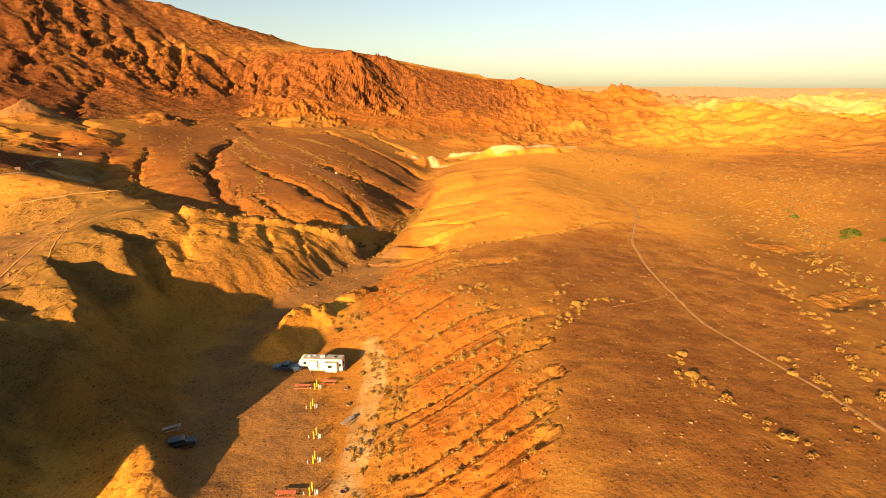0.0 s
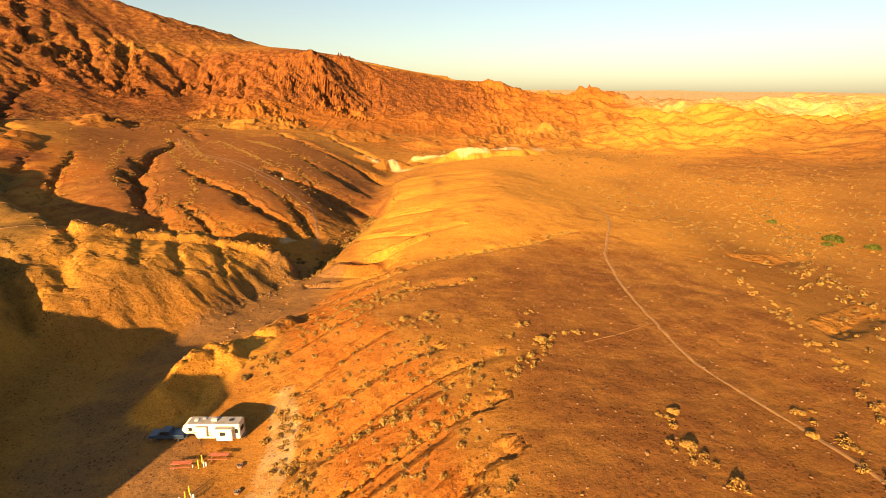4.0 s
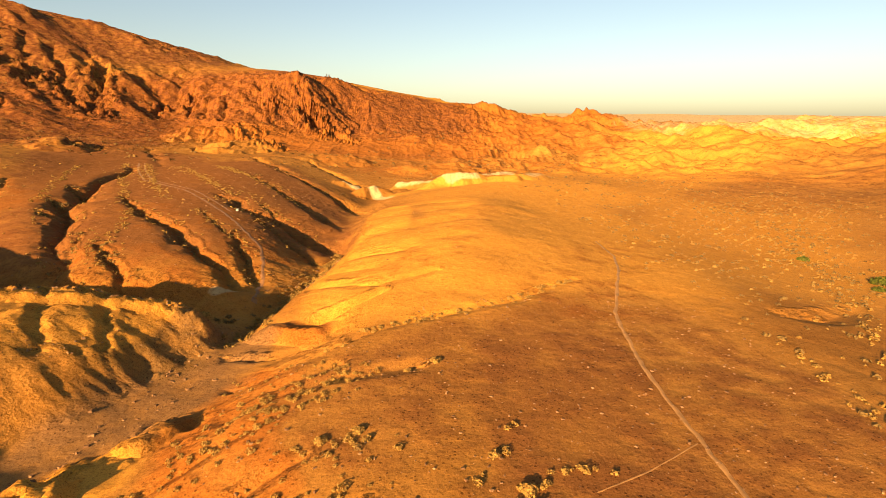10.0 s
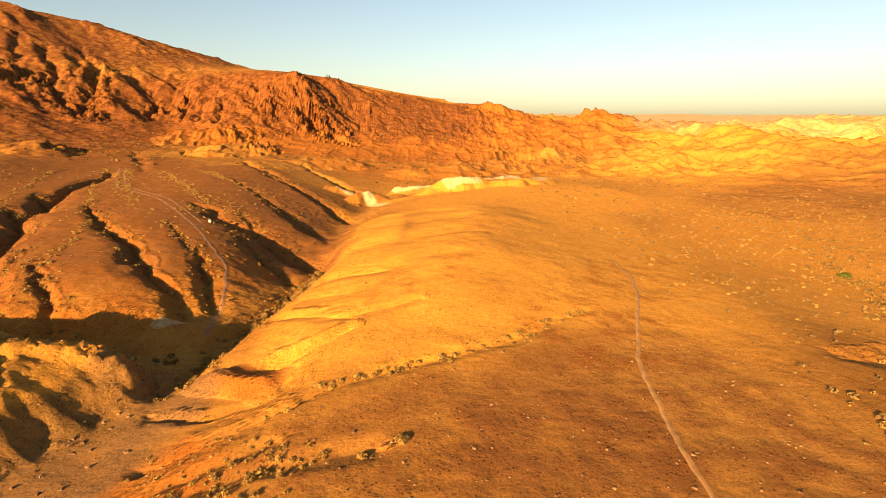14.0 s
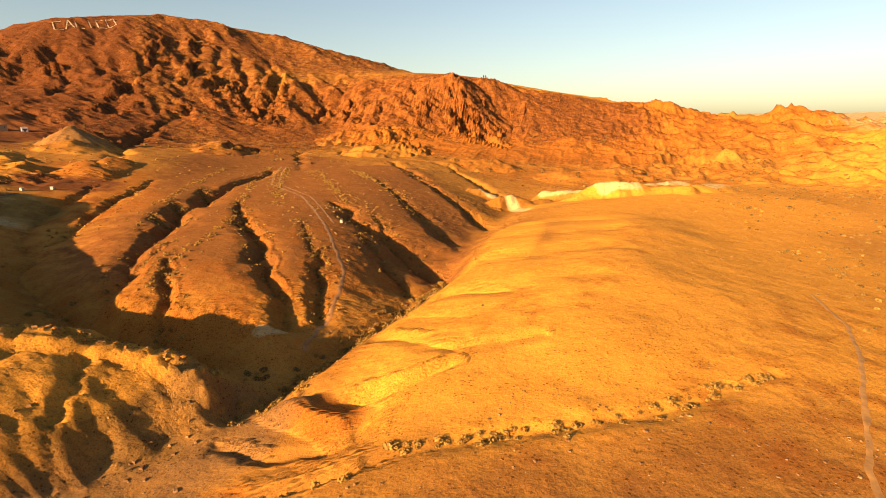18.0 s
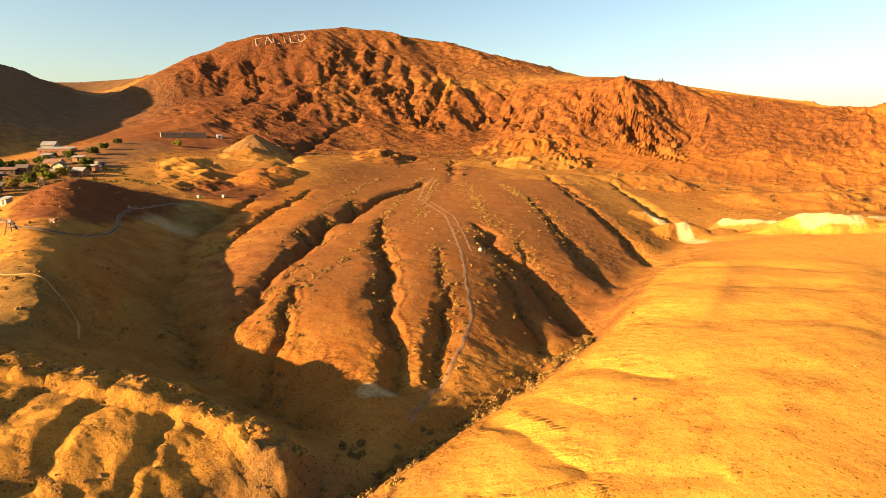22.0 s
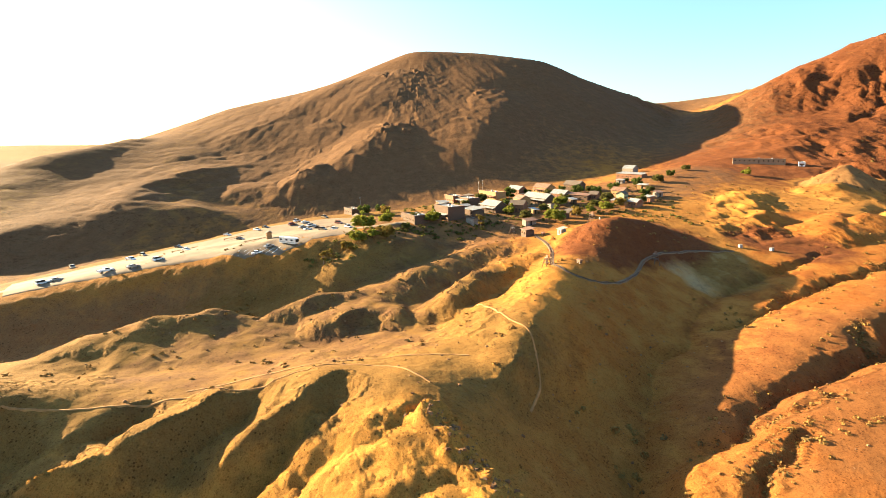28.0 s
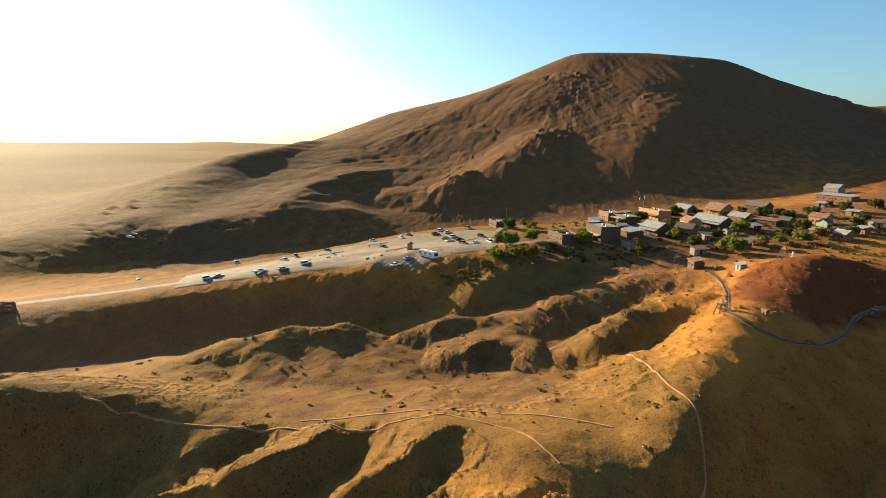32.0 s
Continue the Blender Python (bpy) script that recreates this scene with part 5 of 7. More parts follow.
def boulder(x, y, size, seed, label, group):
    """A broken block of rock, flat-topped and cracked."""
    r = random.Random(seed)
    bm = bmesh.new()
    for k in range(22):
        a, e = r.uniform(0, 2 * math.pi), r.uniform(-0.4, 1)
        q = math.sqrt(max(0.05, 1 - e * e)) * r.uniform(0.75, 1.1)
        bm.verts.new((q * math.cos(a) * size * 0.75, q * math.sin(a) * size * 0.6, min(e, 0.5) * size * 0.72))
    bmesh.ops.convex_hull(bm, input=bm.verts)
    bmesh.ops.delete(bm, geom=[v for v in bm.verts if not v.link_faces], context="VERTS")
    bmesh.ops.bevel(bm, geom=bm.edges[:], offset=size * 0.04, segments=1, affect="EDGES")
    me = bpy.data.meshes.new("boulder")
    bm.to_mesh(me)
    bm.free()
    me.materials.append(SOIL)
    o = tagged(new("boulder", me), label, "boulder", group)
    o.matrix_world = pose(x, y, ground(x, y) - size * 0.12, r.uniform(-15, 15), r.uniform(-15, 15), r.uniform(0, 360))
    return o


rr = random.Random(61)
CREST = ((-34, 187.5), (-44, 187), (-50, 184.6), (-57, 181), (-68, 175), (-80, 167.5))
for (ax, ay), (bx, by) in zip(CREST[:-1], CREST[1:]):
    n = int(math.hypot(bx - ax, by - ay) / 1.2)
    for k in range(n):
        f, side = (k + rr.random()) / n, rr.uniform(-1.6, 1.8)
        boulder(ax + (bx - ax) * f + side * 0.45, ay + (by - ay) * f + side * 0.9, rr.uniform(0.5, 1.35), rr.random(), "cracked yellow-brown boulder on the bluff's crest", "boulders along the bluff's crest")


# ---------------------------------------------------------------- parts of things
def part(name, bm, material, parent, label=""):
    me = bpy.data.meshes.new(name)
    bm.to_mesh(me)
    bm.free()
    me.materials.append(material)
    ob = new(name, me)
    ob.parent = parent
    return tagged(ob, label)


def box(x0, y0, z0, x1, y1, z1, bev=0.02):
    bm = bmesh.new()
    bmesh.ops.create_cube(bm, size=1, matrix=Matrix.Translation(((x0 + x1) / 2, (y0 + y1) / 2, (z0 + z1) / 2)) @ Matrix.Diagonal((x1 - x0, y1 - y0, z1 - z0, 1)))
    if bev:
        bmesh.ops.bevel(bm, geom=bm.edges[:], offset=bev, segments=1, affect="EDGES")
    return bm


def prism(outline, y0, y1, bev=0.0, axis="y"):
    """A side view, given as x and z, made solid from y0 to y1."""
    bm = bmesh.new()
    a = [bm.verts.new((x, y0, z)) for x, z in outline]
    b = [bm.verts.new((x, y1, z)) for x, z in outline]
    bm.faces.new(a)
    bm.faces.new(b[::-1])
    n = len(outline)
    for i in range(n):
        bm.faces.new((a[i], b[i], b[(i + 1) % n], a[(i + 1) % n]))
    bmesh.ops.recalc_face_normals(bm, faces=bm.faces[:])
    if bev:
        bmesh.ops.bevel(bm, geom=bm.edges[:], offset=bev, segments=2, affect="EDGES")
    return bm


def tube(a, b, r0, r1=None, n=8):
    a, b = Vector(a), Vector(b)
    bm = bmesh.new()
    m = Matrix.Translation((a + b) / 2) @ (b - a).to_track_quat("Z", "Y").to_matrix().to_4x4()
    bmesh.ops.create_cone(bm, cap_ends=True, segments=n, radius1=r0, radius2=r0 if r1 is None else r1, depth=(b - a).length, matrix=m)
    return bm


def merge(*bms):
    out = bmesh.new()
    for b in bms:
        me = bpy.data.meshes.new("tmp")
        b.to_mesh(me)
        b.free()
        out.from_mesh(me)
        bpy.data.meshes.remove(me)
    return out


def thing(name, label, category, group=""):
    return tagged(new(name), label, category, group)


def put(ob, x, y, turn=0.0, up=0.0, scale=1.0):
    ob.matrix_basis = pose(x, y, ground(x, y) + up, 0, 0, turn) @ Matrix.Scale(scale, 4)
    return ob


WHITE = plain("white_fibreglass", (0.80, 0.77, 0.70), 0.35, spread=0.05)
RVWHITE = plain("white_trailer_skin", (0.68, 0.63, 0.52), 0.4, spread=0.05)
CREAM = plain("weathered_roof_sheet", (0.285, 0.267, 0.236), 0.55, spread=0.15, scale=1.0)
GLASS = plain("dark_window_glass", (0.02, 0.022, 0.025), 0.08, spread=0.1)
RUBBER = plain("tyre_rubber", (0.025, 0.024, 0.023), 0.85)
RAIL = plain("rusty_rail", (0.10, 0.058, 0.036), 0.85, 0.0, 0.2)
STEEL = plain("grey_steel", (0.35, 0.34, 0.33), 0.4, 0.9, 0.15)
CHROME = plain("chrome", (0.7, 0.7, 0.7), 0.15, 1.0, 0.05)
NAVY = plain("dark_blue_paint", (0.015, 0.035, 0.07), 0.3, spread=0.1, coat=0.5)
BLACK = plain("black_paint", (0.012, 0.012, 0.013), 0.3, coat=0.4)
CARWHITE = plain("white_paint", (0.78, 0.77, 0.75), 0.3, spread=0.04, coat=0.4)
SILVER = plain("silver_paint", (0.42, 0.42, 0.41), 0.35, 0.5, 0.06, coat=0.4)
TAN = plain("tan_paint", (0.32, 0.24, 0.15), 0.4, spread=0.1, coat=0.3)
DARKRED = plain("dark_red_paint", (0.18, 0.03, 0.025), 0.35, coat=0.4)
YELLOWPAINT = plain("yellow_paint", (0.72, 0.48, 0.04), 0.5, spread=0.15)
REDPAINT = plain("red_brown_paint", (0.42, 0.11, 0.05), 0.6, spread=0.2, grain=0.004)
GREYWOOD = plain("grey_weathered_wood", (0.24, 0.20, 0.16), 0.9, spread=0.3, grain=0.01)
BROWNWOOD = plain("dark_brown_wood", (0.098, 0.0525, 0.0294), 0.9, spread=0.3, grain=0.01)
REDWOOD = plain("red_brown_wood", (0.21, 0.091, 0.042), 0.9, spread=0.25, grain=0.01)
OCHREWOOD = plain("ochre_wood", (0.346, 0.194, 0.072), 0.9, spread=0.22, grain=0.01)
GREENWOOD = plain("pale_green_wood", (0.34, 0.38, 0.22), 0.85, spread=0.15, grain=0.01)
ADOBE = plain("adobe_wall", (0.266, 0.168, 0.098), 0.95, spread=0.2, grain=0.02)
TIN = plain("tin_roof", (0.27, 0.262, 0.245), 0.55, 0.2, 0.25, 0.8)
RUSTTIN = plain("rusty_tin_roof", (0.208, 0.104, 0.06), 0.75, 0.15, 0.35, 0.8)
SHINGLE = plain("brown_shingles", (0.112, 0.0788, 0.0562), 0.95, spread=0.3, grain=0.02)
CONCRETE = plain("old_concrete", (0.294, 0.266, 0.224), 0.9, spread=0.15)
ROADDUST = plain("packed_road_dust", (0.20, 0.132, 0.074), 0.95, spread=0.18, scale=0.25)
LOTDUST = plain("lot_dust", (0.165, 0.108, 0.06), 0.95, spread=0.2, scale=0.12)
ASPHALT = plain("worn_asphalt", (0.12, 0.0938, 0.0713), 0.92, spread=0.2, scale=0.25)
BEIGE = plain("beige_coach_paint", (0.62, 0.54, 0.40), 0.4, spread=0.06)
TEAL = plain("blue_stripe", (0.06, 0.14, 0.22), 0.4)


def wheel_template(radius, width):
    tyre = merge(tube((0, -width / 2, 0), (0, width / 2, 0), radius, n=16))
    bmesh.ops.bevel(tyre, geom=[e for e in tyre.edges if abs(e.verts[0].co.y - e.verts[1].co.y) < 1e-4], offset=radius * 0.12, segments=1, affect="EDGES")
    rim = merge(tube((0, -width / 2 - 0.015, 0), (0, width / 2 + 0.015, 0), radius * 0.58, n=10))
    out = []
    for name, bm, mat in (("tyre", tyre, RUBBER), ("rim", rim, CHROME)):
        me = bpy.data.meshes.new(name)
        bm.to_mesh(me)
        bm.free()
        me.materials.append(mat)
        out.append(me)
    return out


CAR_WHEEL = wheel_template(0.34, 0.24)
TRUCK_WHEEL = wheel_template(0.42, 0.28)


def wheels(parent, kind, places):
    for x, y, z in places:
        w = new("wheel")
        w.parent = parent
        w.location = (x, y, z)
        for name, me in zip(("tyre", "rim"), kind):
            o = new(name, me)
            o.parent = w


def pickup(label, paint, group=""):
    t = thing("pickup_truck", label, "pickup truck", group)
    part("body", prism([(-2.95, 0.5), (2.85, 0.5), (2.95, 0.72), (2.9, 1.08), (1.45, 1.2), (-2.95, 1.2)], -0.98, 0.98, 0.06), paint, t)
    part("cab", prism([(-0.75, 1.2), (1.5, 1.2), (0.75, 1.82), (-0.6, 1.86)], -0.86, 0.86, 0.07), paint, t)
    part("windscreen", prism([(0.86, 1.76), (1.44, 1.24), (1.49, 1.26), (0.91, 1.79)], -0.76, 0.76), GLASS, t)
    for y in (-0.868, 0.868):
        part("side_window", prism([(-0.55, 1.3), (1.2, 1.3), (0.7, 1.74), (-0.5, 1.76)], y - 0.006, y + 0.006), GLASS, t)
        part("mirror", box(1.05, y * 1.08 - 0.08, 1.28, 1.2, y * 1.08 + 0.08, 1.5), BLACK, t)
        part("headlight", box(2.86, y * 0.82 - 0.16, 0.82, 2.97, y * 0.82 + 0.16, 1.02), CHROME, t)
    part("rear_window", prism([(-0.69, 1.3), (-0.63, 1.3), (-0.55, 1.72), (-0.61, 1.72)], -0.7, 0.7), GLASS, t)
    bed = merge(box(-2.9, -0.96, 1.2, -0.85, -0.86, 1.32, 0.01), box(-2.9, 0.86, 1.2, -0.85, 0.96, 1.32, 0.01), box(-2.95, -0.96, 1.2, -2.86, 0.96, 1.32, 0.01))
    part("bed_rail", bed, paint, t)
    part("front_bumper", box(2.9, -0.95, 0.45, 3.06, 0.95, 0.68, 0.03), CHROME, t)
    part("rear_bumper", box(-3.08, -0.9, 0.48, -2.92, 0.9, 0.66, 0.03), CHROME, t)
    wheels(t, TRUCK_WHEEL, [(x, y, 0.42) for x in (1.85, -1.75) for y in (-0.88, 0.88)])
    return t


def car(label, paint, tall=False, group=""):
    t = thing("car", label, "car", group)
    roof = 1.72 if tall else 1.44
    back = -2.1 if tall else -1.55
    part("body", prism([(-2.3, 0.35), (2.25, 0.35), (2.35, 0.6), (2.25, 0.82), (1.15, 0.98), (-2.25, 1.0), (-2.35, 0.7)], -0.9, 0.9, 0.07), paint, t)
    part("cabin", prism([(back, 0.98), (1.15, 0.96), (0.35, roof - 0.03), (back + (0.3 if tall else 0.75), roof)], -0.76, 0.76, 0.07), GLASS, t, "dark glass round the cabin")
    part("roof", prism([(back + (0.28 if tall else 0.72), roof - 0.02), (0.38, roof - 0.04), (0.3, roof + 0.03), (back + (0.4 if tall else 0.85), roof + 0.04)], -0.72, 0.72, 0.015), paint, t)
    for y in (-0.62, 0.62):
        part("headlight", box(2.2, y - 0.18, 0.62, 2.37, y + 0.18, 0.76), CHROME, t)
        part("tail_light", box(-2.37, y - 0.16, 0.72, -2.28, y + 0.16, 0.9), DARKRED, t)
    part("bumper", box(2.28, -0.85, 0.36, 2.42, 0.85, 0.55, 0.03), BLACK, t)
    wheels(t, CAR_WHEEL, [(x, y, 0.34) for x in (1.45, -1.4) for y in (-0.8, 0.8)])
    return t


def fifth_wheel():
    """A long white trailer whose raised nose rests on the bed of the pickup."""
    t = thing("fifth_wheel_trailer", "long white fifth-wheel camping trailer with faint curved stripes", "camping trailer")
    side = [(-5.1, 0.75), (2.6, 0.75), (2.9, 1.75), (4.55, 1.75), (5.05, 2.35), (4.75, 3.3), (4.1, 3.62), (-5.1, 3.62)]
    part("body", prism(side, -1.22, 1.22, 0.07), RVWHITE, t)
    part("roof", prism([(-5.05, 3.62), (4.05, 3.62), (4.0, 3.68), (-5.0, 3.7)], -1.14, 1.14, 0.02), CREAM, t, "grey-white rubber roof")
    slide = part("slide_out", box(-4.0, -2.05, 0.85, -1.2, -1.2, 3.2, 0.04), RVWHITE, t, "white slide-out room")
    part("slide_roof", box(-4.06, -2.1, 3.2, -1.14, -1.18, 3.28, 0.01), CREAM, slide, "tan slide-out roof")
    part("window", box(-2.9, -2.075, 1.9, -1.9, -2.04, 2.6, 0.01), GLASS, slide, "dark tinted window")
    part("front_slide", box(0.6, -1.65, 1.3, 2.4, -1.2, 3.3, 0.04), RVWHITE, t)
    part("slide_topper", box(0.55, -1.7, 3.3, 2.45, -1.18, 3.36, 0.01), CREAM, t)
    part("window", box(-4.85, -1.245, 1.9, -4.3, -1.21, 2.7, 0.01), GLASS, t, "dark tinted window")
    part("window", box(3.2, -1.245, 2.3, 3.9, -1.21, 2.9, 0.01), GLASS, t, "dark tinted window")
    part("rear_window", box(-5.13, -0.7, 1.9, -5.08, 0.7, 2.7, 0.01), GLASS, t, "dark tinted window")
    part("door", box(-0.9, -1.25, 0.85, -0.2, -1.21, 2.9, 0.02), RVWHITE, t)
    part("stripe", prism([(-1.1, 1.1), (2.8, 1.9), (4.7, 2.5), (2.8, 2.05), (-1.1, 1.25)], -1.236, -1.222), OCHREWOOD, t, "thin tan stripe")
    part("stripe", prism([(-1.1, 1.7), (2.8, 2.45), (4.6, 2.9), (2.8, 2.55), (-1.1, 1.78)], -1.236, -1.222), TAN, t, "thin tan stripe")
    part("air_conditioner", box(-0.9, -0.4, 3.68, 0.2, 0.4, 4.0, 0.08), RVWHITE, t, "white roof air conditioner")
    part("roof_vent", box(-3.6, -0.3, 3.69, -3.0, 0.3, 3.84, 0.04), BLACK, t, "dark roof vent")
    part("roof_vent", box(2.5, -0.35, 3.66, 3.2, 0.35, 3.82, 0.04), RVWHITE, t, "white roof vent")
    part("skylight", box(1.2, 0.2, 3.67, 1.9, 0.8, 3.85, 0.06), SILVER, t)
    part("awning", tube((-3.6, 1.32, 3.35), (1.6, 1.32, 3.35), 0.09), CREAM, t, "rolled awning")
    ladder = part("ladder", merge(tube((-5.2, 0.85, 0.9), (-5.2, 0.85, 3.7), 0.025, n=6), tube((-5.2, 1.15, 0.9), (-5.2, 1.15, 3.7), 0.025, n=6)), STEEL, t)
    for k in range(8):
        part("rung", tube((-5.2, 0.85, 1.1 + 0.32 * k), (-5.2, 1.15, 1.1 + 0.32 * k), 0.018, n=6), STEEL, ladder)
    part("bumper", box(-5.35, -1.1, 0.55, -5.15, 1.1, 0.72, 0.02), STEEL, t)
    part("frame", box(-5.0, -0.9, 0.55, 2.5, 0.9, 0.76, 0.02), BLACK, t)
    part("kingpin", tube((3.6, 0, 1.15), (3.6, 0, 1.8), 0.22), BLACK, t)
    for y in (-1.0, 1.0):
        part("landing_leg", box(2.3, y - 0.06, 0.05, 2.42, y + 0.06, 0.8, 0.01), STEEL, t)
        part("wheel_arch", prism([(-2.75, 0.76), (-0.55, 0.76), (-0.75, 1.06), (-2.55, 1.06)], y * 1.23 - 0.02, y * 1.23 + 0.02), BLACK, t)
    wheels(t, CAR_WHEEL, [(x, y, 0.34) for x in (-2.1, -1.2) for y in (-1.02, 1.02)])
    # the slide-outs stand on the side away from the entrance
    for o in t.children_recursive:
        if o.type == "MESH" and o.data.users == 1:
            o.data.transform(Matrix.Scale(-1, 4, (0, 1, 0)))
            o.data.flip_normals()
    return t


put(fifth_wheel(), -25.8, 102.6, 180 - 2.5, 0, 0.92)
put(pickup("dark blue pickup hitched to a white trailer", NAVY), -33.3, 102.9, 180 - 2.5)


def jeep():
    t = thing("off_road_car", "black boxy off-road car parked in the shade", "car")
    part("body", box(-2.0, -0.85, 0.55, 2.0, 0.85, 1.15, 0.06), BLACK, t)
    part("hood", prism([(0.7, 1.15), (1.95, 1.1), (1.95, 1.16), (0.7, 1.24)], -0.7, 0.7, 0.02), BLACK, t)
    part("cabin", prism([(-1.9, 1.15), (0.75, 1.15), (0.45, 1.78), (-1.9, 1.8)], -0.78, 0.78, 0.04), GLASS, t, "dark glass round the cabin")
    part("roof", box(-1.95, -0.8, 1.78, 0.5, 0.8, 1.86, 0.03), BLACK, t)
    part("spare_wheel", tube((-2.0, 0, 1.1), (-2.24, 0, 1.1), 0.38, n=14), RUBBER, t)
    for y in (-0.9, 0.9):
        part("fender", box(0.9, y - 0.12, 0.85, 1.95, y + 0.12, 0.95, 0.02), BLACK, t)
        part("headlight", tube((1.98, y * 0.6, 0.95), (2.05, y * 0.6, 0.95), 0.11, n=12), CHROME, t)
    part("bumper", box(2.0, -0.8, 0.5, 2.18, 0.8, 0.68, 0.03), BLACK, t)
    wheels(t, TRUCK_WHEEL, [(x, y, 0.42) for x in (1.3, -1.25) for y in (-0.8, 0.8)])
    return t


put(jeep(), -43.0, 75.8, 25)


def picnic_table(label, paint, group):
    t = thing("picnic_table", label, "picnic table", group)
    for k in range(4):
        part("top_plank", box(-1.5, -0.4 + 0.205 * k, 0.72, 1.5, -0.21 + 0.205 * k, 0.77, 0.008), paint, t)
    for y in (-0.85, 0.6):
        part("bench_plank", box(-1.5, y, 0.42, 1.5, y + 0.24, 0.46, 0.008), paint, t)
    for x in (-1.05, 1.05):
        part("leg", merge(tube((x, -0.62, 0), (x, -0.18, 0.72), 0.03, n=6), tube((x, 0.62, 0), (x, 0.18, 0.72), 0.03, n=6)), STEEL, t)
        part("cross_bar", box(x - 0.03, -0.8, 0.36, x + 0.03, 0.8, 0.42, 0.005), STEEL, t)
    return t


table = picnic_table("red-brown picnic table on the camping ground", REDPAINT, "picnic tables of the camping ground")
put(table, -28.2, 95.6, 2)
for x, y, turn in ((-23.2, 97.3, -2), (-23.0, 65.6, 2), (-22.6, 54.0, 3)):
    put(copy_thing(table, pose(x, y, ground(x, y), 0, 0, turn)), x, y, turn)
grey = put(picnic_table("grey picnic table beside the bank", GREYWOOD, "picnic tables of the camping ground"), -16.8, 83.4, 60)
put(copy_thing(grey, grey.matrix_basis.copy()), -46.5, 79.4, 30)


def hookup():
    t = thing("hookup_post", "yellow guard post with white water pipe and meter box", "hookup post", "hookup posts of the camping ground")
    for x, y in ((0, 0), (0.12, 1.15)):
        part("guard_post", tube((x, y, 0), (x, y, 1.45), 0.1, n=10), YELLOWPAINT, t, "yellow steel post")
    part("water_pipe", tube((0.75, 0.1, 0), (0.75, 0.1, 1.15), 0.05, n=8), WHITE, t, "white standpipe")
    part("tap", box(0.66, 0.0, 1.05, 0.9, 0.2, 1.15, 0.01), STEEL, t)
    part("meter_box", box(0.98, -0.02, 0.3, 1.2, 0.18, 0.95, 0.02), WHITE, t)
    part("box_post", tube((1.09, 0.08, 0), (1.09, 0.08, 0.4), 0.04, n=8), STEEL, t)
    part("sewer_pipe", tube((-0.95, 0.2, 0), (-0.95, 0.2, 0.45), 0.06, n=8), WHITE, t)
    return t


post = put(hookup(), -25.6, 95.2)
for x, y in ((-24.8, 88.4), (-22.1, 79.3), (-20.7, 72.9), (-19.5, 65.7), (-18.2, 58.5)):
    put(copy_thing(post, post.matrix_basis.copy()), x, y, (x * 7) % 12 - 6)


def fire_ring():
    t = thing("fire_ring", "low rusty iron fire ring with ashes", "fire ring", "fire rings of the camping ground")
    bm = bmesh.new()
    n = 18
    rows = [[bm.verts.new((r * math.cos(2 * math.pi * k / n), r * math.sin(2 * math.pi * k / n), z)) for k in range(n)] for r, z in ((0.46, 0.0), (0.46, 0.32), (0.41, 0.32), (0.41, 0.06))]
    for a, b in zip(rows[:-1], rows[1:]):
        for k in range(n):
            bm.faces.new((a[k], a[(k + 1) % n], b[(k + 1) % n], b[k]))
    part("ring", bm, RUSTTIN, t)
    part("ashes", tube((0, 0, 0), (0, 0, 0.08), 0.42, n=18), BLACK, t, "black ashes")
    part("grate", merge(*[tube((-0.4, -0.3 + 0.12 * k, 0.33), (0.1, -0.3 + 0.12 * k, 0.33), 0.012, n=4) for k in range(6)]), STEEL, t)
    return t


ring = put(fire_ring(), -19.3, 95.0)
for x, y in ((-17.9, 89.2), (-16.2, 84.9), (-15.6, 75.6), (-14.6, 66.0)):
    put(copy_thing(ring, ring.matrix_basis.copy()), x, y, x * 20)
shrub("dark bush against the trailer's rock", -25.5, 119.0, 1.0, DARKSCRUB, "", 44)


# ---------------------------------------------------------------- town, parking ground and camp
strip("road", "dusty road running up beside the parking ground", ((-110, -150), (-128, -110), (-150, -70), (-164, -40), (-178, -5), (-188, 17), (-197, 40), (-208, 60), (-217, 84), (-228, 106), (-244, 128), (-258, 150), (-266, 172), (-282, 196), (-305, 232)), 6.5, ROADDUST, 0.12, 3.0, 0.08, "road", 6)
strip("road", "broad dirt road through the camping ground", ((-34, 50), (-42, 52), (-50, 51), (-56, 42), (-62, 30), (-76, 11), (-91, -10), (-106, -28), (-120, -48)), 9.0, DIRT, 0.1, 2.0, 0.12, "road", 8)
strip("pavement", "dark worn asphalt ground of the camp", ((-66, 6), (-78, -16), (-90, -38), (-106, -58), (-126, -76)), 22.0, ASPHALT, 0.06, 2.0, 0.1, "pavement", 8)
strip("road", "narrow pale road over the yellow hill", ((-102, 112), (-106, 126), (-110, 142), (-112, 160), (-110, 175)), 0.9, DIMTRAIL, 0.12, 2.0, 0.2, "road", 4)


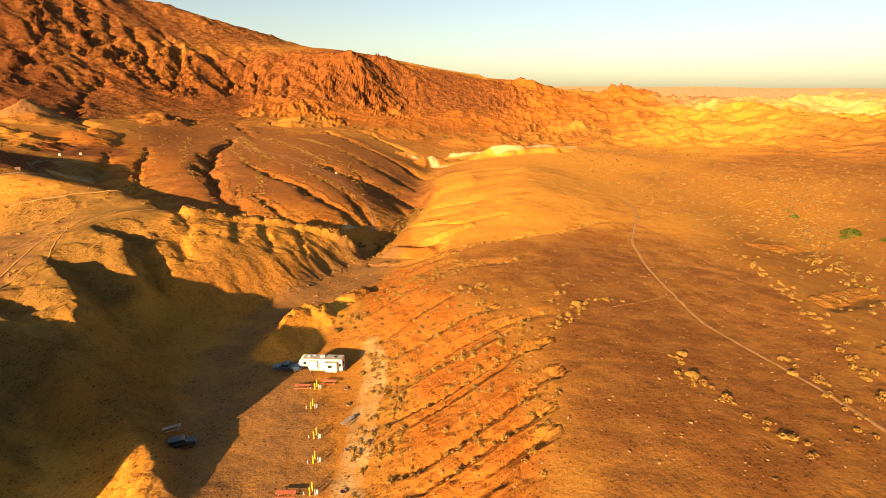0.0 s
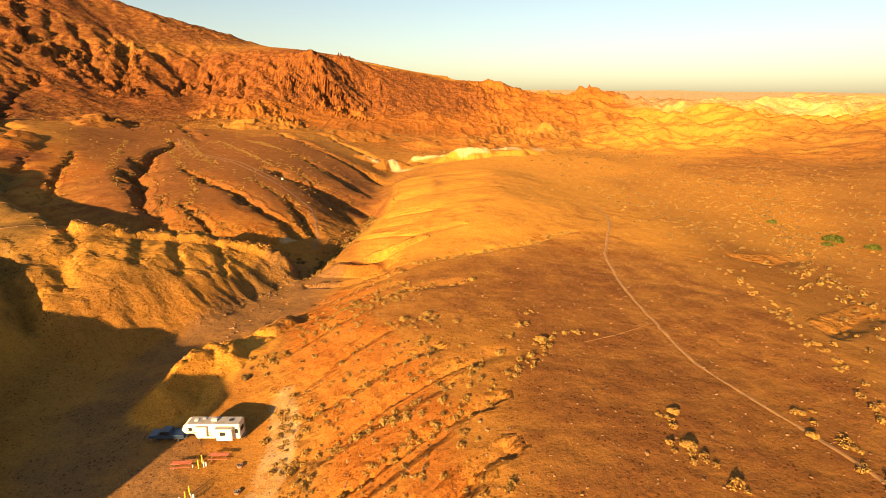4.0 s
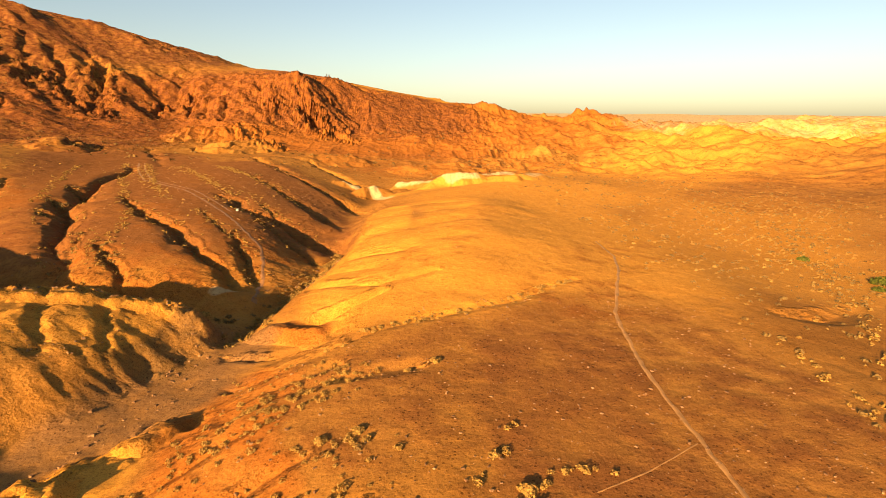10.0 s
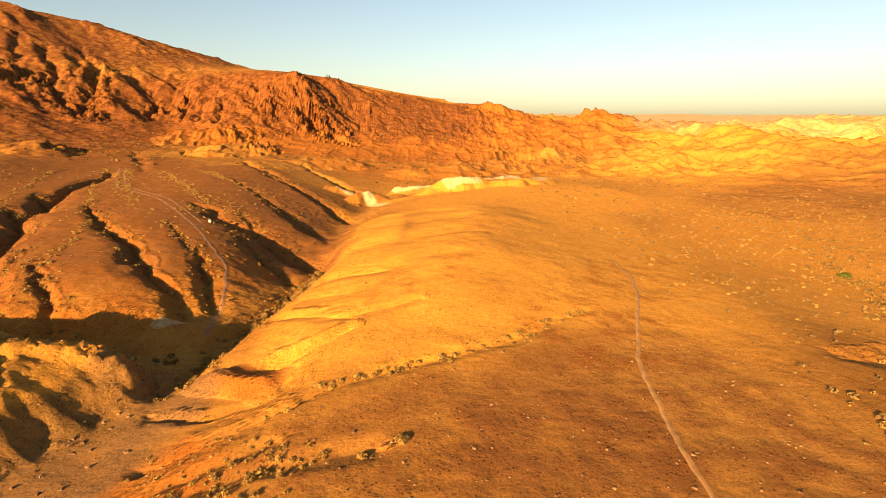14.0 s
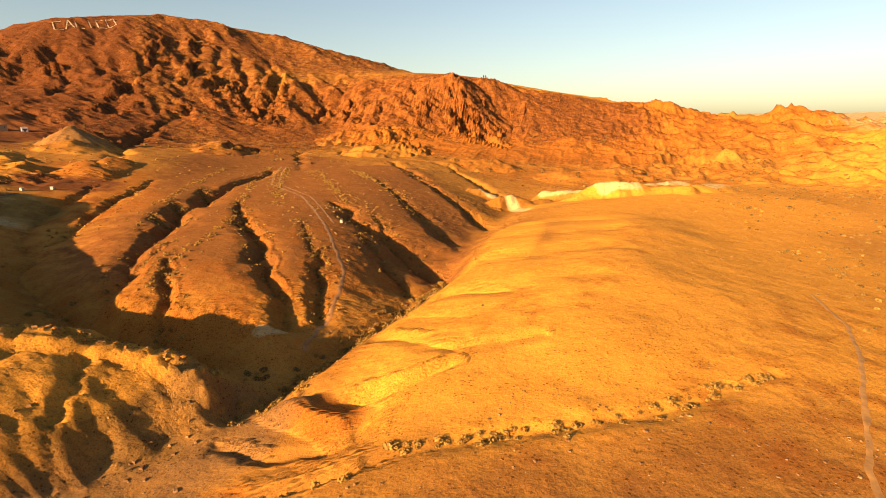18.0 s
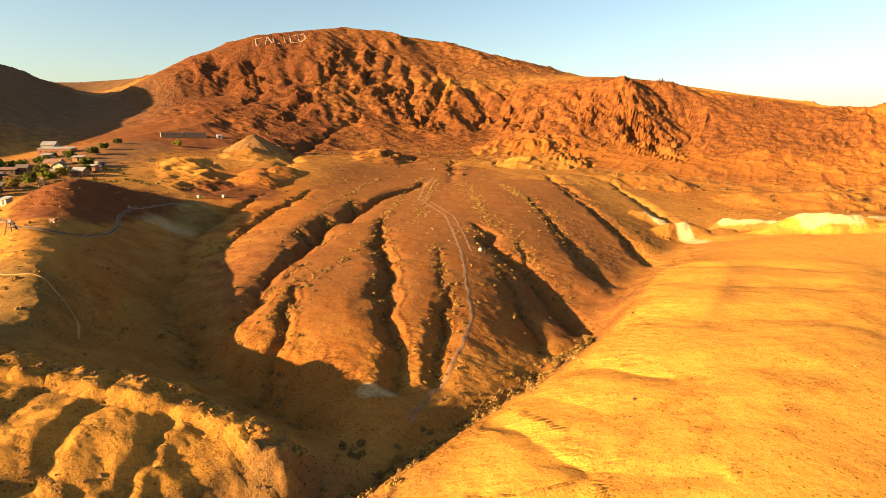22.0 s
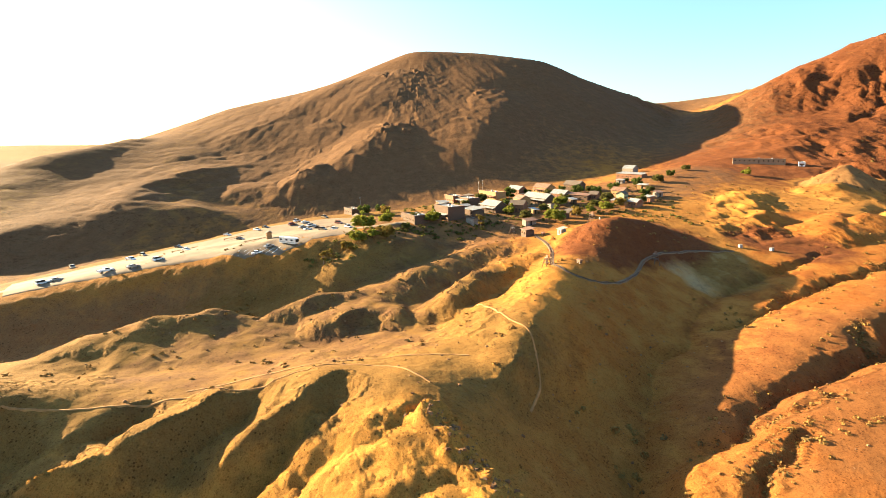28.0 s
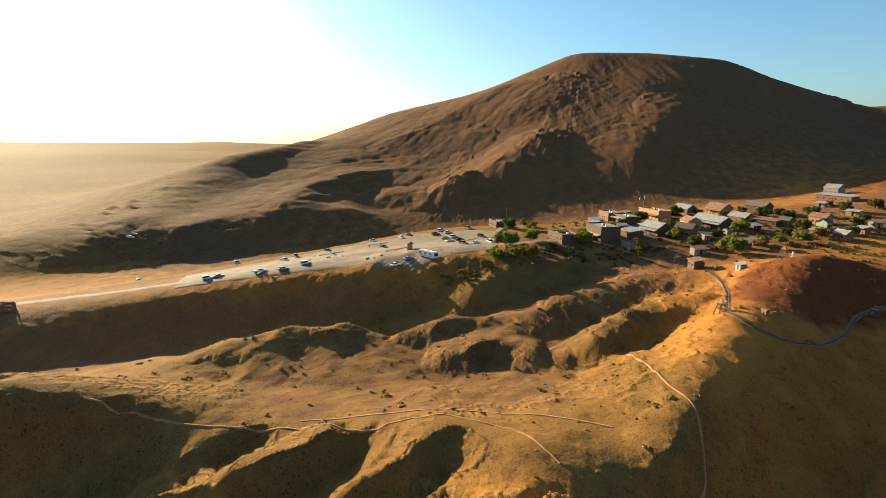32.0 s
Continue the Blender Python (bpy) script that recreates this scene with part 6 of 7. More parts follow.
def parking_ground():
    """A levelled apron of packed dust between two edges, with painted lines on its asphalt corner."""
    near = np.array(((-176, 14), (-184, 28), (-193, 48), (-200, 66), (-206, 80), (-203, 90), (-207, 102), (-219, 115), (-234, 131)), float)
    far = np.array(((-206, -6), (-222, 12), (-243, 30), (-262, 48), (-276, 64), (-284, 76), (-289, 90), (-290, 106), (-286, 122)), float)
    t, k = np.linspace(0, 1, 70), np.linspace(0, 1, 9)
    verts = []
    for u in np.linspace(0, 1, 34):
        e = near + (far - near) * u
        x, y = np.interp(t, k, e[:, 0]), np.interp(t, k, e[:, 1])
        wave = 1.2 * vnoise(t * 9, t * 0 + 4, 31) * (abs(u - 0.5) > 0.45)
        verts.append(np.stack([x + wave, y + wave * 0.5, height_at(x + wave, y + wave * 0.5) + (0.16 if 0.02 < u < 0.98 else -0.3)], 1))
    v = np.concatenate(verts)
    i, j = np.meshgrid(np.arange(69), np.arange(33))
    a = (j * 70 + i).ravel()
    f = np.stack([a, a + 70, a + 71, a + 1], 1)
    ob = tagged(new("pavement", raw_mesh("pavement", v, f, LOTDUST, True)), "levelled tan parking ground of packed dust", "parking ground", kind="structure")
    for n in range(7):
        x, y = -206 - 2.3 * n * 0.25, 84 + 2.6 * n
        quad = [(x + dx, y + dy, float(height_at(x + dx, y + dy)) + 0.2) for dx, dy in ((0, 0), (-5.2, 2.2), (-5.3, 2.45), (-0.1, 0.25))]
        o = new("parking_line", raw_mesh("parking_line", quad, [(0, 1, 2, 3)], WHITE))
        o.parent = ob


def narrow_railway():
    pts = ((-238, 212), (-228, 213), (-216, 215), (-204, 215), (-186, 211), (-172, 208), (-164, 211), (-161, 219), (-167, 230), (-178, 240), (-190, 247), (-202, 260), (-209, 276), (-208, 292))
    strip("railway_bed", "dark gravel bed of the narrow railway", pts, 1.9, BALLAST, 0.14, 1.5, 0.06, "railway", 4)
    t = thing("railway_track", "narrow-gauge steel track winding round the mine hill", "railway track")
    p = np.array(pts, float)
    s = np.concatenate([[0], np.cumsum(np.hypot(*np.diff(p, axis=0).T))])
    n = int(s[-1] / 1.0)
    u = np.linspace(0, s[-1], n)
    x, y = np.interp(u, s, p[:, 0]), np.interp(u, s, p[:, 1])
    for _ in range(5):
        x[1:-1], y[1:-1] = (x[:-2] + 2 * x[1:-1] + x[2:]) / 4, (y[:-2] + 2 * y[1:-1] + y[2:]) / 4
    z = height_at(x, y) + 0.24
    a = np.arctan2(np.gradient(y), np.gradient(x))
    for side in (-0.45, 0.45):
        bm = bmesh.new()
        loops = []
        for k in range(n):
            cx, cy = x[k] - math.sin(a[k]) * side, y[k] + math.cos(a[k]) * side
            loops.append([bm.verts.new((cx - math.sin(a[k]) * o, cy + math.cos(a[k]) * o, z[k] + h)) for o, h in ((-0.05, 0), (-0.05, 0.14), (0.05, 0.14), (0.05, 0))])
        for c, d in zip(loops[:-1], loops[1:]):
            for k in range(3):
                bm.faces.new((c[k], c[k + 1], d[k + 1], d[k]))
        part("rail", bm, RAIL, t)
    tie = bpy.data.meshes.new("sleeper")
    b = box(-0.1, -0.8, -0.1, 0.1, 0.8, 0.02, 0)
    b.to_mesh(tie)
    b.free()
    tie.materials.append(BROWNWOOD)
    for k in range(0, n, 1):
        o = new("sleeper", tie)
        o.parent = t
        o.matrix_basis = pose(x[k], y[k], z[k], 0, 0, math.degrees(a[k]))
    return t


narrow_railway()
parking_ground()

# parked cars: place and turn; the rows stand nose to the edge or along the road
fleet = {
    "white_suv": car("white tall car on the parking ground", CARWHITE, True, "parked cars"),
    "white_car": car("white low car on the parking ground", CARWHITE, False, "parked cars"),
    "silver": car("silver car on the parking ground", SILVER, False, "parked cars"),
    "dark": car("black car on the parking ground", BLACK, False, "parked cars"),
    "tan": car("tan tall car on the parking ground", TAN, True, "parked cars"),
    "red": car("dark red car on the parking ground", DARKRED, True, "parked cars"),
    "pickup": pickup("white pickup on the parking ground", CARWHITE, "parked cars"),
    "brown_pickup": pickup("brown pickup at the edge of the parking ground", TAN, "parked cars"),
}
spots = {
    "white_suv": ((-188, 20, 150), (-207, 54, 155), (-251, 125, 40), (-290, 90, 150), (-272, 102, 140)),
    "white_car": ((-207, -34, 60), (-232, 54, 55), (-208, 94, 150), (-271, 58, 60), (-276, 72, 50), (-246, 119, 150), (-260, 103, 140), (-283, 96, 145)),
    "silver": ((-191, 23, 150), (-199, 48, 150), (-270, 98, 145), (-215, 97, 150), (-277, -106, 80)),
    "dark": ((-250, 42, 60), (-251, 72, 60), (-281, 75, 50), (-264, 107, 140)),
    "tan": ((-238, 31, 50), (-243, 114, 60), (-293, 105, 50)),
    "red": ((-270, 117, 55), (-280, 90, 145)),
    "pickup": ((-226, 32, 60), (-196, 39, 150), (-272, -104, 75)),
    "brown_pickup": ((-230, 3, 40),),
}
for kind, places in spots.items():
    for k, (x, y, turn) in enumerate(places):
        put(fleet[kind] if k == 0 else copy_thing(fleet[kind], fleet[kind].matrix_basis.copy()), x, y, turn, 0.02)


def coach(label, paint, stripe, length=8.5, group=""):
    """A motorhome or trailer with a flat front."""
    h = length / 2
    t = thing("motorhome", label, "motorhome", group)
    part("body", prism([(-h, 0.6), (h - 0.3, 0.6), (h, 1.3), (h - 0.25, 2.9), (h - 0.7, 3.15), (-h, 3.15)], -1.2, 1.2, 0.08), paint, t)
    part("stripe", prism([(-h + 0.1, 1.0), (h - 0.15, 1.0), (h - 0.12, 1.3), (-h + 0.1, 1.3)], -1.22, 1.22), stripe, t)
    part("windscreen", prism([(h - 0.02, 1.5), (h - 0.16, 2.7), (h - 0.11, 2.72), (h + 0.04, 1.5)], -1.0, 1.0), GLASS, t)
    for y in (-1.21, 1.21):
        for x in (-h + 1.2, -0.4, h - 2.2):
            part("window", box(x - 0.55, y - 0.015, 1.8, x + 0.55, y + 0.015, 2.5, 0), GLASS, t)
    part("air_conditioner", box(-0.6, -0.4, 3.13, 0.5, 0.4, 3.42, 0.06), WHITE, t)
    part("roof_vent", box(-h + 1.2, -0.3, 3.14, -h + 1.8, 0.3, 3.28, 0.03), CREAM, t)
    wheels(t, TRUCK_WHEEL, [(x, y, 0.42) for x in (h - 1.5, -h + 2.0) for y in (-1.0, 1.0)])
    return t


put(coach("white motorhome among the parked cars", WHITE, SILVER, 9.5), -217.5, 105, 60)
put(coach("long beige motorhome under the camp's trees", BEIGE, TAN, 11, "motorhomes of the camp"), -84, -29, 62)
put(coach("white motorhome with a blue stripe in the camp", WHITE, TEAL, 7.5, "motorhomes of the camp"), -90, -30, 100)
put(coach("white camping trailer in the camp", WHITE, SILVER, 7, "motorhomes of the camp"), -102, -46, 20)
put(coach("long white motorhome beside a green bush", WHITE, BLACK, 10, "motorhomes of the camp"), -113, -53, 70)
put(coach("white and blue camping trailer at the camp's near edge", WHITE, TEAL, 8, "motorhomes of the camp"), -67, 2, 100)
put(coach("white motorhome with a dark stripe behind a trailer", WHITE, TEAL, 8, "motorhomes of the camp"), -71, -9, 110)
put(coach("white trailer on the far side of the road", WHITE, SILVER, 9, "motorhomes of the camp"), -186, -248, 80)
for kind, x, y, turn in (("white_suv", -114, -44, 100), ("dark", -119, -60, 20), ("dark", -95, -21, 30), ("white_car", -93, -41, 30)):
    put(copy_thing(fleet[kind], fleet[kind].matrix_basis.copy()), x, y, turn, 0.02)


def awning(label):
    t = thing("sunshade", label, "sunshade")
    part("canvas", prism([(-3, 2.4), (3, 2.4), (0, 3.2)], -3, 3), WHITE, t)
    for x in (-2.9, 2.9):
        for y in (-2.9, 2.9):
            part("pole", tube((x, y, 0), (x, y, 2.45), 0.04, n=6), STEEL, t)
    return t


put(awning("white canvas sunshade on poles in the camp"), -97, -47, 20)


def building(label, w, d, h, wall, roof, kind, porch=0.0, group="houses of the old town", doors=1):
    """A frontier house: w wide, d deep, with a gabled, flat or lean-to roof."""
    t = thing("house", label, "house", group)
    low = -1.6
    part("wall", box(-w / 2, -d / 2, low, w / 2, d / 2, h, 0.03), wall, t)
    if kind == "gable":
        e = 0.4
        bm = bmesh.new()
        rise = d * 0.30
        for a, b in (((-d / 2 - e, h - 0.18), (0, h + rise)), ((0, h + rise), (d / 2 + e, h - 0.18))):
            v = [bm.verts.new((x, y, z + o)) for o in (0, 0.14) for x in (-w / 2 - e, w / 2 + e) for y, z in (a, b)]
            for f in ((0, 1, 3, 2), (4, 6, 7, 5), (0, 4, 5, 1), (2, 3, 7, 6), (0, 2, 6, 4), (1, 5, 7, 3)):
                bm.faces.new([v[k] for k in f])
        bmesh.ops.recalc_face_normals(bm, faces=bm.faces[:])
        part("roof", bm, roof, t)
        for x in (-w / 2, w / 2):
            g = bmesh.new()
            a, b, c = [[g.verts.new((x + o, y, z)) for o in (-0.04, 0.04)] for y, z in ((-d / 2, h), (d / 2, h), (0, h + rise))]
            for f in ((a[0], b[0], c[0]), (a[1], c[1], b[1]), (a[0], a[1], b[1], b[0]), (b[0], b[1], c[1], c[0]), (c[0], c[1], a[1], a[0])):
                g.faces.new(f)
            part("gable", g, wall, t)
    elif kind == "flat":
        rim = merge(box(-w / 2 - 0.1, -d / 2 - 0.1, h, w / 2 + 0.1, -d / 2 + 0.15, h + 0.7, 0.02), box(-w / 2 - 0.1, d / 2 - 0.15, h, w / 2 + 0.1, d / 2 + 0.1, h + 0.5, 0.02), box(-w / 2 - 0.1, -d / 2 + 0.15, h, -w / 2 + 0.15, d / 2 - 0.15, h + 0.6, 0.02), box(w / 2 - 0.15, -d / 2 + 0.15, h, w / 2 + 0.1, d / 2 - 0.15, h + 0.6, 0.02))
        part("parapet", rim, wall, t)
        part("roof", box(-w / 2 + 0.1, -d / 2 + 0.1, h, w / 2 - 0.1, d / 2 - 0.1, h + 0.16, 0), roof, t)
        part("cooler", box(-0.6, -0.5, h + 0.16, 0.6, 0.6, h + 1.1, 0.04), TIN, t, "grey roof cooler")
        part("cooler", box(w * 0.25 - 0.5, -0.9, h + 0.16, w * 0.25 + 0.5, 0.1, h + 0.9, 0.04), WHITE, t, "white roof cooler")
    else:
        part("roof", prism([(-d / 2 - 0.5, h + 0.05), (d / 2 + 0.5, h + 0.9), (d / 2 + 0.5, h + 1.02), (-d / 2 - 0.5, h + 0.17)], -w / 2 - 0.4, w / 2 + 0.4), roof, t).matrix_basis = pose(0, 0, 0, 0, 0, 90)
    for k in range(doors):
        x = (k - (doors - 1) / 2) * 3.0
        part("door", box(x - 0.5, -d / 2 - 0.04, 0, x + 0.5, -d / 2 + 0.02, 2.1, 0.01), BROWNWOOD, t)
    n = max(2, int(w / 3))
    for k in range(n):
        x = -w / 2 + w * (k + 0.5) / n
        for y in (-d / 2 - 0.03, d / 2 + 0.03):
            if abs(x) > 0.9 or y > 0:
                frame_ob = part("window", box(x - 0.5, y - 0.03, 1.0, x + 0.5, y + 0.03, 2.1, 0.01), OCHREWOOD, t)
                part("pane", box(x - 0.4, y - 0.05, 1.1, x + 0.4, y + 0.05, 2.0, 0), GLASS, frame_ob)
    if porch:
        part("porch_roof", prism([(-d / 2 - porch, 2.4), (-d / 2, 2.9), (-d / 2, 3.0), (-d / 2 - porch, 2.5)], -w / 2, w / 2), roof, t).matrix_basis = pose(0, 0, 0, 0, 0, 90)
        for k in range(n + 1):
            x = -w / 2 + w * k / n
            part("porch_post", box(x - 0.07, -d / 2 - porch, low, x + 0.07, -d / 2 - porch + 0.14, 2.45, 0.01), BROWNWOOD, t)
    return t


TOWN = (
    ("low building with a broad pale flat roof", -262, 158, 13, 9, 3.2, BROWNWOOD, CREAM, "flat", 0, 30),
    ("dark brown two-storey building with ochre parapet", -268, 175, 14, 10, 6.0, BROWNWOOD, CREAM, "flat", 2.2, 30),
    ("lean-to building with a tin roof", -274, 188, 10, 7, 3.2, BROWNWOOD, TIN, "lean", 0, 30),
    ("brown house with a tin roof and porch", -284, 200, 12, 8, 3.6, BROWNWOOD, TIN, "gable", 2.0, 35),
    ("brown barn with a shingle roof", -281, 213, 8, 7, 4.0, REDWOOD, SHINGLE, "gable", 0, 60),
    ("ochre wooden house with a rusty roof", -300, 218, 8, 7, 4.0, OCHREWOOD, RUSTTIN, "gable", 0, 20),
    ("long house with a pale tin roof", -305, 229, 18, 8, 3.6, BROWNWOOD, TIN, "gable", 2.0, 35),
    ("long wooden store with ochre walls", -330, 204, 18, 8, 4.6, OCHREWOOD, RUSTTIN, "flat", 2.0, 30),
    ("wooden house at the canyon's edge", -326, 180, 12, 8, 4.0, REDWOOD, CREAM, "flat", 0, 25),
    ("flat-roofed store with a porch", -315, 188, 14, 8, 3.6, BROWNWOOD, CREAM, "flat", 2.0, 25),
    ("house with a white roof", -318, 245, 10, 7, 3.2, REDWOOD, TIN, "gable", 0, 40),
    ("low shed with a rusty roof", -310, 253, 16, 5, 2.8, BROWNWOOD, RUSTTIN, "lean", 0, 45),
    ("small brown hut with a steep roof", -306, 262, 5, 5, 3.2, REDWOOD, SHINGLE, "gable", 0, 50),
    ("ochre house among trees", -312, 279, 8, 6, 3.6, OCHREWOOD, RUSTTIN, "gable", 0, 40),
    ("small pale green house with a pointed roof", -299, 276, 4, 5, 3.4, GREENWOOD, SHINGLE, "gable", 0, 130),
    ("long open shed with a pale roof", -378, 310, 20, 8, 3.4, REDWOOD, CREAM, "lean", 0, 40),
    ("lone house on the upper slope", -425, 326, 9, 8, 4.2, GREYWOOD, TIN, "gable", 0, 40),
    ("row of dark wooden stalls", -262, 231, 10, 3.5, 2.6, BROWNWOOD, SHINGLE, "lean", 0, 60),
    ("dark brown mine shed on the ridge", -233.5, 210, 5.5, 4, 3.0, BROWNWOOD, RUSTTIN, "lean", 0, 15),
    ("small pale stone hut beside the railway", -222, 223, 3, 2.6, 2.0, CONCRETE, CREAM, "lean", 0, 20),
    ("red-walled stall with a pale roof", -278, 276, 6, 5, 2.8, REDWOOD, TIN, "gable", 0, 30),
    ("house with a rusty roof on the upper street", -345, 240, 12, 8, 3.8, OCHREWOOD, RUSTTIN, "gable", 2.0, 35),
    ("brown house on the upper street", -352, 262, 12, 8, 3.6, BROWNWOOD, SHINGLE, "gable", 0, 40),
    ("wooden house above the canyon", -345, 222, 11, 7, 3.8, REDWOOD, TIN, "gable", 0, 35),
    ("small ochre ticket booth", -270, 127, 4, 4, 3.0, OCHREWOOD, SHINGLE, "gable", 0, 30),
    ("low wooden building behind bushes", -300, 120, 12, 6, 3.0, BROWNWOOD, SHINGLE, "flat", 0, 30),
    ("small wooden information kiosk with a shingle roof", -232, 92, 2.6, 2.2, 3.0, OCHREWOOD, SHINGLE, "gable", 0, 20),
    ("long low pale-roofed building on the mine bench", -392, 410, 34, 8, 2.6, ADOBE, CREAM, "flat", 0, 62),
    ("small white block beside a long building", -376, 432, 4, 4, 2.6, WHITE, CREAM, "flat", 0, 62),
    ("open camp shelter with a pale roof", -166, -206, 12, 7, 3.2, ADOBE, CREAM, "lean", 0, 20),
)


def ruin(label):
    """Roofless walls with broken, stepped tops and empty openings."""
    t = thing("ruined_building", label, "ruin")
    r = random.Random(8)
    for ax, ay, bx, by in ((-5, -3.2, 5, -3.2), (-5, 3.2, 5, 3.2), (-5, -3.2, -5, 3.2), (5, -3.2, 5, 3.2), (0.5, -3.2, 0.5, 3.2)):
        n = max(3, int(math.hypot(bx - ax, by - ay) / 1.6))
        blocks = []
        for k in range(n):
            u, v = k / n, (k + 1) / n
            x0, x1 = sorted((ax + (bx - ax) * u, ax + (bx - ax) * v))
            y0, y1 = sorted((ay + (by - ay) * u, ay + (by - ay) * v))
            top = r.choice((2.6, 3.2, 3.6, 4.2, 4.6))
            low = 1.7 if k % 3 == 1 else -0.6
            blocks.append(box(x0 - 0.2, y0 - 0.2, low, x1 + 0.2, y1 + 0.2, top, 0.03))
            if low > 0:
                blocks.append(box(x0 - 0.2, y0 - 0.2, -0.6, x1 + 0.2, y1 + 0.2, 0.7, 0.03))
        part("wall", merge(*blocks), RUINSTONE, t)
    return t


RUINSTONE = plain("ruin_stone", (0.22, 0.12, 0.07), 0.95, spread=0.3, scale=0.8, grain=0.05)
put(ruin("ruined brown stone building with broken roofless walls"), -153, -44, -25, 0, 0.72)
for label, x, y, w, d, h, wall, roof, kind, porch, turn in TOWN:
    put(building(label, w, d, h, wall, roof, kind, porch), x, y, turn)


def shed(label, w, d, h, wall, roof, x, y, turn):
    """A small lean-to shed with an open awning on two posts."""
    t = thing("shed", label, "shed", "sheds of the old town")
    part("wall", box(-w / 2, -d / 2, -1.0, w / 2, d / 2, h, 0.02), wall, t)
    part("roof", prism([(-d / 2 - 1.4, h - 0.25), (d / 2 + 0.3, h + 0.45), (d / 2 + 0.3, h + 0.55), (-d / 2 - 1.4, h - 0.15)], -w / 2 - 0.25, w / 2 + 0.25), roof, t).matrix_basis = pose(0, 0, 0, 0, 0, 90)
    part("door", box(-0.45, -d / 2 - 0.05, 0, 0.45, -d / 2 + 0.02, 2.0, 0.01), GLASS, t, "dark open doorway")
    for k in (-1, 1):
        part("awning_post", box(k * (w / 2 - 0.1) - 0.06, -d / 2 - 1.3, -1.0, k * (w / 2 - 0.1) + 0.06, -d / 2 - 1.18, h - 0.2, 0.01), BROWNWOOD, t)
    return put(t, x, y, turn)


rs = random.Random(17)
for x, y in ((-256, 186), (-272, 152), (-292, 184), (-296, 196), (-274, 220), (-286, 232), (-296, 246), (-330, 224), (-342, 210), (-318, 262), (-328, 254), (-340, 272), (-300, 172), (-312, 172), (-344, 190), (-286, 268), (-302, 298), (-330, 300), (-360, 296), (-290, 288), (-252, 214), (-268, 238)):
    wall, roof = rs.choice((BROWNWOOD, REDWOOD, OCHREWOOD, GREYWOOD)), rs.choice((RUSTTIN, CREAM, SHINGLE, TIN))
    shed("small weathered wooden shed between the old houses", rs.uniform(3, 7), rs.uniform(2.4, 4), rs.uniform(2.2, 2.9), wall, roof, x, y, rs.choice((30, 120, 210, 45)))


def tree_mesh(height, spread, seed):
    r = np.random.default_rng(seed)
    limbs = []
    tips = []
    for k in range(6):
        a = 2 * math.pi * k / 6 + r.uniform(-0.4, 0.4)
        z0, z1 = height * r.uniform(0.22, 0.4), height * r.uniform(0.55, 0.85)
        tip = (spread * 0.55 * math.cos(a), spread * 0.55 * math.sin(a), z1)
        tips.append(tip)
        limbs.append(tube((0, 0, z0), tip, 0.09, 0.03, 6))
    limbs.append(tube((0, 0, -0.3), (0.1, 0, height * 0.75), 0.2, 0.07, 8))
    cores, radii = [(0, 0, height * 0.75)], [spread * 0.5]
    for tip in tips:
        for _ in range(3):
            cores.append(tuple(np.array(tip) + r.normal(0, spread * 0.16, 3)))
            radii.append(spread * r.uniform(0.26, 0.42))
        cores.append((tip[0] * 0.85, tip[1] * 0.85, height * r.uniform(0.28, 0.4)))
        radii.append(spread * r.uniform(0.26, 0.36))
    v, f = leaf_cloud(cores, radii, 110, 0.24, 1.0, seed)
    return limbs, v, f


def tree(label, height, spread, leaves, seed, group="trees of the town"):
    t = thing("tree", label, "tree", group)
    limbs, v, f = tree_mesh(height, spread, seed)
    part("trunk", merge(*limbs), BARK, t)
    o = new("crown", raw_mesh("crown", v, f, leaves))
    o.parent = t
    return t


BRIGHT = leafy("bright_leaves", (0.126, 0.133, 0.014), (0.28, 0.266, 0.035), 0.45)
OLIVE = leafy("olive_leaves", (0.065, 0.0618, 0.0163), (0.163, 0.143, 0.0325), 0.4)
AUTUMN = leafy("autumn_leaves", (0.182, 0.117, 0.0195), (0.286, 0.195, 0.039), 0.4)
town_scrub = np.concatenate([within(-350, 150, -240, 300, 420, 181), along(((-205, 120), (-222, 132), (-240, 146), (-250, 170), (-258, 205)), 160, 5, 182)])
scrub("dry olive scrub growing between the houses", town_scrub, 0.5, 1.6, OLIVE, 183, 22, 0.36)
kinds = {
    "g": tree("leafy green tree beside the houses", 5.5, 5.0, GREEN, 91), "b": tree("bright yellow-green tree catching the low sun", 6.0, 5.5, BRIGHT, 92),
    "a": tree("tree with dry golden leaves", 5.5, 4.5, AUTUMN, 93), "c": tree("round green camp tree", 6.5, 7.0, BRIGHT, 94, "trees of the camp"),
    "m": tree("low olive-green desert tree between the houses", 4.0, 4.6, OLIVE, 96),
    "t": tree("thin tall tree on the dark slope", 7.5, 2.4, AUTUMN, 95),
}
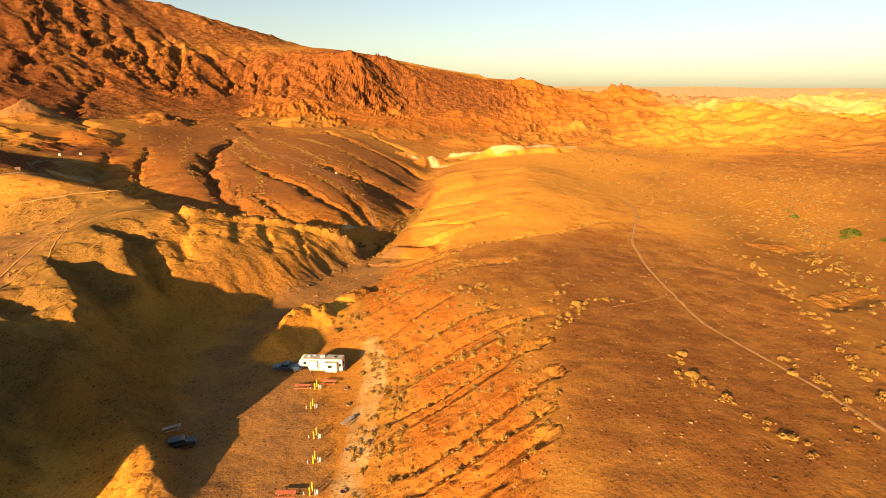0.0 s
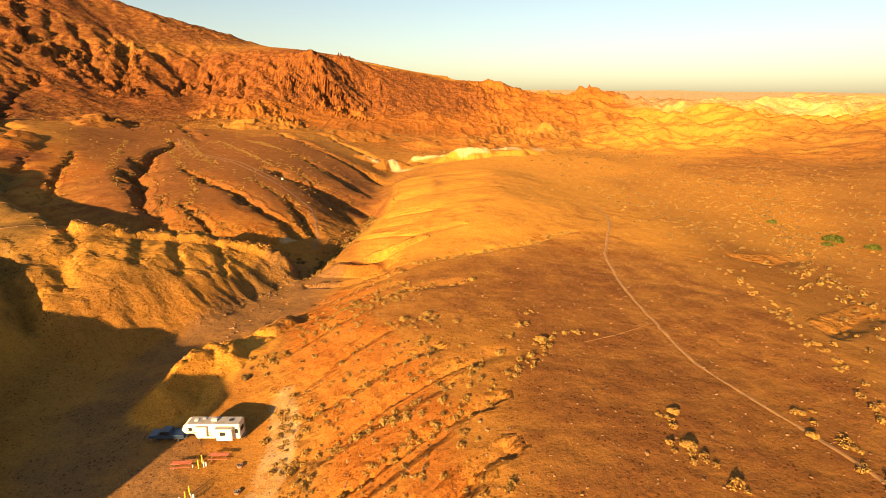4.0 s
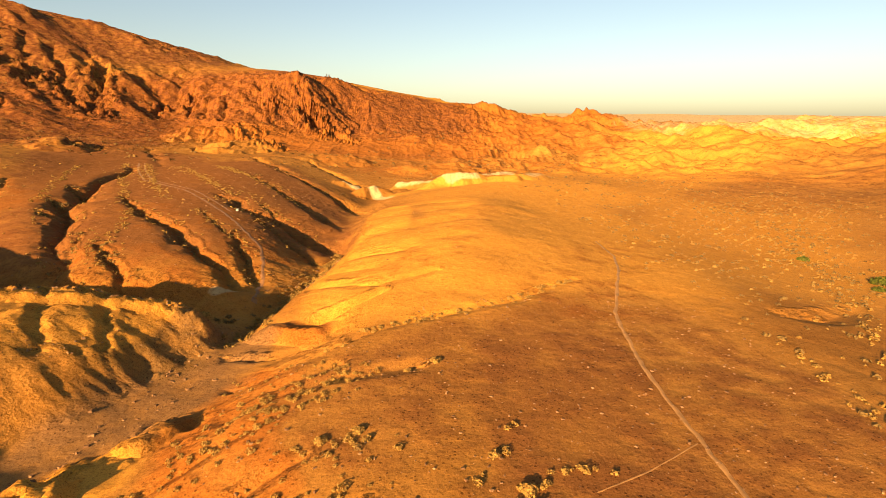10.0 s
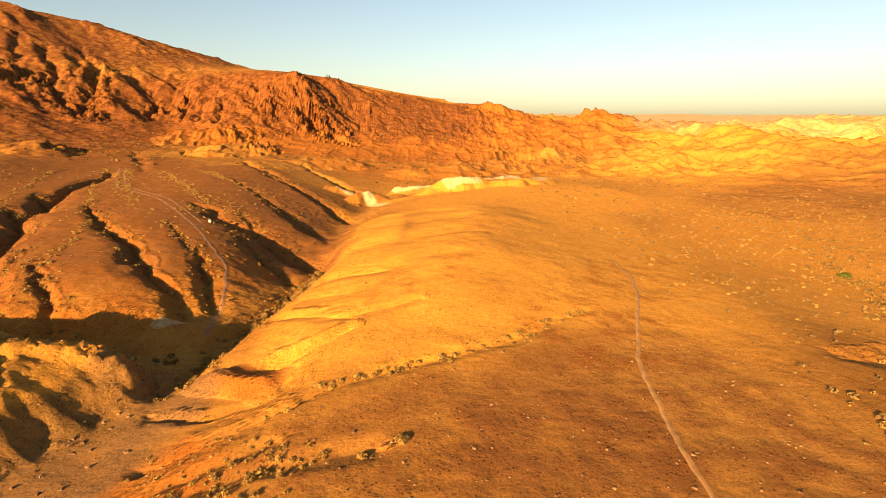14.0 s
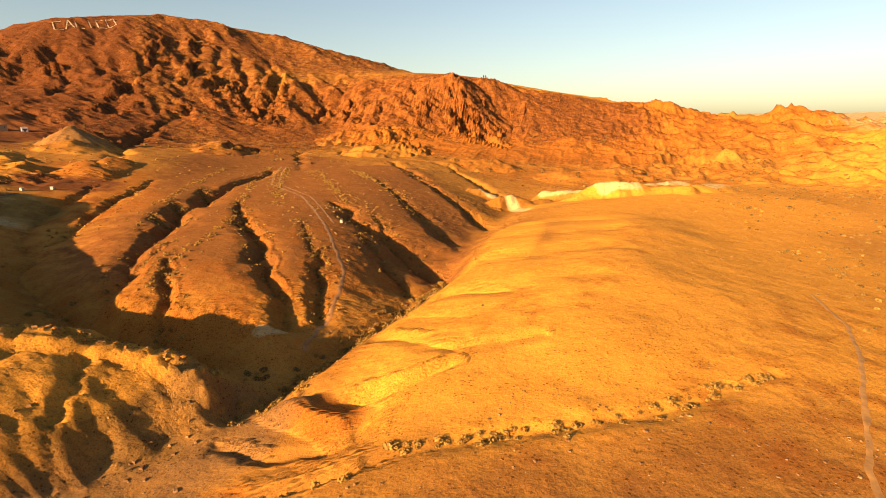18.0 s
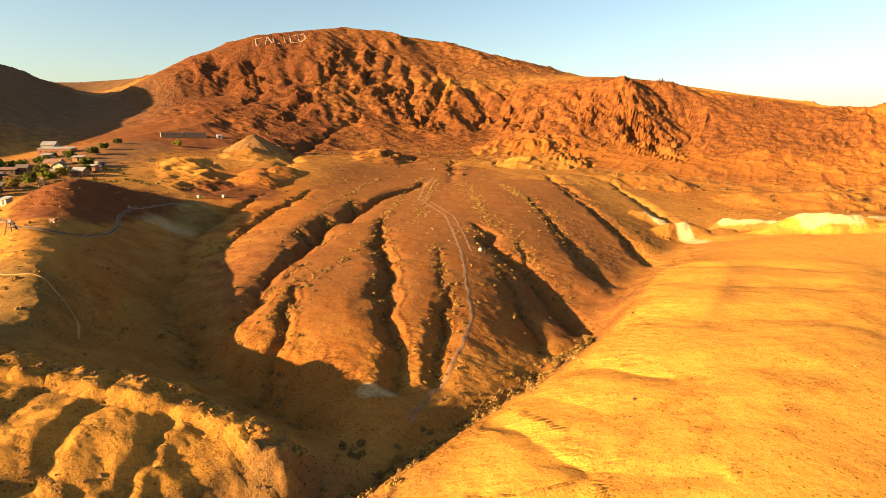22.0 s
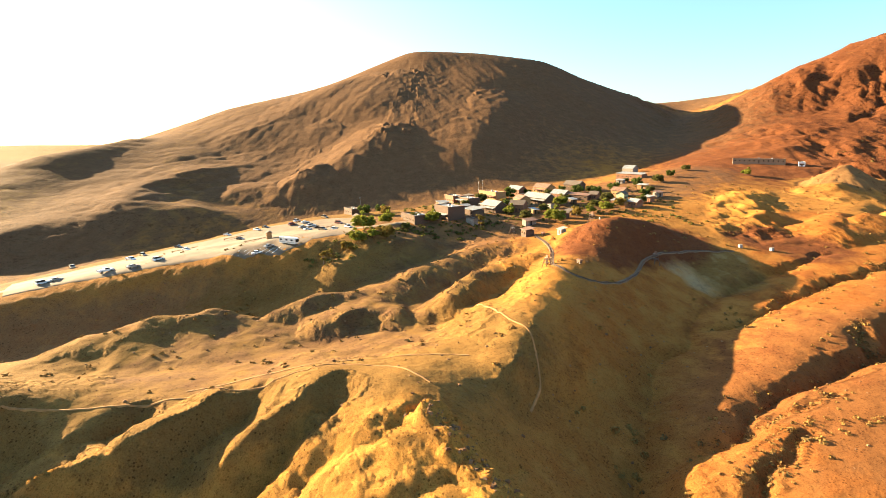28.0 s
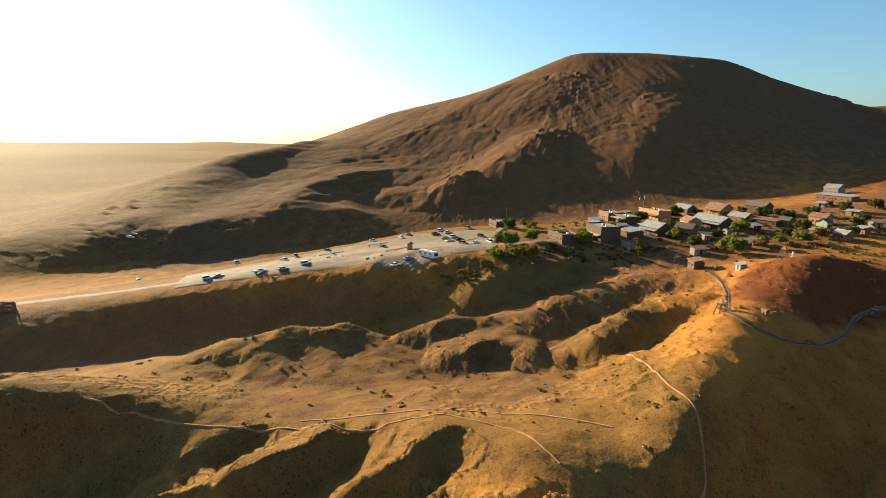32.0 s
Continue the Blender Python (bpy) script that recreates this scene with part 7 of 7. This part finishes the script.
groves = {
    "g": ((-290, 128), (-296, 136), (-330, 215), (-338, 228), (-322, 268), (-331, 282), (-295, 209), (-322, 256), (-345, 252), (-300, 290), (-340, 300), (-360, 330)),
    "b": ((-256, 143), (-246, 136), (-238, 134), (-226, 140), (-220, 134), (-258, 166), (-274, 207), (-253, 227), (-268, 249), (-271, 258), (-290, 238), (-355, 380)),
    "a": ((-284, 140), (-214, 130), (-228, 146), (-308, 208), (-280, 268), (-262, 240)),
    "c": ((-76, -3), (-96, -27), (-88, -40), (-83, -46), (-121, -80), (-129, -82), (-175, -190)),
    "m": ((-262, 158), (-268, 166), (-283, 178), (-247, 153), (-277, 226), (-300, 232), (-284, 256), (-296, 266), (-310, 246), (-336, 268), (-330, 240), (-318, 300), (-346, 316), (-362, 300), (-286, 282), (-262, 214), (-306, 186), (-320, 196), (-346, 284), (-380, 350)),
    "t": ((-204, 122), (-208, 124), (-250, 190)),
}
for kind, places in groves.items():
    for k, (x, y) in enumerate(places):
        put(kinds[kind] if k == 0 else copy_thing(kinds[kind], kinds[kind].matrix_basis.copy()), x, y, 67 * k, 0, (0.8, 0.65, 0.95, 0.55, 0.75)[k % 5])


def headframe(label, x, y, h, turn):
    t = thing("mine_headframe", label, "mine headframe", "old mining gear")
    for a, b in (((-1.5, -1.2, -1), (-0.5, -0.5, h)), ((1.5, -1.2, -1), (0.5, -0.5, h)), ((-1.5, 1.2, -1), (-0.5, 0.5, h)), ((1.5, 1.2, -1), (0.5, 0.5, h))):
        part("leg", tube(a, b, 0.14, n=6), BROWNWOOD, t)
    for z in (h * 0.4, h * 0.75):
        part("cross_beam", box(-1.1, -0.9, z, 1.1, 0.9, z + 0.16, 0), BROWNWOOD, t)
    part("hoist_wheel", tube((0, -0.15, h + 0.3), (0, 0.15, h + 0.3), 0.7, n=14), RUSTTIN, t)
    part("platform", box(-0.9, -0.7, h - 0.15, 0.9, 0.7, h, 0.02), GREYWOOD, t)
    return put(t, x, y, turn)


headframe("dark wooden mine headframe on the ridge", -176, 207, 3.2, 20)
headframe("small wooden headframe beside the shed", -240, 204, 3.5, 60)
headframe("dark headframe beside the railway bend", -191, 252, 3.6, 10)
headframe("weathered headframe on the dark hill", -222, 236, 3.5, 40)


def ore_cart(label, x, y, turn):
    t = thing("ore_cart", label, "ore cart", "old mining gear")
    part("tub", prism([(-0.8, 0.6), (0.8, 0.6), (1.05, 1.5), (-1.05, 1.5)], -0.6, 0.6, 0.03), RUSTTIN, t)
    part("frame", box(-0.9, -0.5, 0.42, 0.9, 0.5, 0.6, 0.02), BROWNWOOD, t)
    for sx in (-0.55, 0.55):
        for sy in (-0.48, 0.48):
            part("wheel", tube((sx, sy - 0.05, 0.25), (sx, sy + 0.05, 0.25), 0.25, n=12), STEEL, t)
    return put(t, x, y, turn)


ore_cart("rusty ore cart standing by the track", -174, 218, 30)
ore_cart("rusty ore cart near the mine shed", -228, 216, 10)


def small_monument(label, x, y):
    t = thing("white_monument", label, "monument")
    part("plinth", box(-0.8, -0.8, -0.5, 0.8, 0.8, 0.5, 0.04), CONCRETE, t)
    part("pillar", tube((0, 0, 0.5), (0, 0, 2.2), 0.5, 0.3, 10), WHITE, t)
    part("cap", tube((0, 0, 2.2), (0, 0, 2.5), 0.45, 0.1, 10), WHITE, t)
    return put(t, x, y)


small_monument("white stone monument on the dark hill", -243, 246)


def crate(label, x, y, w, material, turn=0):
    t = thing("utility_box", label, "utility box")
    part("case", box(-w / 2, -w / 2, 0, w / 2, w / 2, w, 0.03), material, t)
    part("lid", box(-w / 2 - 0.04, -w / 2 - 0.04, w, w / 2 + 0.04, w / 2 + 0.04, w + 0.08, 0.01), CREAM, t)
    return put(t, x, y, turn)


crate("white utility box beside the mine path", -212, 297, 1.3, CREAM)
crate("pale utility box on the dark red slope", -208, 308, 1.3, CREAM, 20)
crate("white block on the fan's crest", -62, 307, 1.1, CREAM, 10)


def pole(label, x, y, h):
    t = thing("flag_pole", label, "pole", "poles of the town")
    part("mast", tube((0, 0, -0.3), (0, 0, h), 0.07, 0.04, 8), STEEL, t)
    part("finial", tube((0, 0, h), (0, 0, h + 0.15), 0.1, 0.02, 8), CHROME, t)
    part("flag", box(0.05, -0.02, h - 1.3, 1.7, 0.02, h - 0.3, 0), CREAM, t)
    return put(t, x, y)


for x, y in ((-338, 196), (-342, 199), (-318, 122)):
    pole("tall pole with a small flag above the roofs", x, y, 11)


def kerb_log(x, y, turn, length):
    t = thing("parking_log", "pale timber rail between the parked cars", "parking rail", "rails of the parking ground")
    part("rail", box(-length / 2, -0.12, 0.35, length / 2, 0.12, 0.6, 0.03), OCHREWOOD, t)
    for k in (-0.45, 0, 0.45):
        part("stump", box(length * k - 0.12, -0.1, -0.3, length * k + 0.12, 0.1, 0.36, 0.02), BROWNWOOD, t)
    return put(t, x, y, turn)


for x, y, turn, length in ((-239, 50, 150, 14), (-262, 66, 150, 16), (-238, 84, 150, 14), (-262, 112, 150, 12)):
    kerb_log(x, y, turn, length)


WHITEWASH = plain("whitewashed_stone", (0.35, 0.26, 0.165), 0.95, spread=0.3, scale=0.2)
# white letters laid out in stones on the mountain: C A L I C O in strokes
LETTERS = {
    "C": (((0.8, 1), (0, 1)), ((0, 1), (0, 0)), ((0, 0), (0.8, 0))), "A": (((0, 0), (0.4, 1)), ((0.4, 1), (0.8, 0)), ((0.2, 0.4), (0.6, 0.4))),
    "L": (((0, 1), (0, 0)), ((0, 0), (0.7, 0))), "I": (((0.3, 1), (0.3, 0)),), "O": (((0, 0), (0, 1)), ((0, 1), (0.8, 1)), ((0.8, 1), (0.8, 0)), ((0.8, 0), (0, 0))),
}


def hillside_letters(word, ax, ay, bx, by, tall, inward):
    t = thing("hillside_letters", "white hillside letters spelling CALICO", "hillside letters")
    a, b = np.array((ax, ay), float), np.array((bx, by), float)
    step = (b - a) / len(word)
    up = np.array(inward, float)
    for k, ch in enumerate(word):
        quads, faces = [], []
        for (x0, y0), (x1, y1) in LETTERS[ch]:
            p, q = a + step * (k + x0) + up * tall * y0, a + step * (k + x1) + up * tall * y1
            n = 14
            d = (q - p) / np.linalg.norm(q - p)
            side = np.array((-d[1], d[0])) * 0.75
            for i in range(n):
                u, w = p + (q - p) * i / n, p + (q - p) * (i + 1) / n
                base = len(quads)
                for c in (u - side, w - side, w + side, u + side):
                    quads.append((c[0], c[1], float(height_at(c[0], c[1])) + 0.8))
                faces.append((base, base + 1, base + 2, base + 3))
        o = new("letter", raw_mesh("letter", quads, faces, WHITEWASH))
        o.parent = t
    return t


hillside_letters("CALICO", -613, 679, -586, 752, 26, (-0.78, 0.62))
